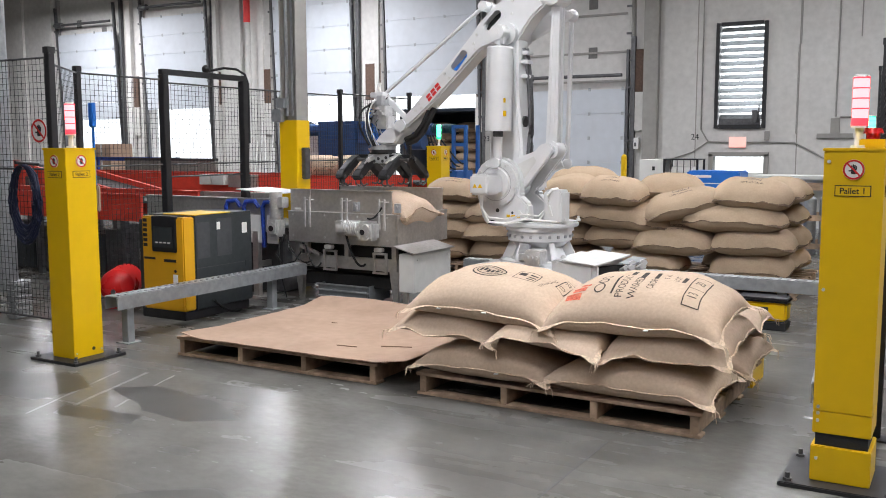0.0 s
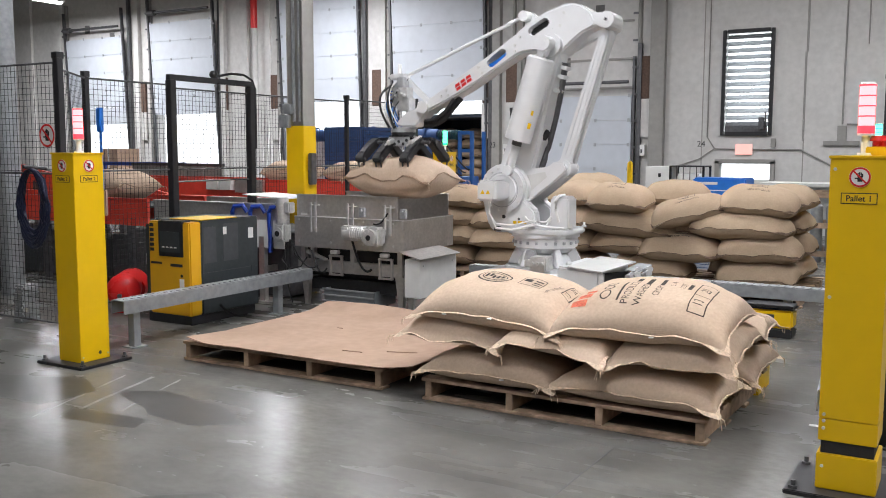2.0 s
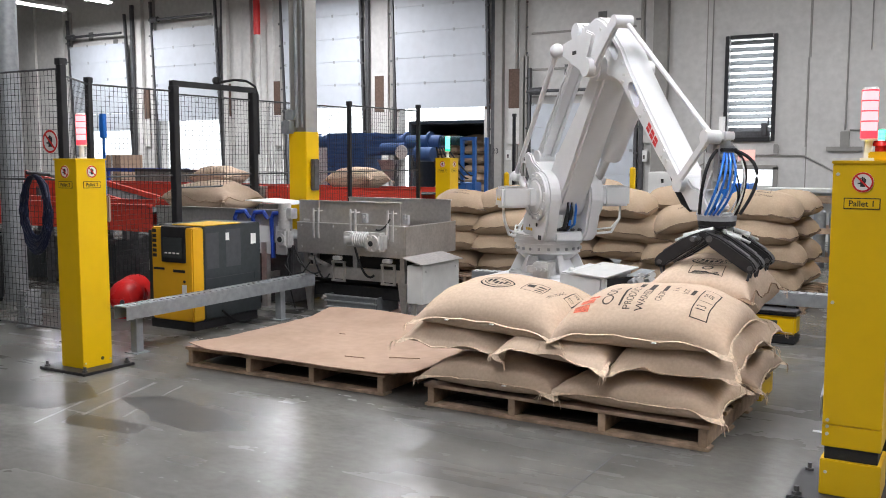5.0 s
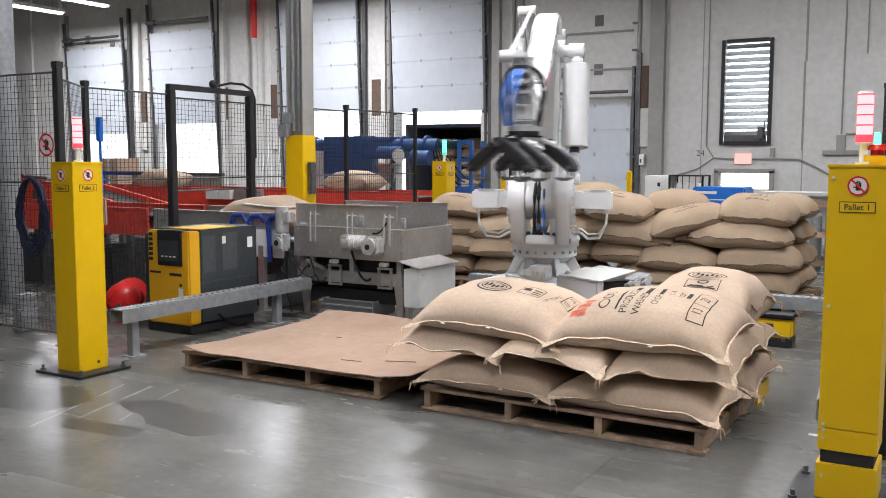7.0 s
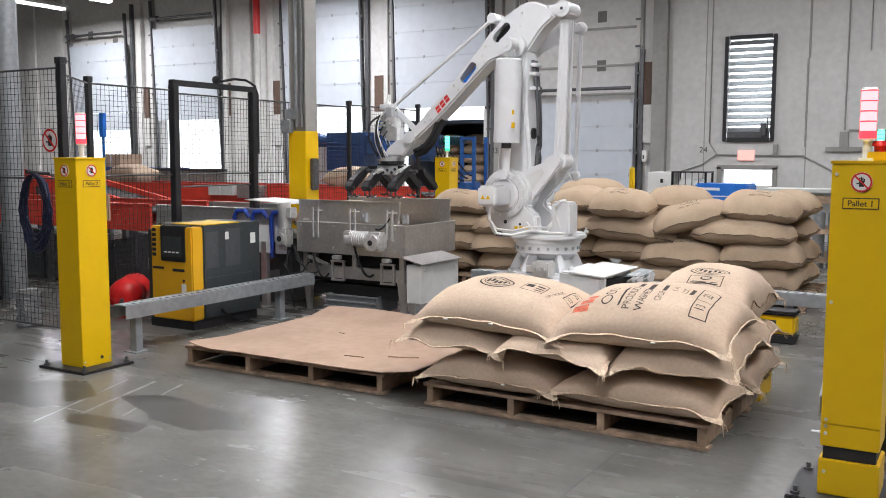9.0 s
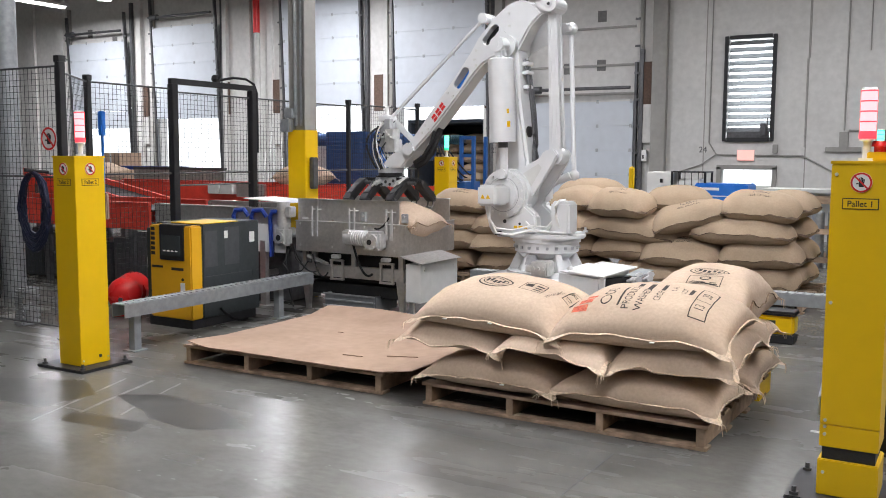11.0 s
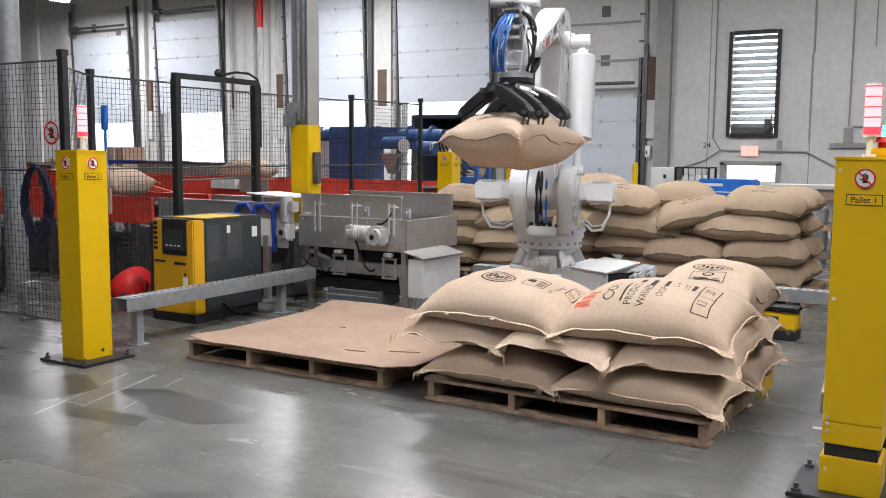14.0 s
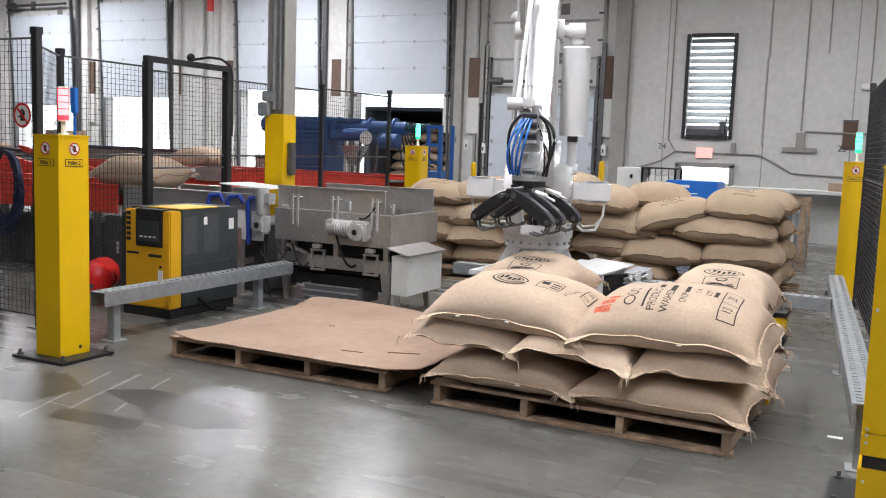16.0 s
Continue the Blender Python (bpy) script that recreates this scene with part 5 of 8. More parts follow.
# air compressor
CO = thing("air_compressor", "orange-yellow and charcoal screw air compressor on a black base", "compressor", pose(-6.365, 5.95, 0))
bm = B()
box(bm, -0.27, 0.28, 0.02, 0.86, 0.0, 0.085, 0.004)
part("base", bm, BLACK, CO)
bm = B()
box(bm, -0.295, 0.295, 0.145, 0.90, 0.085, 0.945, 0.008)
part("housing", bm, CHARCOAL, CO, "charcoal side panels")
bm = B()
box(bm, -0.225, 0.295, 0.0, 0.145, 0.085, 0.935, 0.012)
part("front_panel", bm, ORANGE, CO, "orange-yellow front panel")
bm = B()
box(bm, -0.295, -0.228, 0.03, 0.145, 0.085, 0.90, 0.006)
part("front_side_panel", bm, CHARCOAL, CO)
bm = B()
box(bm, -0.10, 0.292, 0.147, 0.62, 0.9455, 0.953, 0.002)
part("top_panel", bm, YELLOW, CO)
bm = B()
box(bm, -0.09, 0.215, -0.012, 0.10, 0.62, 0.945, 0.006)
ctl = part("control_panel", bm, BLACK, CO, "black control panel with display")
bm = B()
box(bm, -0.06, 0.185, -0.020, -0.0125, 0.66, 0.85, 0.004)
part("display", bm, CHARCOAL, ctl)
for k in range(4):
    bm = B()
    box(bm, -0.03 + k * 0.05, k * 0.05, -0.023, -0.0195, 0.70, 0.712)
    part("key", bm, LABEL, ctl)
bm = B()
for k in range(6):
    box(bm, -0.205, -0.155, -0.003, 0.0, 0.66 + k * 0.045, 0.69 + k * 0.045)
part("maker_mark", bm, BLACK, CO, "upright row of black bars")
bm = B()
box(bm, -0.20, -0.06, -0.003, 0, 0.545, 0.565)
part("model_mark", bm, BLACK, CO)
bm = B()
box(bm, 0.05, 0.2, -0.003, 0, 0.53, 0.555)
part("model_mark", bm, BLACK, CO)
bm = B()
box(bm, 0.16, 0.215, -0.003, 0, 0.33, 0.42)
part("warning_label", bm, LABEL, CO)
bm = B()
cyl(bm, (0.19, 0, 0.45), (0.19, -0.006, 0.45), 0.014, 12)
part("lock", bm, BLACK, CO)
bm = B()
for a, b, c, d in ((0.17, 0.33, 0.55, 0.88), (0.42, 0.62, 0.55, 0.90), (0.15, 0.89, 0.46, 0.466)):
    box(bm, 0.2955, 0.2985, a, b, c, d, 0.001)
part("side_panel_seam", bm, mat("dark_grille", (0.06, 0.065, 0.07), 0.55), CO)
for (y, z, w, h) in ((0.42, 0.80, 0.045, 0.07), (0.76, 0.74, 0.07, 0.10), (0.80, 0.40, 0.05, 0.07)):
    bm = B()
    box(bm, 0.2975, 0.3, y, y + w, z, z + h)
    part("side_label", bm, LABEL if z > 0.5 else CHARCOAL, CO)
bm = B()
tube(bm, curve_pts((0.31, 0.35, 0.15), (0.36, 0.65, 0.02), 0.05, 8), 0.012, 8)
part("cable", bm, RUBBER, CO)

TK = thing("air_receiver", "small glossy red pressure tank standing by the compressor", "tank", pose(-7.12, 6.10, 0, 0, 0, 38))
bm = B()
cyl(bm, (0, 0, 0.225), (0, 0.45, 0.225), 0.165, 28)
ball(bm, (0, 0, 0.225), 0.165, 1, 0.6, 1, 24)
ball(bm, (0, 0.45, 0.225), 0.165, 1, 0.6, 1, 24)
part("vessel", bm, BRICKRED, TK)
for y in (0.05, 0.38):
    bm = B()
    box(bm, -0.12, 0.12, y - 0.02, y + 0.02, 0, 0.12, 0.004)
    part("foot", bm, BRICKRED, TK)
bm = B()
cyl(bm, (-0.02, -0.085, 0.19), (-0.02, -0.115, 0.185), 0.022, 12)
part("plug", bm, DARKSTEEL, TK)

# sack flattening box conveyor where the robot picks
CV = thing("pick_conveyor", "stainless steel box conveyor with geared motor where sacks are picked", "conveyor", pose(-5.4, 7.4, 0))
bm = B()
box(bm, -0.65, 0.645, 0.02, 0.95, 0.645, 0.665)
part("bed", bm, STEEL, CV)
for dims in ((-0.66, 0.65, 0.0, 0.012), (-0.66, 0.65, 0.955, 0.967), (0.652, 0.664, 0.002, 0.965)):
    bm = B()
    box(bm, *dims, 0.60, 0.905, 0.003)
    part("tray_wall", bm, STEEL, CV)
bm = B()
box(bm, -0.60, 0.55, 0.15, 0.80, 0.30, 0.58, 0.01)
part("drive_unit", bm, RUBBER, CV, "dark drive unit under the bed")
for (y0, y1) in ((0.05, 0.062), (0.90, 0.912)):
    bm = B()
    box(bm, -0.66, 0.57 if y0 < 0.5 else 0.64, y0, y1, 0.90, 1.125, 0.003)
    prism(bm, [(-0.66, 1.125), (0.57 if y0 < 0.5 else 0.64, 1.125), (0.57 if y0 < 0.5 else 0.64, 1.135), (-0.66, 1.135)], y0 - 0.015, y1 + 0.015)
    part("side_plate", bm, STEEL, CV)
bm = B()
box(bm, -0.66, 0.665, -0.008, 0.049, 0.9055, 0.913, 0.002)
box(bm, 0.648, 0.668, 0.0495, 0.967, 0.9055, 0.913, 0.002)
part("rolled_lip", bm, ALU, CV, "bright rolled top lip")
bm = B()
box(bm, -0.655, -0.40, 0.034, 0.049, 0.90, 1.128, 0.003)
part("joint_plate", bm, STEEL, CV)
bm = B()
box(bm, -0.60, -0.52, 0.0325, 0.0345, 0.925, 0.945)
part("name_label", bm, LABEL, CV)
for x in (0.14, 0.62):
    bm = B()
    box(bm, x, x + 0.06, 0.012, 0.05, 0.93, 1.02, 0.004)
    cyl(bm, (x + 0.03, 0.012, 0.99), (x + 0.03, -0.004, 0.99), 0.014, 12)
    part("sensor_bracket", bm, CASTGREY, CV, "small bolted sensor bracket")
bm = B()
box(bm, -0.64, 0.64, 0.05, 0.92, 0.67, 0.677)
part("belt", bm, RUBBER, CV)
for x in (-0.40, 0.06, 0.50):
    for dx in (-0.03, 0.03):
        bm = B()
        box(bm, x + dx - 0.011, x + dx + 0.011, -0.03, -0.014, 0.76, 1.06, 0.002)
        cyl(bm, (x + dx, -0.018, 1.03), (x + dx, 0.05, 1.03), 0.006, 8)
        part("adjuster_rod", bm, ALU, CV)
bm = B()
for x in (-0.6, -0.2, 0.2, 0.55):
    cyl(bm, (x, -0.006, 0.66), (x, 0, 0.66), 0.012, 8)
    cyl(bm, (x, -0.006, 0.88), (x, 0, 0.88), 0.010, 8)
part("bolts", bm, ALU, CV)
for y in (0.05, 0.85):
    bm = B()
    box(bm, -0.66, 0.62, y, y + 0.06, 0.35, 0.47, 0.004)
    part("frame_beam", bm, STEEL, CV)
for x in (-0.62, -0.5, 0.0, 0.56):
    bm = B()
    box(bm, x, x + 0.05, 0.055, 0.10, 0.47, 0.60)
    part("bracket", bm, STEEL, CV)
for x in (-0.60, 0.56):
    for y in (0.06, 0.86):
        bm = B()
        prism(bm, [(x - 0.03, 0.35), (x + 0.08, 0.35), (x + 0.055, 0.03), (x + 0.015, 0.03)], y, y + 0.05)
        cyl(bm, (x + 0.035, y + 0.025, 0.0), (x + 0.035, y + 0.025, 0.03), 0.03, 12)
        part("leg", bm, STEEL, CV)
mot = new("gear_motor")
mot.parent = CV
mot.matrix_basis = pose(0.385, -0.075, 0.75) @ Matrix.Scale(1.22, 4)
tagged(mot, "grey cast geared motor")
bm = B()
box(bm, -0.07, 0.07, -0.06, 0.06, -0.07, 0.08, 0.02)
cyl(bm, (0.0, -0.06, 0.0), (0.0, -0.085, 0.0), 0.065, 24)
for k in range(8):
    a = k * math.pi / 4
    cyl(bm, (0.05 * math.cos(a), -0.085, 0.05 * math.sin(a)), (0.05 * math.cos(a), -0.092, 0.05 * math.sin(a)), 0.008, 6)
part("gearbox", bm, ALU, mot)
# bore painted as a black disc for its shaded inside
bm = B()
cyl(bm, (0.0, -0.0925, 0.0), (0.0, -0.096, 0.0), 0.022, 16)
part("bore_shade", bm, BLACK, mot)
bm = B()
cyl(bm, (-0.07, 0, 0.02), (-0.28, 0, 0.02), 0.058, 20)
box(bm, -0.30, -0.22, -0.05, 0.05, -0.02, 0.08, 0.01)
motor_body = part("motor", bm, ALU, mot)
for k in range(6):
    bm = B()
    cyl(bm, (-0.09 - k * 0.022, 0, 0.02), (-0.096 - k * 0.022, 0, 0.02), 0.064, 20)
    part("cooling_fin", bm, ALU, mot)
bm = B()
tube(bm, curve_pts((0.10, -0.05, 0.70), (0.30, -0.01, 0.42), 0.12, 10), 0.012, 8)
part("cable", bm, RUBBER, CV)
bm = B()
tube(bm, curve_pts((-0.42, -0.03, 0.58), (-0.25, 0.0, 0.40), 0.12, 10), 0.009, 8)
part("cable", bm, RUBBER, CV)
bm = B()
tube(bm, curve_pts((-0.66, -0.03, 0.62), (-0.35, -0.02, 0.42), 0.10, 10), 0.008, 8)
part("cable", bm, RUBBER, CV)
bm = B()
tube(bm, curve_pts((0.34, -0.03, 0.87), (0.50, -0.02, 0.98), 0.04, 8), 0.009, 8)
part("cable", bm, RUBBER, CV)
for x in (-0.16, 0.44):
    bm = B()
    for dx in (-0.07, 0.07):
        box(bm, x + dx - 0.010, x + dx + 0.010, 0.02, 0.048, 0.325, 0.53, 0.002)
    for z in (0.325, 0.515):
        box(bm, x - 0.082, x + 0.082, 0.016, 0.05, z, z + 0.018, 0.002)
    part("hanger_bracket", bm, STEEL, CV, "bolted steel hanger bracket")
    bm = B()
    box(bm, x - 0.04, x + 0.05, -0.02, 0.04, 0.545, 0.585, 0.006)
    part("tension_block", bm, ALU, CV)
for pts, r in (([(-0.74, 0.0, 0.62), (-0.80, -0.04, 0.46), (-0.70, -0.05, 0.36), (-0.56, -0.03, 0.40), (-0.50, 0.0, 0.50)], 0.008),
               ([(-0.70, 0.0, 0.66), (-0.62, -0.05, 0.52), (-0.50, -0.04, 0.42), (-0.38, -0.02, 0.37)], 0.006),
               ([(-0.78, 0.02, 0.70), (-0.77, -0.03, 0.5), (-0.74, -0.02, 0.2), (-0.70, 0.0, 0.01)], 0.007)):
    bm = B()
    tube(bm, pts, r, 7)
    part("cable", bm, RUBBER, CV)
bm = B()
prism(bm, [(-0.52, 0.54), (-0.28, 0.47), (-0.27, 0.49), (-0.51, 0.57)], 0.0, 0.045)
part("slanted_strut", bm, STEEL, CV)
# black tray added to stand in for the shade under the conveyor
bm = B()
box(bm, -0.58, 0.52, 0.12, 0.70, 0.16, 0.28, 0.006)
part("drip_tray", bm, RUBBER, CV, "black tray added as shade under the drive")
for x in (-0.45, 0.40):
    bm = B()
    box(bm, x - 0.015, x + 0.015, 0.3, 0.33, 0.2795, 0.36)
    part("tray_hanger", bm, DARKSTEEL, CV)
gm = new("drive_motor")
gm.parent = CV
gm.matrix_basis = pose(-0.80, -0.02, 0.80)
bm = B()
cyl(bm, (0, 0, 0.04), (0, 0, 0.30), 0.065, 20)
box(bm, 0.05, 0.13, -0.05, 0.05, 0.14, 0.25, 0.01)
part("motor", bm, ALU, gm)
for k in range(7):
    bm = B()
    cyl(bm, (0, 0, 0.07 + k * 0.028), (0, 0, 0.078 + k * 0.028), 0.072, 20)
    part("cooling_fin", bm, ALU, gm)
bm = B()
box(bm, -0.07, 0.07, -0.07, 0.07, -0.16, 0.04, 0.025)
cyl(bm, (0, -0.07, -0.07), (0, -0.09, -0.07), 0.06, 20)
part("gearbox", bm, ALU, gm)
# black disc paints the shaded inside of the shaft bore
bm = B()
cyl(bm, (0, -0.0905, -0.07), (0, -0.094, -0.07), 0.03, 16)
part("bore_shade", bm, BLACK, gm)

EB = thing("control_box", "light grey steel electrical box mounted on the conveyor end", "electrical box", pose(-4.575, 7.65, 0))
bm = B()
box(bm, -0.085, 0.085, -0.35, 0.35, 0.19, 0.555, 0.006)
part("enclosure", bm, OFFWHITE, EB)
bm = B()
prism(bm, [(-0.13, 0.62), (0.11, 0.56), (0.112, 0.568), (-0.128, 0.628)], -0.38, 0.38)
part("lid", bm, STEEL, EB, "tilted steel rain lid")
for y in (-0.28, 0.28):
    bm = B()
    cyl(bm, (0.085, y, 0.5), (0.093, y, 0.5), 0.012, 10)
    part("latch", bm, ALU, EB)
for y in (-0.3, 0.3):
    bm = B()
    box(bm, -0.06, -0.02, y - 0.02, y + 0.02, 0.0, 0.19)
    part("foot", bm, STEEL, EB)

CR = thing("drip_tray", "grey plastic crate under the pick conveyor", "crate", pose(-5.40, 7.62, 0))
bm = B()
box(bm, -0.29, 0.29, -0.20, 0.20, 0.03, 0.045)
for s in (-1, 1):
    box(bm, -0.30, 0.30, s * 0.2 - 0.008, s * 0.2 + 0.008, 0.03, 0.19, 0.003)
    box(bm, s * 0.3 - 0.008, s * 0.3 + 0.008, -0.19, 0.19, 0.03, 0.19, 0.003)
part("tub", bm, mat("grey_plastic", (0.16, 0.17, 0.18), 0.5), CR)
for z in (0.06, 0.12, 0.18):
    bm = B()
    box(bm, -0.315, 0.315, -0.222, -0.209, z, z + 0.014)
    part("rib", bm, GALV, CR)
bm = B()
for sx in (-0.25, 0.25):
    cyl(bm, (sx, -0.1, 0.0), (sx, -0.1, 0.03), 0.03, 10)
    cyl(bm, (sx, 0.1, 0.0), (sx, 0.1, 0.03), 0.03, 10)
part("feet", bm, BLACK, CR)

# infeed rollers and red belts
def belt(name, label, x0, x1, y0, y1, top, side, material, legs_x, rollers=False):
    th = thing(name, label, "conveyor", pose((x0 + x1) / 2, (y0 + y1) / 2, 0), "belt conveyors")
    X, Y = (x1 - x0) / 2, (y1 - y0) / 2
    for s in (-1, 1):
        bm = B()
        box(bm, -X, X, s * Y - 0.02, s * Y + 0.02, top - side, top + 0.07, 0.004)
        box(bm, -X, X, s * Y - 0.035, s * Y + 0.035, top + 0.0705, top + 0.085, 0.003)
        part("side_frame", bm, material, th)
    if rollers:
        n = int(2 * X / 0.10)
        for k in range(n):
            x = -X + 0.05 + k * 0.10
            bm = B()
            cyl(bm, (x, -Y + 0.025, top - 0.20), (x, Y - 0.025, top - 0.20), 0.03, 12)
            part("roller", bm, GALV, th)
    else:
        bm = B()
        box(bm, -X, X, -Y + 0.025, Y - 0.025, top - 0.02, top)
        part("belt", bm, RUBBER, th)
    for lx in legs_x:
        for s in (-1, 1):
            bm = B()
            cx = lx - (x0 + x1) / 2
            box(bm, cx - 0.035, cx + 0.035, s * Y - 0.03, s * Y + 0.03, 0, top - side)
            part("leg", bm, DARKSTEEL if not rollers else STEEL, th)
        bm = B()
        box(bm, cx - 0.02, cx + 0.02, -Y + 0.03, Y - 0.03, 0.3, 0.36)
        part("cross_tie", bm, DARKSTEEL if not rollers else STEEL, th)
    return th


RC = belt("roller_conveyor", "steel roller conveyor leading sacks to the pick box", -8.1, -6.15, 7.42, 8.32, 0.94, 0.26, STEEL, (-7.9, -6.5), True)
for x in (0.245, 0.495, 0.75):
    bm = B()
    tube(bm, [Vector((x, -0.48, 0.52)), Vector((x, -0.50, 0.93)), Vector((x + 0.03, -0.50, 0.99)), Vector((x + 0.15, -0.50, 1.0)), Vector((x + 0.19, -0.48, 0.93))], 0.024, 8)
    part("clamp_handle", bm, BLUEDEEP, RC, "deep blue curved handle")
for x0, x1 in ((0.15, 0.47), (0.52, 0.73), (0.78, 0.93)):
    bm = B()
    box(bm, x0, x1, -0.475, -0.455, 0.56, 0.86, 0.006)
    part("guard_sheet", bm, LABEL, RC, "white plastic guard sheet")
bm = B()
box(bm, 0.3, 0.9, -0.40, 0.1, 1.09, 1.10)
bmesh.ops.rotate(bm, verts=bm.verts, cent=(0.6, -0.1, 1.09), matrix=Matrix.Rotation(radians(3), 3, "Y"))
part("chute_lip", bm, LABEL, RC, "bright steel chute lip")
belt("belt_conveyor", "red steel belt conveyor carrying sacks towards the rollers", -14.5, -8.2, 7.42, 8.32, 0.94, 0.23, RED, (-14.2, -12.0, -10.0, -8.5))
belt("belt_conveyor", "long red steel belt conveyor from the filling machine", -18.3, -7.75, 12.55, 13.45, 0.98, 0.24, RED, (-18, -15.5, -13, -10.5, -8.0))
for dims, lab in (((-14.3, -8.4, 7.6, 8.15, 0.02, 0.57), "dark machinery skirt under the red conveyor"), ((-8.0, -6.3, 7.62, 8.15, 0.02, 0.76), "dark drive housing under the rollers")):
    sk = thing("conveyor_skirt", lab, "machine housing", pose((dims[0] + dims[1]) / 2, (dims[2] + dims[3]) / 2, 0))
    hw, hd = (dims[1] - dims[0]) / 2, (dims[3] - dims[2]) / 2
    n = max(3, int(hw * 2 / 0.6))
    for k in range(n):
        bm = B()
        box(bm, -hw + 2 * hw * k / n + 0.012, -hw + 2 * hw * (k + 1) / n - 0.012, -hd, hd, dims[4], dims[5] - 0.06 * (k % 2), 0.008)
        part("cover_panel", bm, CHARCOAL if k % 2 else DARKSTEEL, sk)
for x, y, w, d, h, m_, lab in ((-9.5, 6.0, 0.6, 0.45, 0.5, DARKSTEEL, "dark steel tool chest behind the fence"),
                               (-7.65, 7.0, 0.3, 0.3, 0.75, DARKSTEEL, "dark steel filter unit behind the compressor")):
    sk = thing("equipment_cabinet", lab, "cabinet", pose(x, y, 0))
    bm = B()
    box(bm, -w / 2, w / 2, -d / 2, d / 2, 0.04, h, 0.012)
    part("body", bm, m_, sk)
    bm = B()
    box(bm, -w / 2 + 0.03, w / 2 - 0.03, -d / 2 - 0.012, -d / 2 - 0.0005, 0.08, h - 0.05, 0.005)
    dr = part("door", bm, m_, sk)
    bm = B()
    box(bm, w / 2 - 0.10, w / 2 - 0.07, -d / 2 - 0.03, -d / 2 - 0.0125, h * 0.5, h * 0.5 + 0.12, 0.004)
    part("handle", bm, ALU, dr)
    bm = B()
    box(bm, -w / 2 + 0.02, w / 2 - 0.02, -d / 2 + 0.02, d / 2 - 0.02, 0, 0.04)
    part("plinth", bm, BLACK, sk)
WS = thing("folded_bags", "small stack of folded pale plastic bags by the fence", "bags", pose(-7.56, 5.35, 0))
PALE = mat("pale_plastic", (0.30, 0.31, 0.32), 0.4, 0, 12, 0.08)
for k in range(6):
    bm = B()
    box(bm, -0.07, 0.07, -0.1, 0.1, 0.002 + k * 0.058, 0.058 + k * 0.058, 0.018, pose(0.008 * (k % 3), 0, 0, 0, 0, 5 * (k % 2)))
    part("folded_bag", bm, PALE, WS)
IN = thing("incline_conveyor", "red steel inclined conveyor section behind the mesh fence", "conveyor", pose(-11.2, 9.5, 0))
bm = B()
prism(bm, [(-1.6, 1.15), (0.9, 0.72), (0.9, 0.90), (-1.6, 1.36)], -0.42, -0.36)
prism(bm, [(-1.6, 1.15), (0.9, 0.72), (0.9, 0.90), (-1.6, 1.36)], 0.36, 0.42)
part("side_frame", bm, RED, IN)
bm = B()
prism(bm, [(-1.6, 1.26), (0.9, 0.81), (0.9, 0.83), (-1.6, 1.28)], -0.355, 0.355)
part("belt", bm, RUBBER, IN)
for x in (-1.3, 0.6):
    for s in (-1, 1):
        bm = B()
        box(bm, x - 0.04, x + 0.04, s * 0.39 - 0.03, s * 0.39 + 0.03, 0, 0.8 if x > 0 else 1.12)
        part("leg", bm, DARKSTEEL, IN)
JB = thing("junction_boxes", "two pale grey switch boxes fixed to the red conveyor", "switch box", pose(-11.9, 12.49, 0.93))
for k in range(2):
    bm = B()
    box(bm, -0.30 + k * 0.31, -0.02 + k * 0.31, -0.1, 0.04, -0.06, 0.12, 0.006)
    part("enclosure", bm, OFFWHITE, JB)
bm = B()
box(bm, 0.36, 1.0, -0.06, 0.02, -0.10, 0.13, 0.004)
part("cover_plate", bm, STEEL, JB)

# ---- mesh fence ----
FENCE = thing("safety_fence", "black wire mesh safety fence on square posts round the cell", "fence", pose(-7.3, 5.1, 0))
FP = [(-6.65, 5.10, 2.38, 0.06), (-7.30, 5.89, 2.31, 0.05), (-9.6, 5.10, 2.38, 0.06), (-12.4, 5.10, 2.38, 0.06), (-7.30, 10.02, 2.30, 0.05), (-7.30, 11.75, 2.34, 0.05), (-7.3, 15.0, 2.34, 0.05), (-0.38, 5.35, 2.38, 0.05), (-0.62, 7.95, 2.38, 0.05), (-0.88, 10.75, 2.38, 0.05)]
for x, y, h, w in FP:
    th = new("fence_post")
    th.parent, th.matrix_basis = FENCE, FENCE.matrix_basis.inverted() @ pose(x, y, 0)
    bm = B()
    box(bm, -w / 2, w / 2, -w / 2, w / 2, 0.01, h, 0.004)
    part("post", bm, BLACK, th)
    bm = B()
    box(bm, -0.08, 0.08, -0.06, 0.06, 0, 0.01)
    part("foot_plate", bm, BLACK, th)
    bm = B()
    box(bm, -w / 2 - 0.006, w / 2 + 0.006, -w / 2 - 0.006, w / 2 + 0.006, h - 0.05, h + 0.004, 0.003)
    part("cap", bm, BLACK, th)


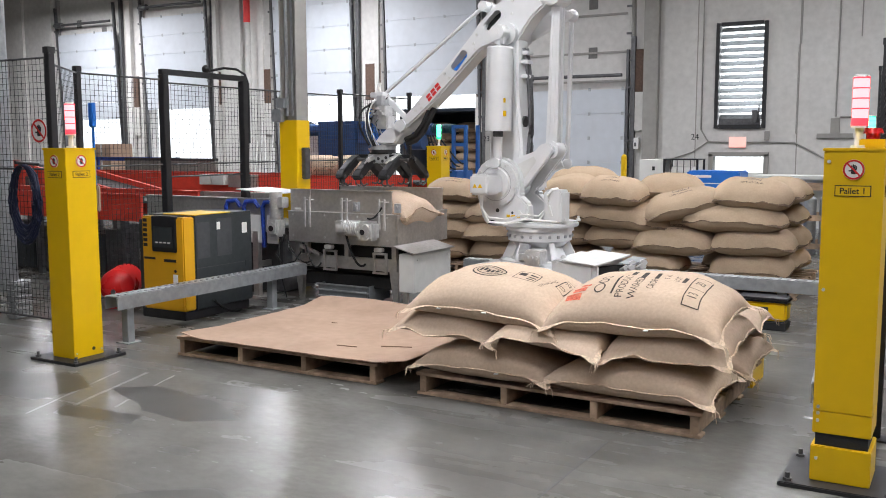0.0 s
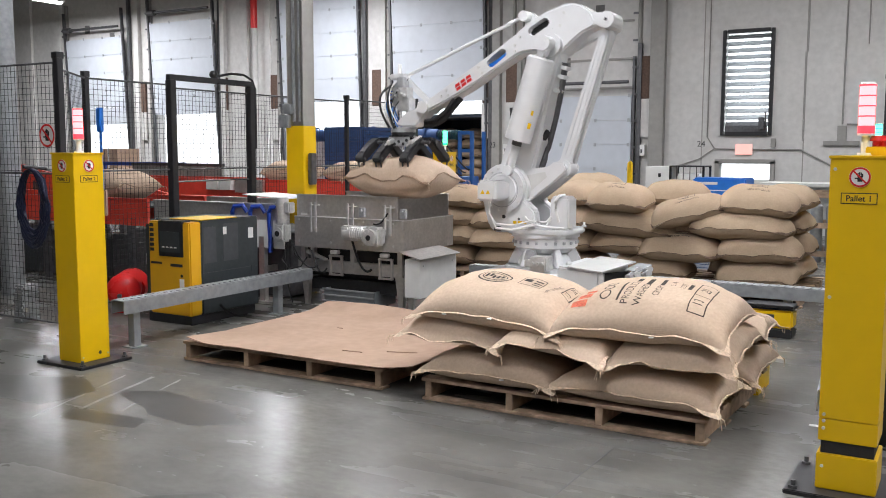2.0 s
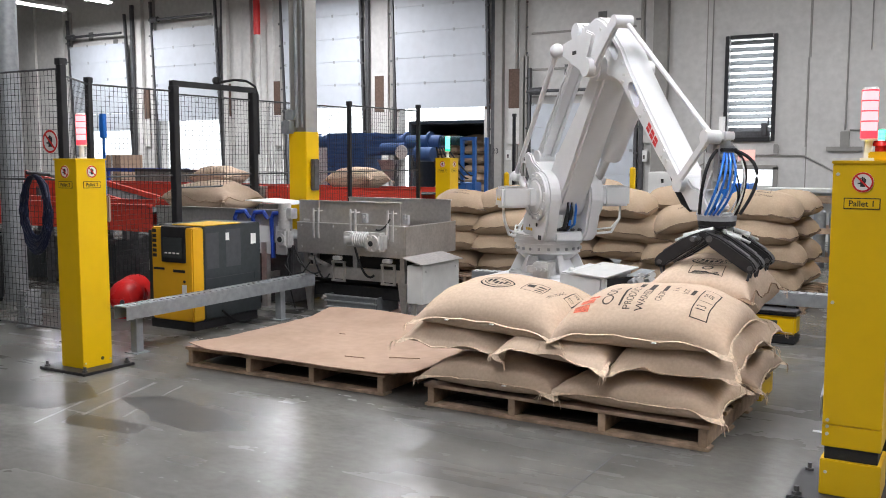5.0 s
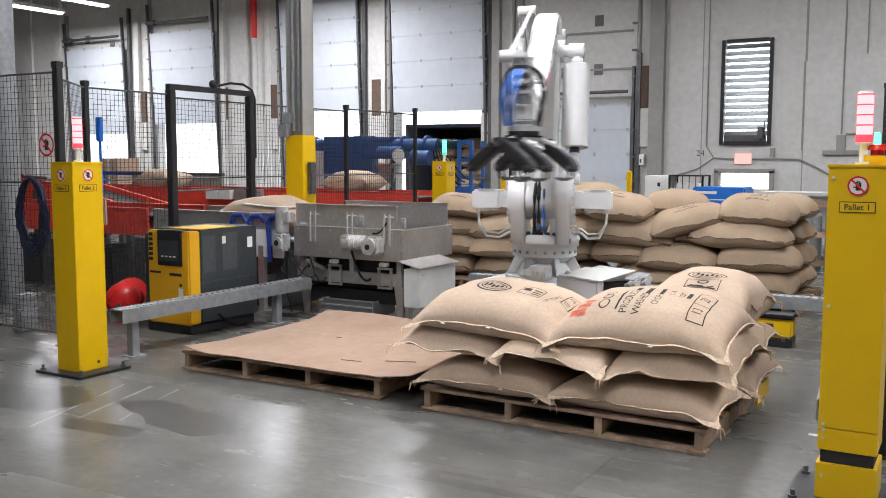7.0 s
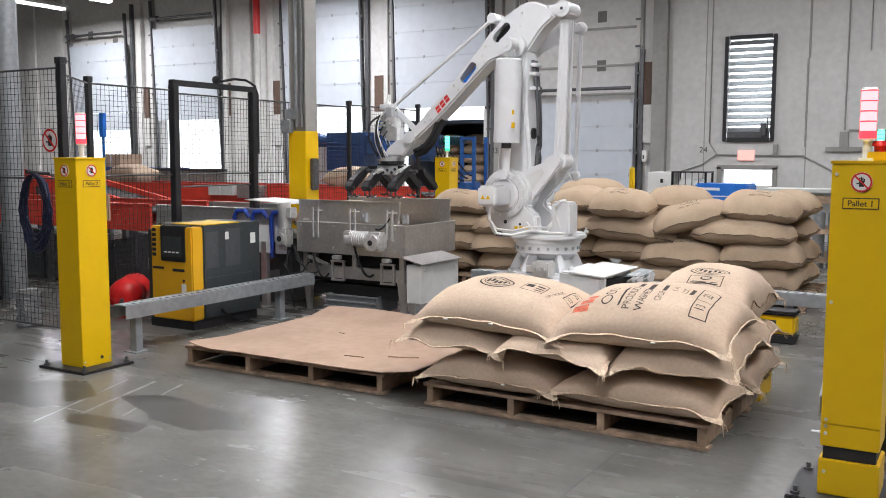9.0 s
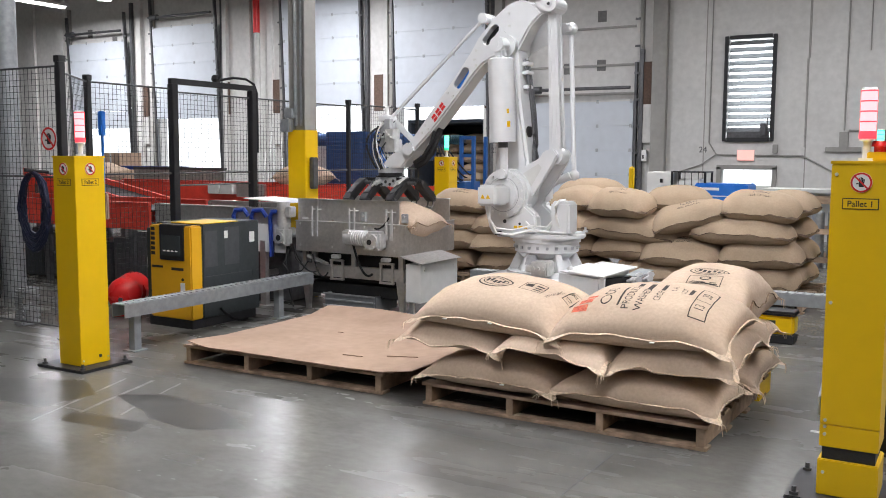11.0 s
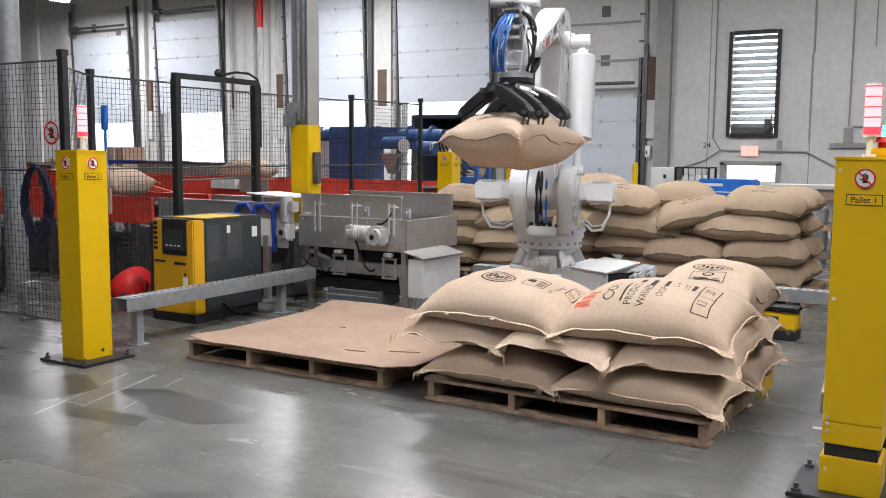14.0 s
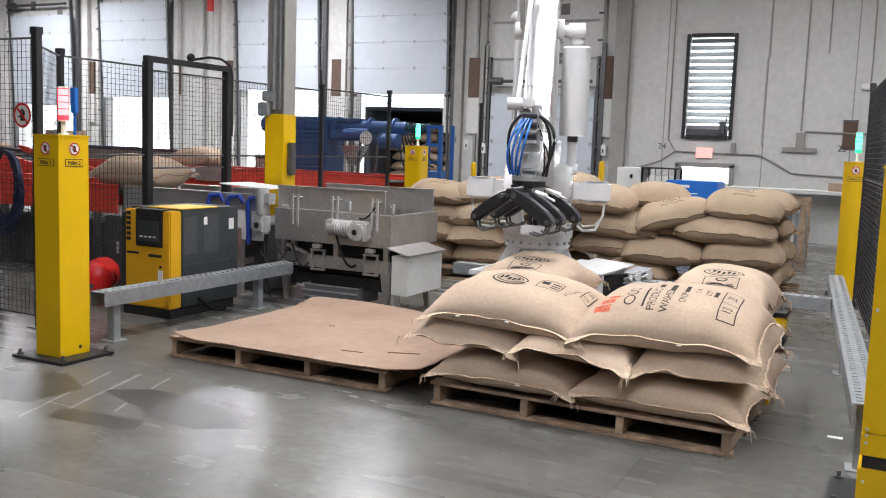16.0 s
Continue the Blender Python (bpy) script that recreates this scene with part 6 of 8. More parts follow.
def mesh_panel(p, q, z0, z1, label="black welded wire mesh fence panel", sx=0.05, sz=0.05):
    """A wire mesh panel between two points of the plan."""
    p, q = Vector((*p, 0)), Vector((*q, 0))
    L = (q - p).length
    th = new("fence_panel")
    th.parent = FENCE
    th.matrix_basis = FENCE.matrix_basis.inverted() @ Matrix.Translation(p) @ pose(0, 0, 0, 0, 0, math.degrees(math.atan2(q.y - p.y, q.x - p.x)))
    verts, faces = [], []

    def bar(x0, x1, z0_, z1_, d, off):
        n = len(verts)
        for x in (x0, x1):
            for z in (z0_, z1_):
                for yy in (off - d, off + d):
                    verts.append((x, yy, z))
        faces.extend([tuple(n + i for i in f) for f in ((0, 1, 3, 2), (4, 6, 7, 5), (0, 4, 5, 1), (2, 3, 7, 6), (0, 2, 6, 4), (1, 5, 7, 3))])
    for k in range(int(L / sx) + 1):
        bar(k * sx - 0.0016, k * sx + 0.0016, z0, z1, 0.0016, 0)
    for k in range(int((z1 - z0) / sz) + 1):
        bar(0, L, z0 + k * sz - 0.0016, z0 + k * sz + 0.0016, 0.0016, 0.0034)
    me = bpy.data.meshes.new("wire_mesh")
    me.from_pydata(verts, [], faces)
    me.materials.append(BLACK)
    w = new("wire_mesh", me)
    w.parent = th
    tagged(w, "welded black wire grid", kind="stuff")
    for z in (z0, z1, 1.38):
        bm = B()
        cyl(bm, (0, 0, z), (L, 0, z), 0.009, 8)
        part("frame_wire", bm, DARKSTEEL, th)
    return th


mesh_panel((-9.57, 5.10), (-6.70, 5.10), 0.10, 2.30)
mesh_panel((-0.38, 5.38), (-0.62, 7.92), 0.10, 2.30)
mesh_panel((-0.62, 7.98), (-0.88, 10.72), 0.10, 2.30)
mesh_panel((-12.37, 5.10), (-9.63, 5.10), 0.10, 2.30)
mesh_panel((-6.70, 5.16), (-7.28, 5.86), 0.10, 2.25)
mesh_panel((-7.30, 5.93), (-7.30, 6.90), 0.10, 2.25)
mesh_panel((-7.30, 8.24), (-7.30, 9.98), 0.10, 2.22)
mesh_panel((-7.30, 10.06), (-7.30, 11.72), 0.10, 2.25)
GT = thing("fence_gate_frame", "black square tube portal in the mesh fence with hose on top", "gate frame", pose(-7.30, 7.55, 0))
for y in (-0.6, 0.6):
    bm = B()
    box(bm, -0.04, 0.04, y - 0.04, y + 0.04, 0.01, 2.30, 0.005)
    part("upright", bm, BLACK, GT)
    bm = B()
    box(bm, -0.09, 0.09, y - 0.07, y + 0.07, 0, 0.01)
    part("foot_plate", bm, BLACK, GT)
bm = B()
box(bm, -0.03, 0.03, -0.64, 0.64, 2.301, 2.36, 0.005)
part("lintel", bm, BLACK, GT)
bm = B()
tube(bm, [Vector((0, 0.05, 2.38)), Vector((0, 0.30, 2.43)), Vector((0, 0.50, 2.43)), Vector((0, 0.64, 2.38)), Vector((0, 0.69, 2.28)), Vector((0, 0.69, 1.6))], 0.014, 8)
ball(bm, (0, 0.02, 2.40), 0.045, seg=12)
part("hose", bm, RUBBER, GT)
mesh_panel((-7.30, 7.0), (-7.30, 8.1), 1.25, 2.22, "black wire mesh infill above the conveyor passage")
# round prohibition sign on the fence
SG = thing("fence_sign", "round white prohibition sign with red ring on the fence", "sign", pose(-6.80, 5.085, 1.70))
no_entry_sign(SG, pose(0, 0, 0), 0.10)
# coiled navy hoses hanging on the fence
HO = thing("hose_bundle", "bundle of dark navy hoses hanging on the fence", "hose", pose(-6.85, 5.0, 1.42))
random.seed(5)
for k in range(20):
    bm = B()
    w, d = 0.12 + 0.08 * random.random(), 0.50 + 0.17 * random.random()
    pts = [Vector((math.sin(a) * w, -0.03 - 0.03 * random.random(), -d / 2 + math.cos(a) * d / 2)) for a in (2 * math.pi * i / 16 for i in range(17))]
    tube(bm, pts, 0.012, 7)
    part("hose_loop", bm, NAVY, HO)
bm = B()
cyl(bm, (0, 0.1, 0.0), (0, -0.12, 0.02), 0.015, 8)
part("hook", bm, BLACK, HO)
BR = thing("broom", "blue handled brush hung on the fence", "brush", pose(-7.28, 6.05, 1.2))
bm = B()
cyl(bm, (0, -0.02, 0), (0, -0.02, 0.72), 0.012, 8)
box(bm, -0.03, 0.03, -0.05, 0.0, 0.55, 0.78, 0.008)
part("handle", bm, BLUEBRIGHT, BR)
bm = B()
box(bm, -0.04, 0.05, -0.04, 0.0, -0.25, 0.0, 0.01)
part("bristles", bm, CARD, BR)

# building column with yellow guard
CL = thing("building_column", "grey steel building column with yellow painted guard", "column", pose(-6.60, 8.20, 0))
bm = B()
for s in (-1, 1):
    box(bm, s * 0.105 - 0.008, s * 0.105 + 0.008, -0.10, 0.10, 0, HALL_H, 0.002)
box(bm, -0.097, 0.097, -0.007, 0.007, 0, HALL_H)
part("h_section", bm, GREYPAINT, CL)
bm = B()
box(bm, -0.122, 0.122, -0.115, 0.115, 0, 1.85, 0.006)
part("guard", bm, YELLOW, CL, "yellow painted column guard")
bm = B()
box(bm, -0.17, -0.04, -0.19, -0.116, 1.83, 1.97, 0.008)
box(bm, -0.13, -0.01, -0.17, -0.105, 1.98, 2.09, 0.008)
part("junction_box", bm, GALV, CL)
bm = B()
cyl(bm, (-0.05, -0.06, 1.9), (-0.05, -0.06, 8.9), 0.02, 10)
cyl(bm, (0.02, -0.05, 1.9), (0.02, -0.05, 8.9), 0.015, 10)
part("conduit", bm, GALV, CL)
bm = B()
box(bm, 0.123, 0.18, -0.05, 0.05, 1.2, 1.55, 0.01)
part("switch_box", bm, DARKSTEEL, CL)
# dark grey duct post at the far end of the fence
DP = thing("duct_riser", "galvanised riser pipe with ladder cage", "pipe", pose(-9.1, 6.3, 0))
bm = B()
cyl(bm, (0, 0, 0), (0, 0, HALL_H), 0.12, 20)
part("pipe", bm, GALV, DP)
bm = B()
box(bm, -0.35, -0.30, -0.03, 0.03, 0, HALL_H)
part("stile", bm, GALV, DP)
for k in range(20):
    bm = B()
    cyl(bm, (-0.30, 0, 0.3 + k * 0.42), (-0.09, 0, 0.3 + k * 0.42), 0.012, 8)
    part("rung", bm, GALV, DP)
# yellow fork pocket behind the loaded pallet
YB = thing("yellow_stop_block", "small yellow steel pallet stop on the floor", "pallet stop", pose(-1.20, 6.15, 0))
bm = B()
prism(bm, [(-0.12, 0), (0.03, 0), (0.03, 0.13), (0.0, 0.13), (0.0, 0.03), (-0.12, 0.03)], -0.05, 0.30)
part("bracket", bm, YELLOW, YB)
JK = thing("floor_scanner", "low yellow and black scanner unit on the floor", "scanner", pose(-1.50, 8.2, 0))
bm = B()
box(bm, -0.2, 0.2, -0.1, 0.1, 0.08, 0.24, 0.02)
part("housing", bm, YELLOW, JK)
bm = B()
box(bm, -0.22, 0.22, -0.12, 0.12, 0.24, 0.28, 0.02)
box(bm, -0.2, 0.2, -0.1, 0.1, 0, 0.08, 0.01)
part("cap", bm, BLACK, JK)
bm = B()
box(bm, -0.05, 0.05, -0.105, -0.1, 0.13, 0.2)
part("window", bm, CHARCOAL, JK)


# ---- dock wall ----
def dock_door(x0, x1, bottom, top, n, group="dock doors"):
    w = x1 - x0
    th = thing("dock_door", "raised white sectional dock door in dark steel tracks", "dock door", pose((x0 + x1) / 2, WALL_Y - 0.10, 0), group)
    tilt = pose(0, 0, bottom, 2.6) if bottom > 0.5 else pose(0, 0, 0, 0)
    h = (top - bottom) / n
    for k in range(n):
        bm = B()
        box(bm, -w / 2, w / 2, -0.025, 0.025, k * h + 0.002, (k + 1) * h - 0.002, 0.004)
        p = part("panel", bm, DOORWHITE, th)
        p.matrix_basis = tilt
        for sx in (-1, -0.35, 0.35, 1):
            bm = B()
            cx = sx * (w / 2 - 0.06)
            box(bm, cx - 0.03, cx + 0.03, -0.04, -0.0255, k * h + h - 0.04, k * h + h + 0.04, 0.004)
            hg = part("hinge", bm, GALV, p)
    for s in (-1, 1):
        bm = B()
        box(bm, s * (w / 2 + 0.05) - 0.03, s * (w / 2 + 0.05) + 0.03, -0.05, 0.05, -bottom, top - bottom + 0.9, 0.004)
        for k in range(9):
            z = -bottom + 0.4 + k * 0.62
            box(bm, s * (w / 2 + 0.05) - 0.035, s * (w / 2 + 0.14), -0.06, -0.045, z, z + 0.05)
        t = part("track", bm, DARKSTEEL, th)
        t.matrix_basis = tilt
        bm = B()
        box(bm, s * (w / 2 + 0.17) - 0.05, s * (w / 2 + 0.17) + 0.05, -0.02, 0.09, 0, top + 1.2, 0.004)
        part("jamb_angle", bm, DARKSTEEL if s > 0 else GREYPAINT, th)
    bm = B()
    cyl(bm, (-w / 2, -0.28, top + 0.30), (w / 2, -0.28, top + 0.30), 0.04, 12)
    cyl(bm, (-w / 2 + 0.1, -0.28, top + 0.30), (-w / 2 + 0.4, -0.28, top + 0.30), 0.09, 14)
    part("spring_shaft", bm, DARKSTEEL, th)
    return th


for (a, b), z0, z1 in zip(DOCKS, (2.42, 2.70, 2.95, 2.86), (5.25, 5.55, 6.1, 6.2)):
    dock_door(a, b, z0, z1, 5)
d23 = dock_door(-9.85, -7.19, 0.0, 2.88, 5)
for s, x in ((1, -14.45), (1, -13.97), (1, -11.03), (1, -10.35), (1, -6.93), (1, -23.6), (1, -20.1), (1, -18.1)):
    th = thing("dock_bumper_pad", "rusty brown steel protection pad on the dock wall", "pad", pose(x, WALL_Y - 0.03, 2.80), "dock pads")
    bm = B()
    box(bm, -0.15, 0.15, -0.05, 0.03, 0, 0.98, 0.006)
    part("pad", bm, RUST, th)
    bm = B()
    box(bm, -0.16, 0.16, -0.055, 0.03, -0.9, -0.005, 0.004)
    part("lower_post", bm, CONCRETE, th)
# wall ribs
for x, w, m, d in ((-14.2, 0.14, CONCRETE, 0.12), (-10.75, 0.22, GREYPAINT, 0.16), (-10.1, 0.16, GREYPAINT, 0.12), (-6.58, 0.34, GREYPAINT, 0.18), (-19.2, 0.3, CONCRETE, 0.12),
                   (-23.75, 0.2, CONCRETE, 0.14), (-20.05, 0.16, CONCRETE, 0.14), (-27.6, 0.3, CONCRETE, 0.14), (-18.3, 0.2, CONCRETE, 0.1), (-29.3, 0.5, CONCRETE, 0.1)):
    bm = B()
    box(bm, x - w / 2, x + w / 2, WALL_Y - d, WALL_Y, 0, HALL_H, 0.006)
    tagged(part("wall_rib", bm, m), "vertical rib on the dock wall", "rib", kind="structure")
# panel joints of the precast wall
for x in (-5.55, -3.36, -1.6, 0.6, 3.0, -7.0):
    bm = B()
    box(bm, x - 0.012, x + 0.012, WALL_Y - 0.004, WALL_Y, 0, HALL_H)
    tagged(part("wall_joint", bm, mat("joint_grey", (0.30, 0.29, 0.27), 0.8)), "narrow vertical panel joint", "joint", kind="structure")
for z, x0, x1 in ((3.72, -9.9, -7.2), (3.05, -9.9, -7.2), (4.6, -9.9, -7.2)):
    bm = B()
    box(bm, x0, x1, WALL_Y - 0.03, WALL_Y, z, z + 0.05)
    tagged(part("wall_ledge", bm, GREYPAINT), "thin horizontal ledge over the closed door", "ledge", kind="structure")
for x, z in ((-8.05, 3.75), (-8.05, 4.9), (-8.9, 3.7), (-26.2, 5.6), (-25, 5.3)):
    bm = B()
    box(bm, x - 0.11, x + 0.11, WALL_Y - 0.012, WALL_Y, z - 0.13, z + 0.13)
    tagged(part("wall_patch", bm, mat("dark_patch", (0.16, 0.155, 0.15), 0.9)), "dark filled pocket in the concrete", "patch", kind="structure")
# louvre
LV = thing("wall_louvre", "black framed wall louvre with light between its slats", "louvre", pose(-4.575, WALL_Y - 0.02, 1.98))
bm = B()
for s in (-1, 1):
    box(bm, s * 0.515 - 0.04, s * 0.515 + 0.04, -0.05, 0.12, -0.05, 2.27, 0.005)
box(bm, -0.455, 0.455, -0.05, 0.12, -0.06, 0.03, 0.005)
box(bm, -0.455, 0.455, -0.05, 0.12, 2.20, 2.28, 0.005)
part("frame", bm, BLACK, LV)
for k in range(14):
    bm = B()
    box(bm, -0.468, 0.468, -0.072, 0.072, -0.006, 0.006, 0, pose(0, 0.08, 0.20 + k * 0.148, 42))
    part("slat", bm, GALV if k > 0 else DARKSTEEL, LV)
bm = B()
box(bm, -0.455, 0.455, -0.03, 0.02, 0.03, 0.16, 0.004)
box(bm, 0.28, 0.40, -0.12, -0.03, 0.08, 0.34, 0.01)
cyl(bm, (0.42, -0.06, 0.1), (0.42, -0.06, 0.45), 0.015, 8)
part("actuator", bm, DARKSTEEL, LV)
# exit opening with sign
EX = thing("exit_sign", "small glowing pink exit sign on the wall", "exit sign", pose(-4.60, WALL_Y - 0.03, 1.62))
bm = B()
box(bm, -0.18, 0.18, -0.03, 0.03, -0.115, 0.115, 0.006)
part("sign_box", bm, EXITGLOW, EX)
bm = B()
box(bm, -0.19, 0.19, 0.0, 0.033, -0.125, 0.125, 0.004)
part("back_plate", bm, OFFWHITE, EX)
DR = thing("low_door_frame", "grey framed low doorway with daylight behind", "door frame", pose(-4.575, WALL_Y - 0.02, 0))
bm = B()
for s in (-1, 1):
    box(bm, s * 0.60 - 0.05, s * 0.60 + 0.05, -0.06, 0.1, 0, 1.36, 0.005)
box(bm, -0.65, 0.65, -0.06, 0.1, 1.3005, 1.40, 0.005)
part("frame", bm, GREYPAINT, DR)
bm = B()
box(bm, -0.55, 0.55, 0.02, 0.06, 0.0, 0.95, 0.005)
part("door_leaf", bm, OFFWHITE, DR)
# conduits and boxes on the wall
CD = thing("wall_conduit", "thin grey electrical conduit run on the concrete wall", "conduit", pose(0, WALL_Y - 0.03, 0))
for pts, r in (([(-5.42, 5.0 + 3.9), (-5.42, 1.9), (-5.25, 1.64), (-4.8, 1.62)], 0.018), ([(-4.4, 1.62), (-3.4, 1.61), (-3.0, 1.40), (-2.72, 1.24), (-1.4, 1.20)], 0.018),
               ([(-2.57, 8.9), (-2.59, 2.15)], 0.018), ([(-2.5, 2.15), (-1.2, 2.12)], 0.018), ([(-3.33, 8.9), (-3.33, 3.7)], 0.010), ([(-3.38, 3.7), (-3.38, 1.8)], 0.008),
               ([(-6.2, 1.2), (-5.6, 1.4), (-5.25, 1.64)], 0.014), ([(-2.15, 8.9), (-2.15, 3.8)], 0.012), ([(-7.05, 8.9), (-7.05, 0.2)], 0.05), ([(-10.3, 8.9), (-10.3, 0.2)], 0.05), ([(-1.3, 8.9), (-1.3, 3.2)], 0.012)):
    bm = B()
    tube(bm, [Vector((x, 0, z)) for x, z in pts], r, 8)
    part("pipe_run", bm, GREYPAINT, CD)
bm = B()
box(bm, -2.68, -2.50, -0.05, 0.02, 1.78, 2.12, 0.006)
part("outlet_box", bm, GREYPAINT, CD)
bm = B()
box(bm, -2.95, -2.24, -0.04, 0.02, 1.70, 1.80, 0.006)
part("outlet_box", bm, GREYPAINT, CD)
bm = B()
box(bm, -4.02, -3.92, -0.08, 0.02, 1.66, 1.86, 0.01)
part("outlet_box", bm, GREYPAINT, CD)
RP = thing("sprinkler_riser", "bright red sprinkler pipe on the dock wall", "pipe", pose(-18.7, WALL_Y - 0.2, 0))
bm = B()
cyl(bm, (0, 0, 5.15), (0, 0, HALL_H), 0.10, 18)
part("pipe", bm, mat("fire_red", (0.75, 0.03, 0.03), 0.4), RP)
bm = B()
cyl(bm, (0, 0.02, 0), (0, 0.02, 5.15), 0.09, 18)
part("lower_pipe", bm, CONCRETE, RP)
for x, z, txt in ((-5.56, 1.74, "24"), (-10.82, 1.72, "23"), (-1.75, 1.80, "25")):
    ob = words("wall_number", txt, 0.19, pose(x, WALL_Y - (0.172 if txt == "23" else 0.006), z, 90), BLACK)
    tagged(ob, "black stencilled number painted on the wall", "number", kind="structure")
for x, z, y in ((-10.52, 1.62, 0.02), (-10.0, 1.55, 0.14), (-6.93, 1.60, 0.09)):
    th = thing("switch_plate", "small white switch plate on the wall", "switch", pose(x, WALL_Y - y, z), "switches")
    bm = B()
    box(bm, -0.07, 0.07, -0.02, 0.06, -0.13, 0.13, 0.005)
    part("plate", bm, LABEL, th)
    bm = B()
    box(bm, -0.02, 0.02, -0.028, -0.0205, -0.07, 0.02)
    part("button", bm, DARKSTEEL, th)
EL = thing("emergency_light", "small white emergency lamp with two heads", "emergency light", pose(-1.3, WALL_Y - 0.04, 3.1))
bm = B()
box(bm, -0.18, 0.18, -0.06, 0.03, -0.06, 0.06, 0.02)
part("housing", bm, LABEL, EL)

NB = thing("wall_panel", "small brown panel fixed to the concrete wall", "panel", pose(-1.62, WALL_Y - 0.02, 2.1))
bm = B()
box(bm, -0.14, 0.14, -0.02, 0.02, -0.30, 0.30, 0.005)
part("board", bm, RUST, NB)
bm = B()
box(bm, -0.15, 0.15, -0.026, -0.0205, 0.27, 0.31, 0.003)
part("top_rail", bm, DARKSTEEL, NB)

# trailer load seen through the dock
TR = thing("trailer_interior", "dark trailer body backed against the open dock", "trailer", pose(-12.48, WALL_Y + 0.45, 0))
# side walls and roof added to shade the load; body colour is near black
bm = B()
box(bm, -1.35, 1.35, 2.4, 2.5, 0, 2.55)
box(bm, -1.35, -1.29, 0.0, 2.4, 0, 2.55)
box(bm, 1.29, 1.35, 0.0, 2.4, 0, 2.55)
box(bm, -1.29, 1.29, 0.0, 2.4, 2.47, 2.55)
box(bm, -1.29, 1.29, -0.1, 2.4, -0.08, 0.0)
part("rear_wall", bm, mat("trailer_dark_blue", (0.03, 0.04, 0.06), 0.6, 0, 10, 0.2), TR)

# ---- blue filling machine ----
BL = thing("filling_machine", "dark blue steel sack filling machine with tubes and hopper", "machine", pose(-9.6, 14.5, 0))
bm = B()
box(bm, -1.28, -0.42, -0.3, 0.3, 0, 2.02, 0.01)
part("cabinet", bm, BLUE, BL)
for k in range(11):
    bm = B()
    box(bm, -1.24, -0.46, -0.32, -0.3005, 1.0 + k * 0.08, 1.05 + k * 0.08)
    part("grille_slat", bm, BLUE, BL)
bm = B()
cyl(bm, (-1.85, -0.1, 1.87), (1.15, -0.1, 1.84), 0.125, 24)
cyl(bm, (-1.95, -0.1, 1.87), (-1.60, -0.1, 1.87), 0.155, 24)
for x in (-1.9, -1.83, -1.76, -1.69, -1.0, -0.3, 0.4, 0.9):
    cyl(bm, (x, -0.1, 1.865), (x + 0.035, -0.1, 1.865), 0.165, 24)
box(bm, -1.2, 0.25, -0.24, 0.06, 1.93, 2.0, 0.01)
part("screw_tube", bm, BLUE, BL)
bm = B()
box(bm, -0.40, 0.45, -0.25, 0.1, 1.60, 1.80, 0.02)
cyl(bm, (0.0, -0.3, 1.72), (0.5, -0.3, 1.72), 0.11, 16)
part("gear_drive", bm, BLUE, BL)
TEAL = mat("teal_motor", (0.012, 0.07, 0.09), 0.45)
for k in range(10):
    bm = B()
    cyl(bm, (1.18 + k * 0.045, -0.12, 1.86), (1.195 + k * 0.045, -0.12, 1.86), 0.085, 14)
    part("cooling_fin", bm, TEAL, BL)
bm = B()
cyl(bm, (0.80, -0.35, 1.62), (1.12, -0.35, 1.62), 0.13, 20)
cyl(bm, (0.78, -0.35, 1.62), (0.80, -0.35, 1.62), 0.15, 20)
part("blower", bm, BLUE, BL)
bm = B()
box(bm, 1.35, 1.75, -0.3, 0.3, 0, 1.12, 0.01)
for x in (1.66, 1.90):
    for y in (-0.25, 0.2):
        box(bm, x - 0.03, x + 0.03, y - 0.03, y + 0.03, 0, 1.92, 0.004)
for z in (1.25, 1.55, 1.86):
    box(bm, 1.69, 1.87, -0.28, -0.22, z, z + 0.06, 0.004)
part("end_frame", bm, BLUEMID, BL)
bm = B()
cyl(bm, (1.15, -0.12, 1.86), (1.66, -0.12, 1.86), 0.05, 16)
part("shaft", bm, DARKSTEEL, BL)
for k in range(6):
    bm = B()
    tube(bm, curve_pts((1.1 + 0.05 * k, -0.28, 1.75), (1.5 + 0.08 * k, -0.33, 1.0 + 0.05 * k), 0.15, 8, (0.04 * k - 0.1, 0, 0)), 0.014, 6)
    part("hose", bm, RUBBER, BL)
bm = B()
cyl(bm, (0.12, -0.2, 1.15), (0.12, -0.2, 1.52), 0.09, 20, 0.26)
part("hopper", bm, STEEL, BL)
bm = B()
cyl(bm, (0.50, -0.42, 1.66), (0.50, -0.44, 1.66), 0.125, 28)
part("dial_plate", bm, OFFWHITE, BL)
for x in (0.25, 0.62):
    bm = B()
    cyl(bm, (x, -0.3, 0.9), (x + 0.06, -0.3, 1.6), 0.025, 8)
    part("strut", bm, DARKSTEEL, BL)
bm = B()
box(bm, -1.75, -1.32, -0.25, 0.25, 0, 1.75, 0.01)
part("side_cabinet", bm, mat("pale_cabinet", (0.45, 0.46, 0.48), 0.5), BL)
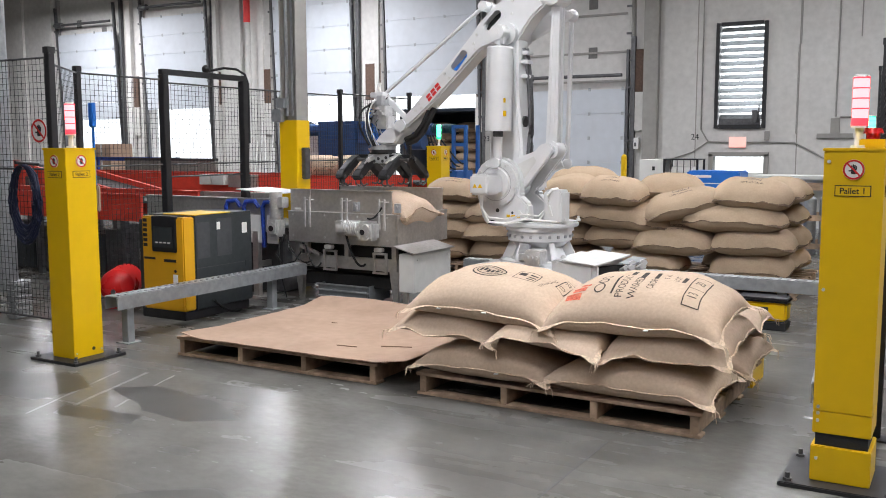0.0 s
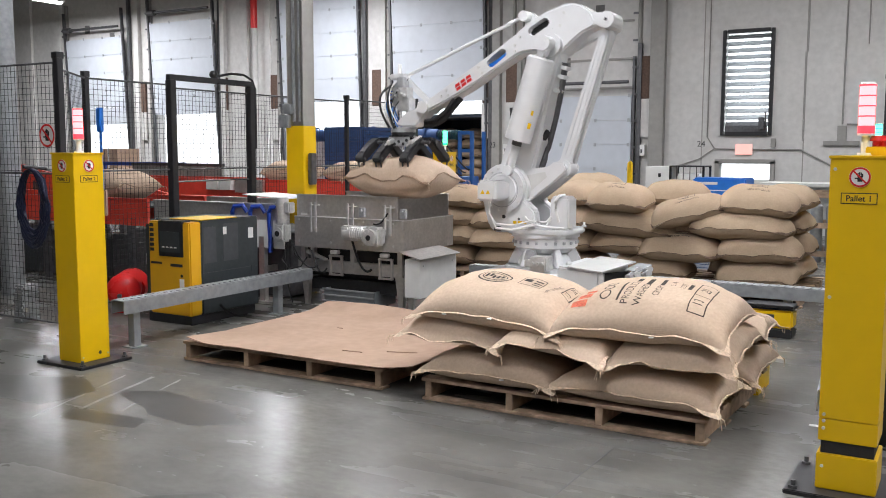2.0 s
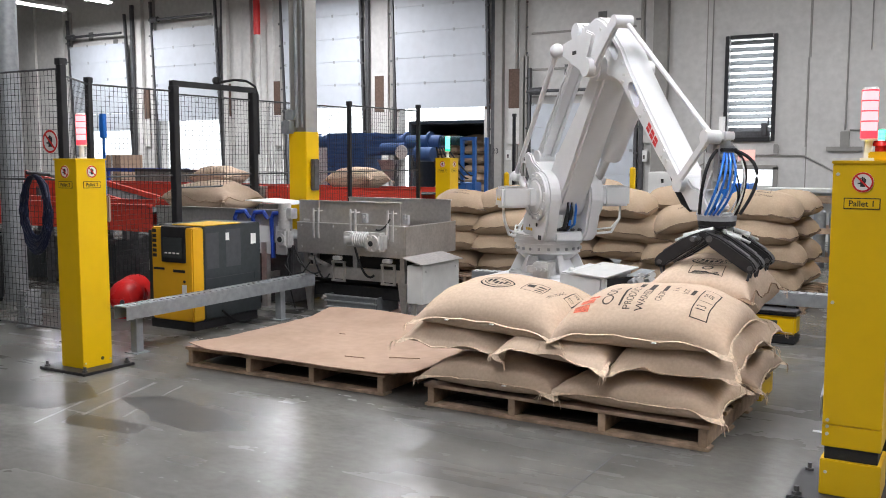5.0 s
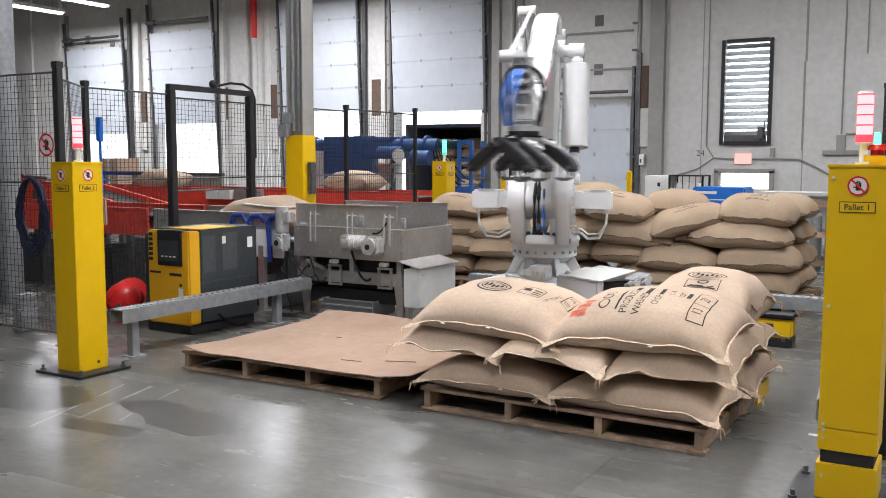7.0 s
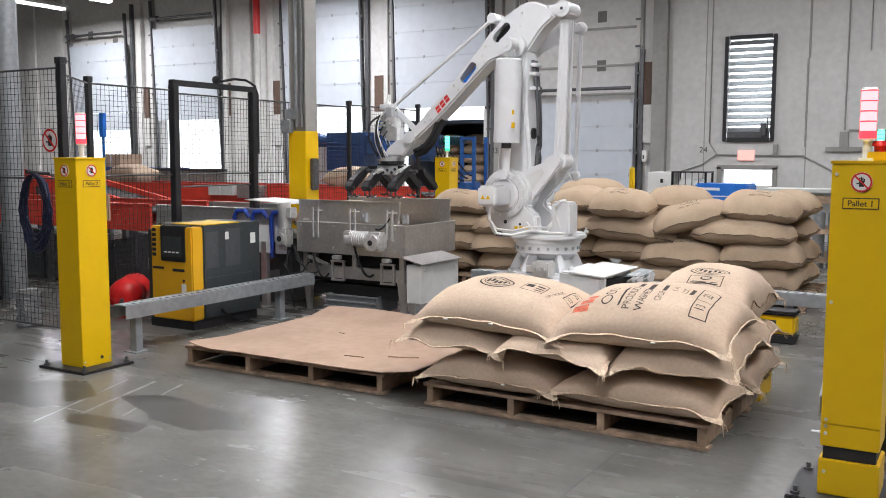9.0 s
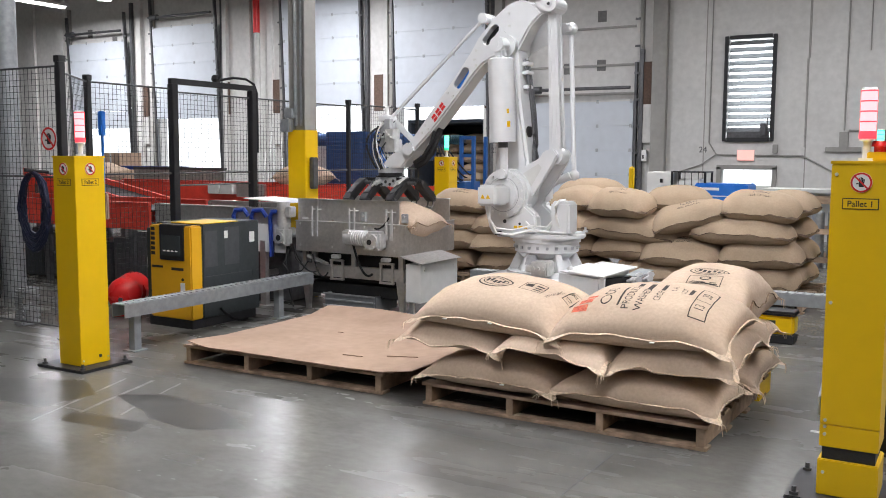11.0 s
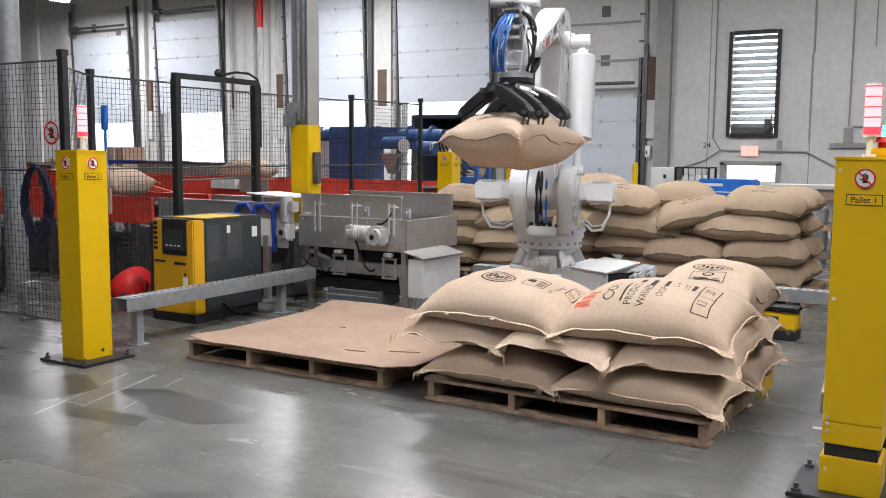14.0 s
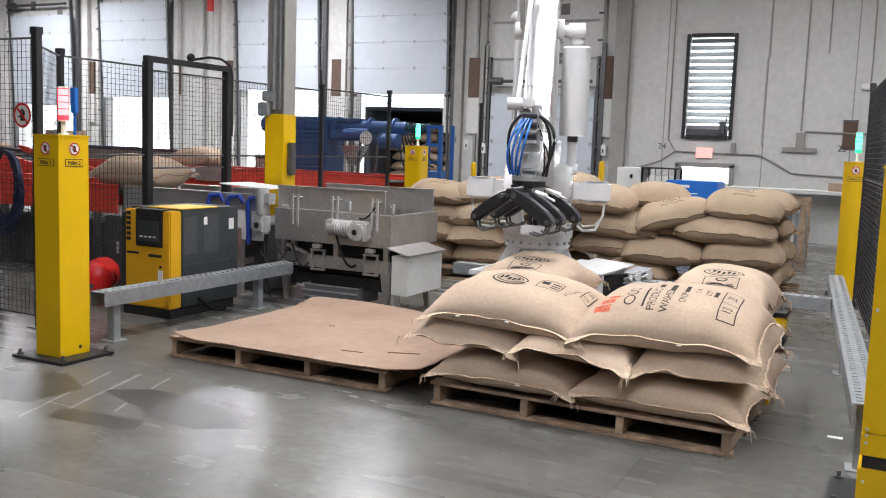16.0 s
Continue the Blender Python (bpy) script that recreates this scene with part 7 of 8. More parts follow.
# grey bins and guard panels behind the belts
for x0, x1, y, z, m, lab in ((-17.75, -14.8, 15.6, 1.22, GREYPAINT, "grey steel panel behind the conveyor"),
                             (-12.4, -11.6, 15.2, 1.2, STEEL, "steel panel behind the conveyor")):
    th = thing("machine_panel", lab, "panel", pose((x0 + x1) / 2, y, 0))
    w = x1 - x0
    n = max(2, int(w / 0.5))
    for k in range(n):
        bm = B()
        box(bm, -w / 2 + k * w / n + 0.01, -w / 2 + (k + 1) * w / n - 0.01, -0.04, 0.04, 0.05, z, 0.006)
        part("panel_sheet", bm, m, th)
    bm = B()
    box(bm, -w / 2, w / 2, -0.05, 0.05, z, z + 0.06, 0.004)
    box(bm, -w / 2, w / 2, -0.06, 0.06, 0, 0.05)
    part("rail", bm, DARKSTEEL, th)
# blue barrier rail and cartons by the far docks
BRL = thing("barrier_rail", "blue steel barrier rail standing before the open dock", "barrier", pose(-18.0, 16.0, 0))
bm = B()
box(bm, -1.3, 1.6, -0.04, 0.04, 1.20, 1.29, 0.006)
part("rail", bm, BLUEDEEP, BRL)
for x in (-1.2, 0.1, 1.5):
    bm = B()
    box(bm, x - 0.03, x + 0.03, -0.03, 0.03, 0, 1.20, 0.004)
    part("post", bm, BLUEDEEP, BRL)
for x, w, h in ((-21.7, 0.75, 1.62),):
    th = thing("stacked_carton", "brown carton standing by the open dock", "carton", pose(x, 18.6, 0))
    bm = B()
    box(bm, -w / 2, w / 2, -0.4, 0.4, 0, h, 0.006)
    part("carton_body", bm, CARD, th)
    bm = B()
    box(bm, -0.03, 0.03, -0.402, -0.4, 0.05, h)
    part("tape", bm, LABEL, th)
for k, (x, h, lean) in enumerate(((-18.35, 2.5, 2.5), (-18.05, 1.9, -3), (-17.9, 2.3, 1.5), (-18.55, 1.7, 4), (-17.75, 1.5, -2))):
    th = thing("leaning_pole", "pale wooden pole leaning on the dock wall", "pole", pose(x, WALL_Y - 0.30, 0, -5, lean, 0), "leaning poles")
    bm = B()
    cyl(bm, (0, 0, 0), (0, 0, h), 0.018, 10)
    part("shaft", bm, LABEL, th)
    bm = B()
    box(bm, -0.09, 0.09, -0.02, 0.02, 0.0, 0.06, 0.006)
    part("head", bm, WOOD, th)

# ---- far right background ----
CB = thing("white_cabinet", "white metal cabinet standing by the wall", "cabinet", pose(-4.29, 14.2, 0))
bm = B()
box(bm, -0.21, 0.21, -0.2, 0.25, 0, 1.345, 0.008)
part("body", bm, LABEL, CB)
bm = B()
box(bm, -0.20, 0.20, -0.215, -0.2005, 0.05, 1.33, 0.004)
d = part("door", bm, LABEL, CB)
bm = B()
box(bm, 0.0, 0.04, -0.23, -0.2155, 1.18, 1.24)
part("handle", bm, BLACK, d)
RK = thing("wire_rack", "black wire rack with pale bags on it", "rack", pose(-3.83, 14.1, 0))
bm = B()
for sx in (-0.25, 0.25):
    for sy in (-0.2, 0.2):
        box(bm, sx - 0.015, sx + 0.015, sy - 0.015, sy + 0.015, 0, 1.36)
for z in (0.4, 0.75, 1.05, 1.34):
    box(bm, -0.26, 0.26, -0.21, 0.21, z, z + 0.02)
for k in range(6):
    box(bm, -0.25 + k * 0.1 - 0.005, -0.25 + k * 0.1 + 0.005, -0.215, -0.205, 0.4, 1.34)
part("frame", bm, BLACK, RK)
for k in range(3):
    bm = B()
    box(bm, -0.2, 0.2, -0.15, 0.15, 0.425 + k * 0.32, 0.62 + k * 0.31, 0.04)
    part("tote", bm, LABEL, RK)
BX = thing("blue_generator", "bright blue boxed machine on the floor", "machine", pose(-3.3, 14.0, 0))
bm = B()
box(bm, -0.38, 0.38, -0.3, 0.3, 0.1, 1.19, 0.02)
part("housing", bm, BLUEBRIGHT, BX)
bm = B()
box(bm, -0.30, -0.02, -0.306, -0.3005, 1.09, 1.13)
box(bm, -0.30, 0.1, -0.306, -0.3005, 1.0, 1.015)
part("maker_mark", bm, LABEL, BX)
bm = B()
box(bm, -0.36, 0.36, -0.28, 0.28, 0, 0.1)
part("base", bm, BLACK, BX)
for x in (-2.0, -1.79):
    KG = thing("steel_canister", "upright grey steel canister on the floor by the bench", "canister", pose(x, 14.1, 0), "canisters")
    bm = B()
    cyl(bm, (0, 0, 0.0), (0, 0, 0.78), 0.085, 18)
    ball(bm, (0, 0, 0.78), 0.085, 1, 1, 0.7, 16)
    part("vessel", bm, GALV, KG)
    bm = B()
    cyl(bm, (0, 0, 0.82), (0, 0, 0.93), 0.03, 12)
    part("valve", bm, DARKSTEEL, KG)
WB = thing("long_white_bench", "long pale workbench along the far wall", "bench", pose(-2.1, 17.0, 0))
bm = B()
box(bm, -1.2, 1.4, -0.4, 0.4, 0.98, 1.04, 0.005)
part("worktop", bm, OFFWHITE, WB)
for x in (-1.1, 1.3):
    for y in (-0.33, 0.33):
        bm = B()
        box(bm, x - 0.03, x + 0.03, y - 0.03, y + 0.03, 0, 0.98)
        part("leg", bm, GALV, WB)
bm = B()
box(bm, -1.1, 1.3, 0.30, 0.36, 0.1, 0.97)
part("back_panel", bm, OFFWHITE, WB)
CT = thing("cardboard_carton", "small brown carton on the pale bench", "carton", pose(-1.45, 16.9, 1.04))
bm = B()
box(bm, -0.2, 0.2, -0.15, 0.15, 0, 0.14, 0.004)
part("carton", bm, CARD, CT)
bm = B()
box(bm, -0.2, 0.2, -0.02, 0.02, 0.1405, 0.142)
part("tape", bm, LABEL, CT)
WC = thing("wooden_crate", "open pale wooden crate frame by the far wall", "crate", pose(-2.1, 14.2, 0))
for x in (-0.35, 0.35):
    for y in (-0.3, 0.3):
        bm = B()
        box(bm, x - 0.04, x + 0.04, y - 0.04, y + 0.04, 0, 1.0, 0.004)
        part("post", bm, WOOD, WC)
for z in (0.1, 0.5, 0.93):
    for y in (-0.345, 0.345):
        bm = B()
        box(bm, -0.4, 0.4, y - 0.012, y + 0.012, z, z + 0.08, 0.003)
        part("slat", bm, WOOD, WC)
for x, y, h in ((-4.75, 14.0, 1.38), (-6.9, 13.9, 1.28)):
    th = thing("bollard", "slim yellow safety bollard", "bollard", pose(x, y, 0), "bollards")
    bm = B()
    cyl(bm, (0, 0, 0.01), (0, 0, h), 0.045, 16)
    ball(bm, (0, 0, h), 0.045, seg=12)
    part("tube", bm, YELLOW, th)
    bm = B()
    cyl(bm, (0, 0, 0), (0, 0, 0.01), 0.09, 16)
    part("foot_plate", bm, BLACK, th)
# yellow tape on the floor
bm = B()
box(bm, -7.6, -6.55, 4.28, 4.36, 0.0, 0.0015)
tagged(part("floor_tape", bm, YELLOW), "worn yellow floor marking tape", "floor tape", kind="structure")
for x, y, w, d in ((-0.78, 5.56, 0.08, 0.04), (-0.72, 6.6, 0.09, 0.03)):
    bm = B()
    box(bm, x, x + w, y, y + d, 0.0, 0.002)
    tagged(part("paper_scrap", bm, LABEL), "white paper scrap stuck on the floor", "paper", kind="thing")


# ---- sacks that move ----
def moving_sack(seed, L=0.96, W=0.66, T=0.42):
    return sack("plump tan jute sack with sewn seam moving through the cell", pose(0, 0, 0), L, W, T, seed, 0.02, group="moving sacks", fine=2, rough_rim=0.16, seam_material=STITCH_SOFT, belly=0.55)


ONE, TWO = moving_sack(31), moving_sack(32)
SACK_ONE, SACK_TWO = ONE[0], TWO[0]
SACK_THREE, SACK_FOUR, SACK_FIVE = (moving_sack(k)[0] for k in (33, 34, 35))


def stamp(s, x, y, turn=0):
    th, shape, size = s
    ring_on(th, shape, size, x, y, 0.115, 0.085, 0.010)
    ring_on(th, shape, size, x, y, 0.085, 0.060, 0.006)
    for k in range(5):
        bar_on(th, shape, size, x - 0.055 + 0.026 * k, y + 0.012 * math.sin(k * 2.0), 0.018, 0.05)


# prints on the two top sacks: round stamp, boxed mark, lines of lettering
stamp(TOPLEFT, -0.05, -0.13)
th, shape, size = TOPLEFT
ring_on(th, shape, size, 0.20, -0.11, 0.075, 0.065, 0.005, square=True)
bar_on(th, shape, size, 0.165, -0.09, 0.05, 0.045)
for k in range(3):
    bar_on(th, shape, size, 0.235, -0.145 + 0.032 * k, 0.05, 0.014)
print_on(th, shape, size, "100% ORGANIC", 0.028, 0.335, -0.10, 80)
ring_on(th, shape, size, 0.40, 0.02, 0.028, 0.10, 0.005, square=True)
print_on(th, shape, size, "13", 0.045, 0.40, -0.03, 90)
print_on(th, shape, size, "20", 0.045, 0.40, 0.07, 90)
th, shape, size = TOPRIGHT
ring_on(th, shape, size, -0.205, -0.25, 0.032, 0.045, 0.008)
ring_on(th, shape, size, -0.205, -0.17, 0.032, 0.028, 0.008)
ring_on(th, shape, size, -0.205, -0.10, 0.032, 0.034, 0.008)
bar_on(th, shape, size, -0.125, -0.18, 0.012, 0.24)
print_on(th, shape, size, "PRODUCT", 0.062, -0.077, -0.18, 90)
bar_on(th, shape, size, -0.077, 0.02, 0.030, 0.07)
print_on(th, shape, size, "WASHED", 0.062, -0.005, -0.20, 90)
bar_on(th, shape, size, -0.005, -0.02, 0.030, 0.12)
print_on(th, shape, size, "CROP", 0.054, 0.075, -0.16, 90)
bar_on(th, shape, size, 0.075, -0.03, 0.024, 0.10)
print_on(th, shape, size, "S. A.", 0.042, 0.135, -0.03, 90)
print_on(th, shape, size, "LOT", 0.046, 0.195, -0.05, 90)
bar_on(th, shape, size, 0.235, -0.05, 0.022, 0.10)
print_on(th, shape, size, "13", 0.075, 0.32, -0.235, 90)
print_on(th, shape, size, "20", 0.070, 0.32, -0.04, 90)
ring_on(th, shape, size, 0.32, -0.13, 0.048, 0.19, 0.006, square=True)
bar_on(th, shape, size, 0.32, -0.14, 0.08, 0.005)
for dx, dy, sx, sy in ((-0.325, -0.245, 0.08, 0.05), (-0.345, -0.305, 0.09, 0.045), (-0.30, -0.20, 0.06, 0.025)):
    bar_on(th, shape, size, dx, dy, sx, sy, INK_RED, "red_print")
for s_ in (ONE, TWO):
    th, shape, size = s_
    ring_on(th, shape, size, -0.17, -0.02, 0.075, 0.125, 0.009)
    ring_on(th, shape, size, -0.17, -0.02, 0.052, 0.095, 0.006)
    for k in range(5):
        bar_on(th, shape, size, -0.17 + 0.012 * math.sin(k * 2.0), -0.08 + 0.03 * k, 0.05, 0.018)
    ring_on(th, shape, size, -0.325, -0.03, 0.055, 0.105, 0.005, square=True)
    ring_on(th, shape, size, -0.312, -0.03, 0.026, 0.036, 0.010)
    bar_on(th, shape, size, -0.352, -0.03, 0.007, 0.15)
    bar_on(th, shape, size, -0.366, -0.03, 0.010, 0.17)

# ---- stored sacks behind the cell ----
STORED_LABEL = "jute sack with sewn seam in the stored stack, coloured for dimmer light"
for x, y in ((-3.88, 9.75), (-6.05, 9.75)):
    pallet(pose(x, y, 0), 2.4 if x > -5 else 1.9, 1.5, "wooden pallet under the stored jute sacks")
kinds = []
for k in range(5):
    th, shape, size = sack(STORED_LABEL, pose(0, 0, 0), 0.99, 0.70, 0.35, 40 + k, 0.03, JUTE_DIM, "stored sacks", True, "jute_sack", 1, 0.045, 0.0, True, STITCH)
    if k in (1, 3):
        ring_on(th, shape, size, 0.0, -0.10, 0.10, 0.055, 0.005, square=True)
        ring_on(th, shape, size, 0.0, -0.09, 0.030, 0.024, 0.009)
        bar_on(th, shape, size, 0.0, -0.137, 0.15, 0.010)
        print_on(th, shape, size, "100% ORGANIC", 0.042, 0.0, -0.215, 0)
    kinds.append(th)
random.seed(11)
# x, y, z, turn, tilt, kind
ST = [
    (-1.99, 10.1, 0.15, 0, 0, 0), (-1.97, 10.1, 0.40, 3, 0, 2), (-2.16, 10.05, 0.64, -2, 0, 4), (-2.0, 10.05, 0.90, 2, 3, 1),
    (-3.05, 10.1, 0.15, 2, 0, 2), (-2.78, 10.05, 0.37, 1, 0, 3), (-2.67, 10.0, 0.79, 12, -14, 3), (-2.75, 10.2, 0.62, 0, 0, 0),
    (-3.45, 10.15, 0.40, 0, 0, 0), (-3.38, 10.02, 0.62, -3, 5, 4), (-3.48, 10.0, 0.90, 2, 2, 1), (-3.1, 10.9, 0.93, 5, 0, 2),
    (-4.05, 10.3, 0.15, 90, 0, 0), (-4.05, 10.3, 0.40, 88, 0, 2), (-4.08, 10.3, 0.66, 92, 0, 4), (-4.1, 10.35, 0.93, 85, 0, 0), (-4.2, 10.9, 1.0, 40, 0, 2),
    (-4.95, 10.15, 0.15, 0, 0, 2), (-5.0, 10.1, 0.40, 4, 0, 0), (-4.9, 10.1, 0.64, -4, -6, 4), (-5.0, 10.15, 0.90, -6, -6, 2),
    (-5.62, 10.15, 0.40, 0, 0, 4), (-5.6, 10.15, 0.64, 5, 0, 0), (-5.55, 10.05, 0.88, 6, 4, 1), (-5.7, 10.15, 0.15, 0, 0, 0),
    (-1.86, 10.85, 0.15, 90, 0, 4), (-1.84, 10.9, 0.40, 88, 0, 0), (-1.88, 10.9, 0.64, 93, 0, 2), (-1.85, 10.85, 0.90, 90, 0, 4),
    (-2.3, 10.85, 0.15, 0, 0, 0), (-2.3, 10.85, 0.42, 0, 0, 2), (-2.3, 10.85, 0.68, 0, 0, 4), (-3.4, 10.85, 0.15, 0, 0, 2), (-3.4, 10.85, 0.42, 0, 0, 4), (-3.4, 10.85, 0.68, 0, 0, 0),
    (-4.9, 10.85, 0.15, 0, 0, 2), (-4.9, 10.85, 0.42, 0, 0, 4), (-4.9, 10.85, 0.68, 0, 0, 0),
]
used = set()
for x, y, z, r, tilt, k in ST:
    size_x = {(-2.0, 0.90): 0.84, (-2.16, 0.64): 1.10, (-1.97, 0.40): 0.86, (-1.99, 0.15): 0.84, (-2.67, 0.79): 0.96, (-3.38, 0.62): 1.06, (-2.75, 0.62): 0.76}.get((x, z), 0.92) + random.uniform(-0.04, 0.04)
    m = pose(x, y + random.uniform(-0.04, 0.04), z, random.uniform(-4, 4), tilt, r + random.uniform(-5, 5)) @ Matrix.Diagonal((size_x, 0.95, random.uniform(0.86, 1.0), 1))
    if k not in used:
        used.add(k)
        kinds[k].matrix_basis = m
    else:
        copy_thing(kinds[k], m)
# sacks loaded in the trailer
for i in range(3):
    for j in range(8):
        k = (0, 2, 4)[(i + j) % 3]
        copy_thing(kinds[k], pose(-13.28 + i * 0.86 + random.uniform(-0.04, 0.04), WALL_Y + 1.85 + random.uniform(-0.05, 0.05), 0.01 + j * 0.272, 0, 0, random.uniform(-5, 5)) @ Matrix.Diagonal((0.86, 1, 0.86, 1)))

# spilled beans and dust on the floor beyond the rail
rb = random.Random(8)
bv, bf = [], []
for k in range(1100):
    x, y = rb.gauss(-1.35, 0.32), rb.gauss(9.15, 0.30)
    r, a = rb.uniform(0.004, 0.010), rb.uniform(0, 3.14)
    c, s_ = math.cos(a), math.sin(a)
    n0 = len(bv)
    for dx, dy, dz in ((1.3, 0, 0.5), (-1.3, 0, 0.5), (0, 0.8, 0.5), (0, -0.8, 0.5), (0, 0, 1.0), (0, 0, 0)):
        bv.append((x + (dx * c - dy * s_) * r, y + (dx * s_ + dy * c) * r, dz * r))
    for q in ((0, 2, 4), (2, 1, 4), (1, 3, 4), (3, 0, 4), (2, 0, 5), (1, 2, 5), (3, 1, 5), (0, 3, 5)):
        bf.append(tuple(n0 + i for i in q))
bme = bpy.data.meshes.new("spilled_beans")
bme.from_pydata(bv, [], bf)
bme.materials.append(mat("raw_bean", (0.20, 0.17, 0.12), 0.8, 0, 30, 0.3))
tagged(new("spilled_beans", bme), "scatter of spilled raw beans on the concrete floor", "beans", kind="stuff")


# ---- what moves ----
def smooth_rows(rows, t):
    """Monotone cubic between rows of (t, values...)."""
    ts = [r[0] for r in rows]
    if t <= ts[0]:
        return rows[0][1:]
    if t >= ts[-1]:
        return rows[-1][1:]
    k = max(i for i in range(len(ts)) if ts[i] <= t)
    out = []
    for c in range(1, len(rows[0])):
        v = [r[c] for r in rows]
        d = [(v[i + 1] - v[i]) / (ts[i + 1] - ts[i]) for i in range(len(ts) - 1)]

        def slope(i):
            if i == 0 or i == len(ts) - 1 or d[i - 1] * d[i] <= 0:
                return 0.0
            return 2 * d[i - 1] * d[i] / (d[i - 1] + d[i])
        h = ts[k + 1] - ts[k]
        s = (t - ts[k]) / h
        out.append((2 * s ** 3 - 3 * s ** 2 + 1) * v[k] + (s ** 3 - 2 * s ** 2 + s) * h * slope(k)
                   + (-2 * s ** 3 + 3 * s ** 2) * v[k + 1] + (s ** 3 - s ** 2) * h * slope(k + 1))
    return out


# seconds, column turn, lower arm lean, upper arm rise, gripper turn, in degrees
JOINTS = [
    (0.0, 178.5, -1.3, -34.3, 0), (0.55, 178.5, -1.3, -34.5, 0), (0.9, 178.9, 3.2, -40.9, 0), (1.1, 179.3, 4.2, -43.1, 0), (1.45, 179.6, 4.1, -43.3, 0),
    (1.7, 177.6, -3.8, -35.7, 0), (2.1, 182.4, -20.8, -16.6, 0), (2.5, 191.1, -29.9, -2.0, 4), (3.0, 232.0, -28.9, -2.5, 34), (3.2, 251.7, -25.4, -3.4, 52),
    (3.5, 280.0, -17.0, -6.5, 80), (3.8, 302.4, -12.2, -6.6, 88), (4.0, 312.7, -5.6, -7.3, 90), (4.2, 318.3, 3.9, -10.4, 90), (5.0, 318.9, 39.0, -37.7, 90),
    (5.5, 318.9, 39.5, -38.7, 90), (6.3, 323.2, 13.5, -29.5, 92), (6.5, 318.8, 1.4, -23.4, 92), (6.8, 303.6, -8.8, -20.3, 88), (7.0, 288.2, -10.9, -21.5, 78),
    (7.3, 254.4, -18.6, -18.0, 48), (7.8, 200.7, -15.1, -17.9, 6), (8.2, 186.9, -10.1, -20.7, 0), (8.7, 178.7, -2.1, -33.9, 0), (9.0, 178.5, -1.5, -34.5, 0),
    (10.7, 178.4, -1.2, -34.7, 0), (11.15, 179.6, 3.8, -43.1, 0), (11.55, 179.6, 4.2, -43.6, 0), (12.0, 179.7, -10.7, -27.2, 0), (12.5, 188.2, -27.6, -4.4, 4),
    (13.0, 227.2, -29.6, -3.2, 32), (13.3, 247.6, -27.2, -3.4, 46), (13.6, 269.5, -20.6, -6.3, 62), (14.0, 285.0, -11.9, -8.3, 84), (14.3, 288.3, -5.0, -22.3, 90),
    (14.6, 288.9, 4.2, -37.7, 90), (15.0, 288.9, 15.7, -49.6, 90), (15.3, 289.4, 17.9, -52.1, 90), (15.5, 289.6, 17.6, -51.7, 90), (15.75, 289.0, 11.2, -48.4, 90),
    (16.0, 287.8, 2.4, -43.6, 88),
]
HANG = 0.66


def arm_at(t):
    az, q2, q3, psi = smooth_rows(JOINTS, t)
    a, b, c = radians(az), radians(q2), radians(q3)
    turn = pose(0, 0, 0, 0, 0, az)
    ax = Vector((A1, 0, Z2))
    el = ax + Vector((math.sin(b), 0, math.cos(b))) * L2
    wr = el + Vector((math.cos(c), 0, math.sin(c))) * L3
    cb_ = radians(q3 + BEND)
    rv = Vector((math.cos(cb_), 0, math.sin(cb_))) * RR
    fl = turn @ (wr + Vector((WF, 0, -WD)))

    def at(p, lean=0.0):
        return turn @ Matrix.Translation(p) @ pose(0, 0, 0, 0, lean, 0)
    return {"turret": turn, "lower": at(ax, q2), "upper": at(el, -q3), "elbow": at(el), "tie": at(el + Vector((OX, 0, OZ)), -q3),
            "back": at(ax + Vector((KX, 0, KZ)), q2), "rear": at(ax - rv, q2), "crank": at(ax, -(q3 + BEND)), "wrist": at(wr),
            "grip": Matrix.Translation(fl) @ pose(0, 0, 0, 0, 0, psi)}


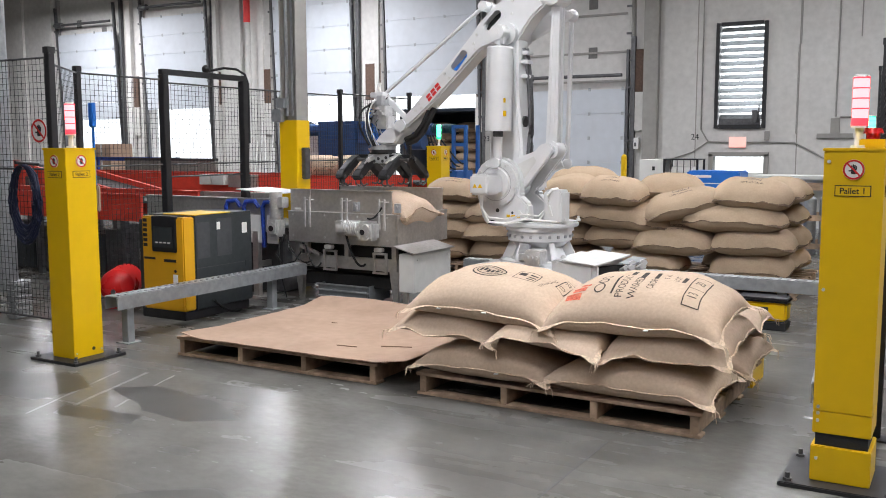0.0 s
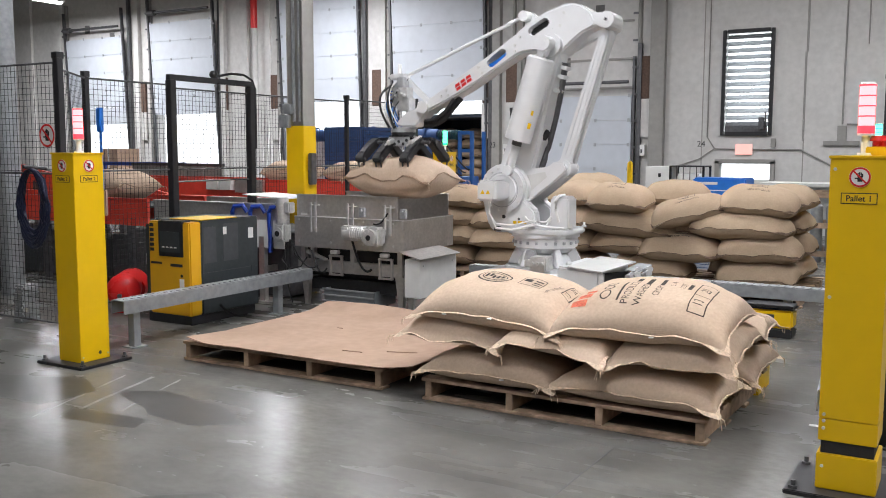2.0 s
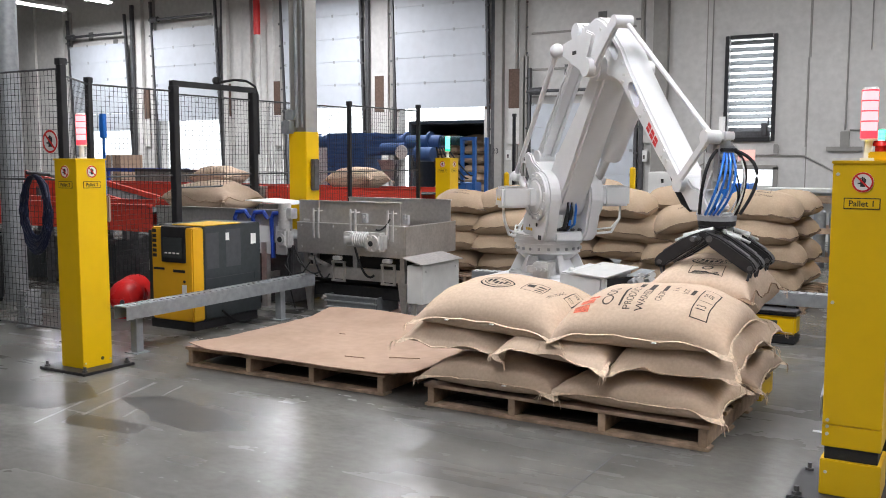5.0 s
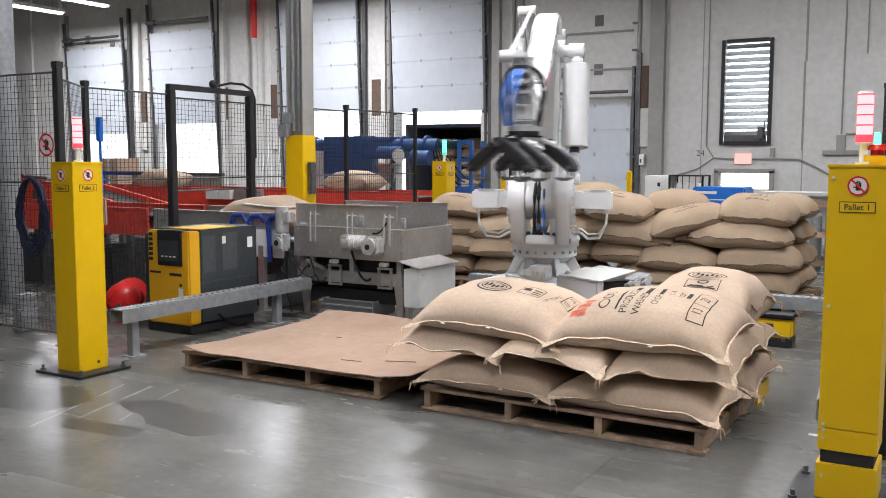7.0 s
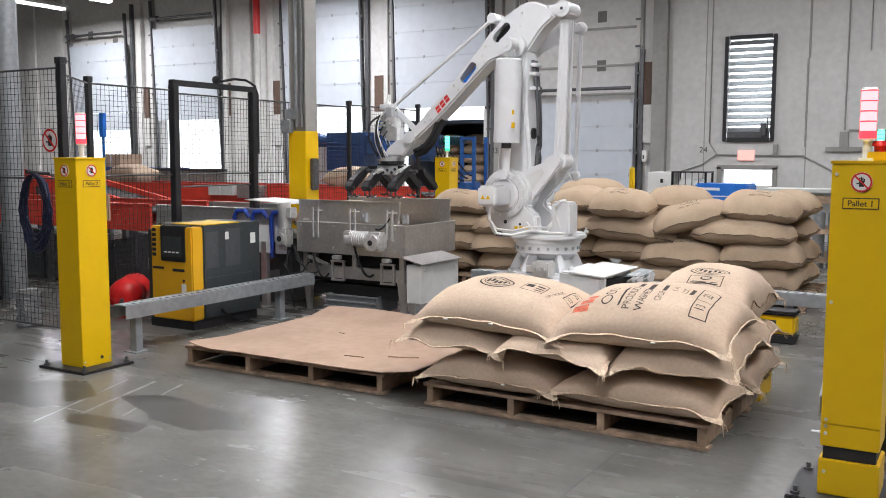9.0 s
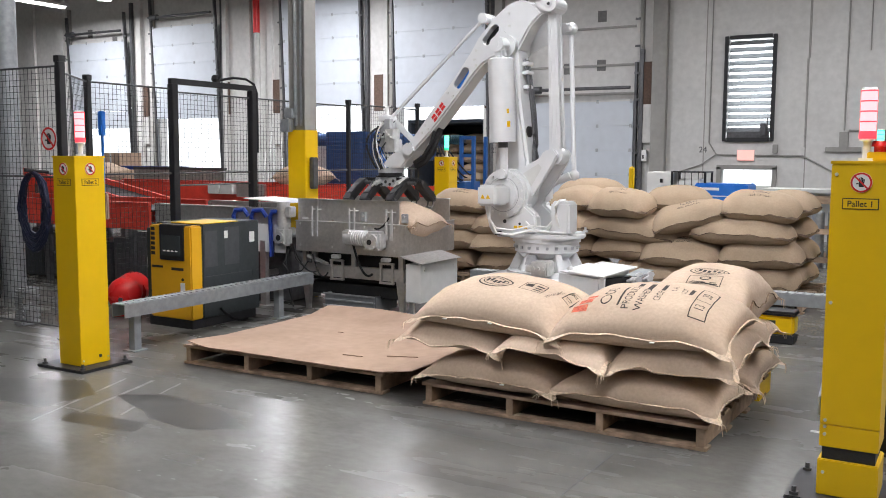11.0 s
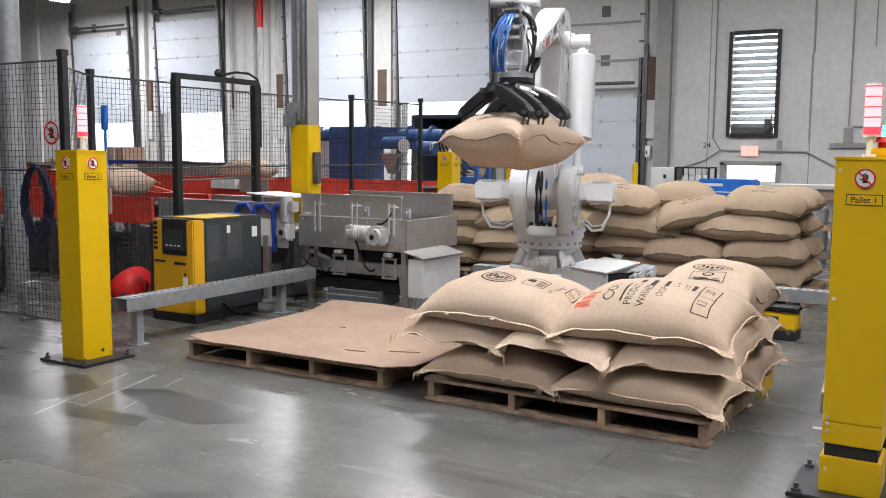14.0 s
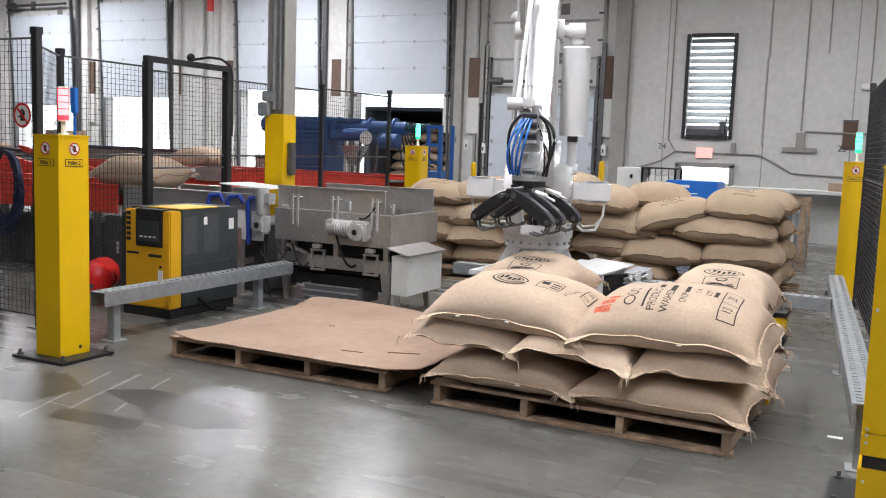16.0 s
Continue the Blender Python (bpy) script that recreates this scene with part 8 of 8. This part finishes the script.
def carried_pose(t):
    """Where a sack hangs under the gripper, in the hall."""
    return Matrix.Translation((RB[0], RB[1], -HANG)) @ arm_at(t)["grip"]


def motions():
    steps = [k / 10 for k in range(161)]
    for key, ob in (("turret", turret), ("lower", lower), ("upper", upper), ("elbow", elbow), ("tie", tie), ("back", back),
                    ("rear", rear), ("crank", crank), ("wrist", wrist), ("grip", grip)):
        walk(ob, [(t, arm_at(t)[key]) for t in steps])
    # the sack that is picked first
    lift, drop = 1.5, 5.3
    walk(SACK_ONE, [(0.0, carried_pose(1.3))] + [(t, carried_pose(t)) for t in steps if lift <= t <= drop] + [(t, Matrix.Translation((0, 0, -0.045)) @ carried_pose(drop)) for t in (drop + 0.2, 16.0)])
    # the sack that is picked second: along the rollers, into the box, then carried
    rest = carried_pose(11.5)
    px, py, pz = rest.translation
    path = [(0.0, -12.6), (1.8, -9.35), (2.6, -8.95), (4.2, -8.25), (6.3, -6.75), (8.2, -6.60), (9.0, -5.72), (10.6, px)]
    lift2, drop2 = 11.6, 15.3
    walk(SACK_TWO, [(t, pose(x, py, 0.94 if x < -8.2 else 0.77 if x < -6.2 else pz)) for t, x in path] + [(11.4, rest)]
         + [(t, carried_pose(t)) for t in steps if lift2 <= t <= drop2] + [(t, Matrix.Translation((0.05, 0, -0.06)) @ carried_pose(drop2)) for t in (drop2 + 0.2, 16.0)])
    # sacks on the belts
    walk(SACK_THREE, [(0.0, pose(-9.9, 13.0, 0.98)), (3.4, pose(-11.4, 13.0, 0.98)), (7.0, pose(-13.9, 13.0, 0.98)), (9.0, pose(-14.9, 13.0, 0.98)), (16.0, pose(-17.8, 13.0, 0.98))])
    walk(SACK_FOUR, [(0.0, pose(-9.3, 13.0, 0.98)), (8.5, pose(-9.3, 13.0, 0.98)), (13.0, pose(-11.6, 13.0, 0.98)), (16.0, pose(-11.9, 13.0, 0.98))])
    walk(SACK_FIVE, [(0.0, pose(-14.2, py, 0.94)), (9.0, pose(-14.0, py, 0.94)), (14.2, pose(-9.2, py, 0.94)), (15.2, pose(-8.6, py, 0.94)), (16.0, pose(-8.2, py, 0.94))])


motions()
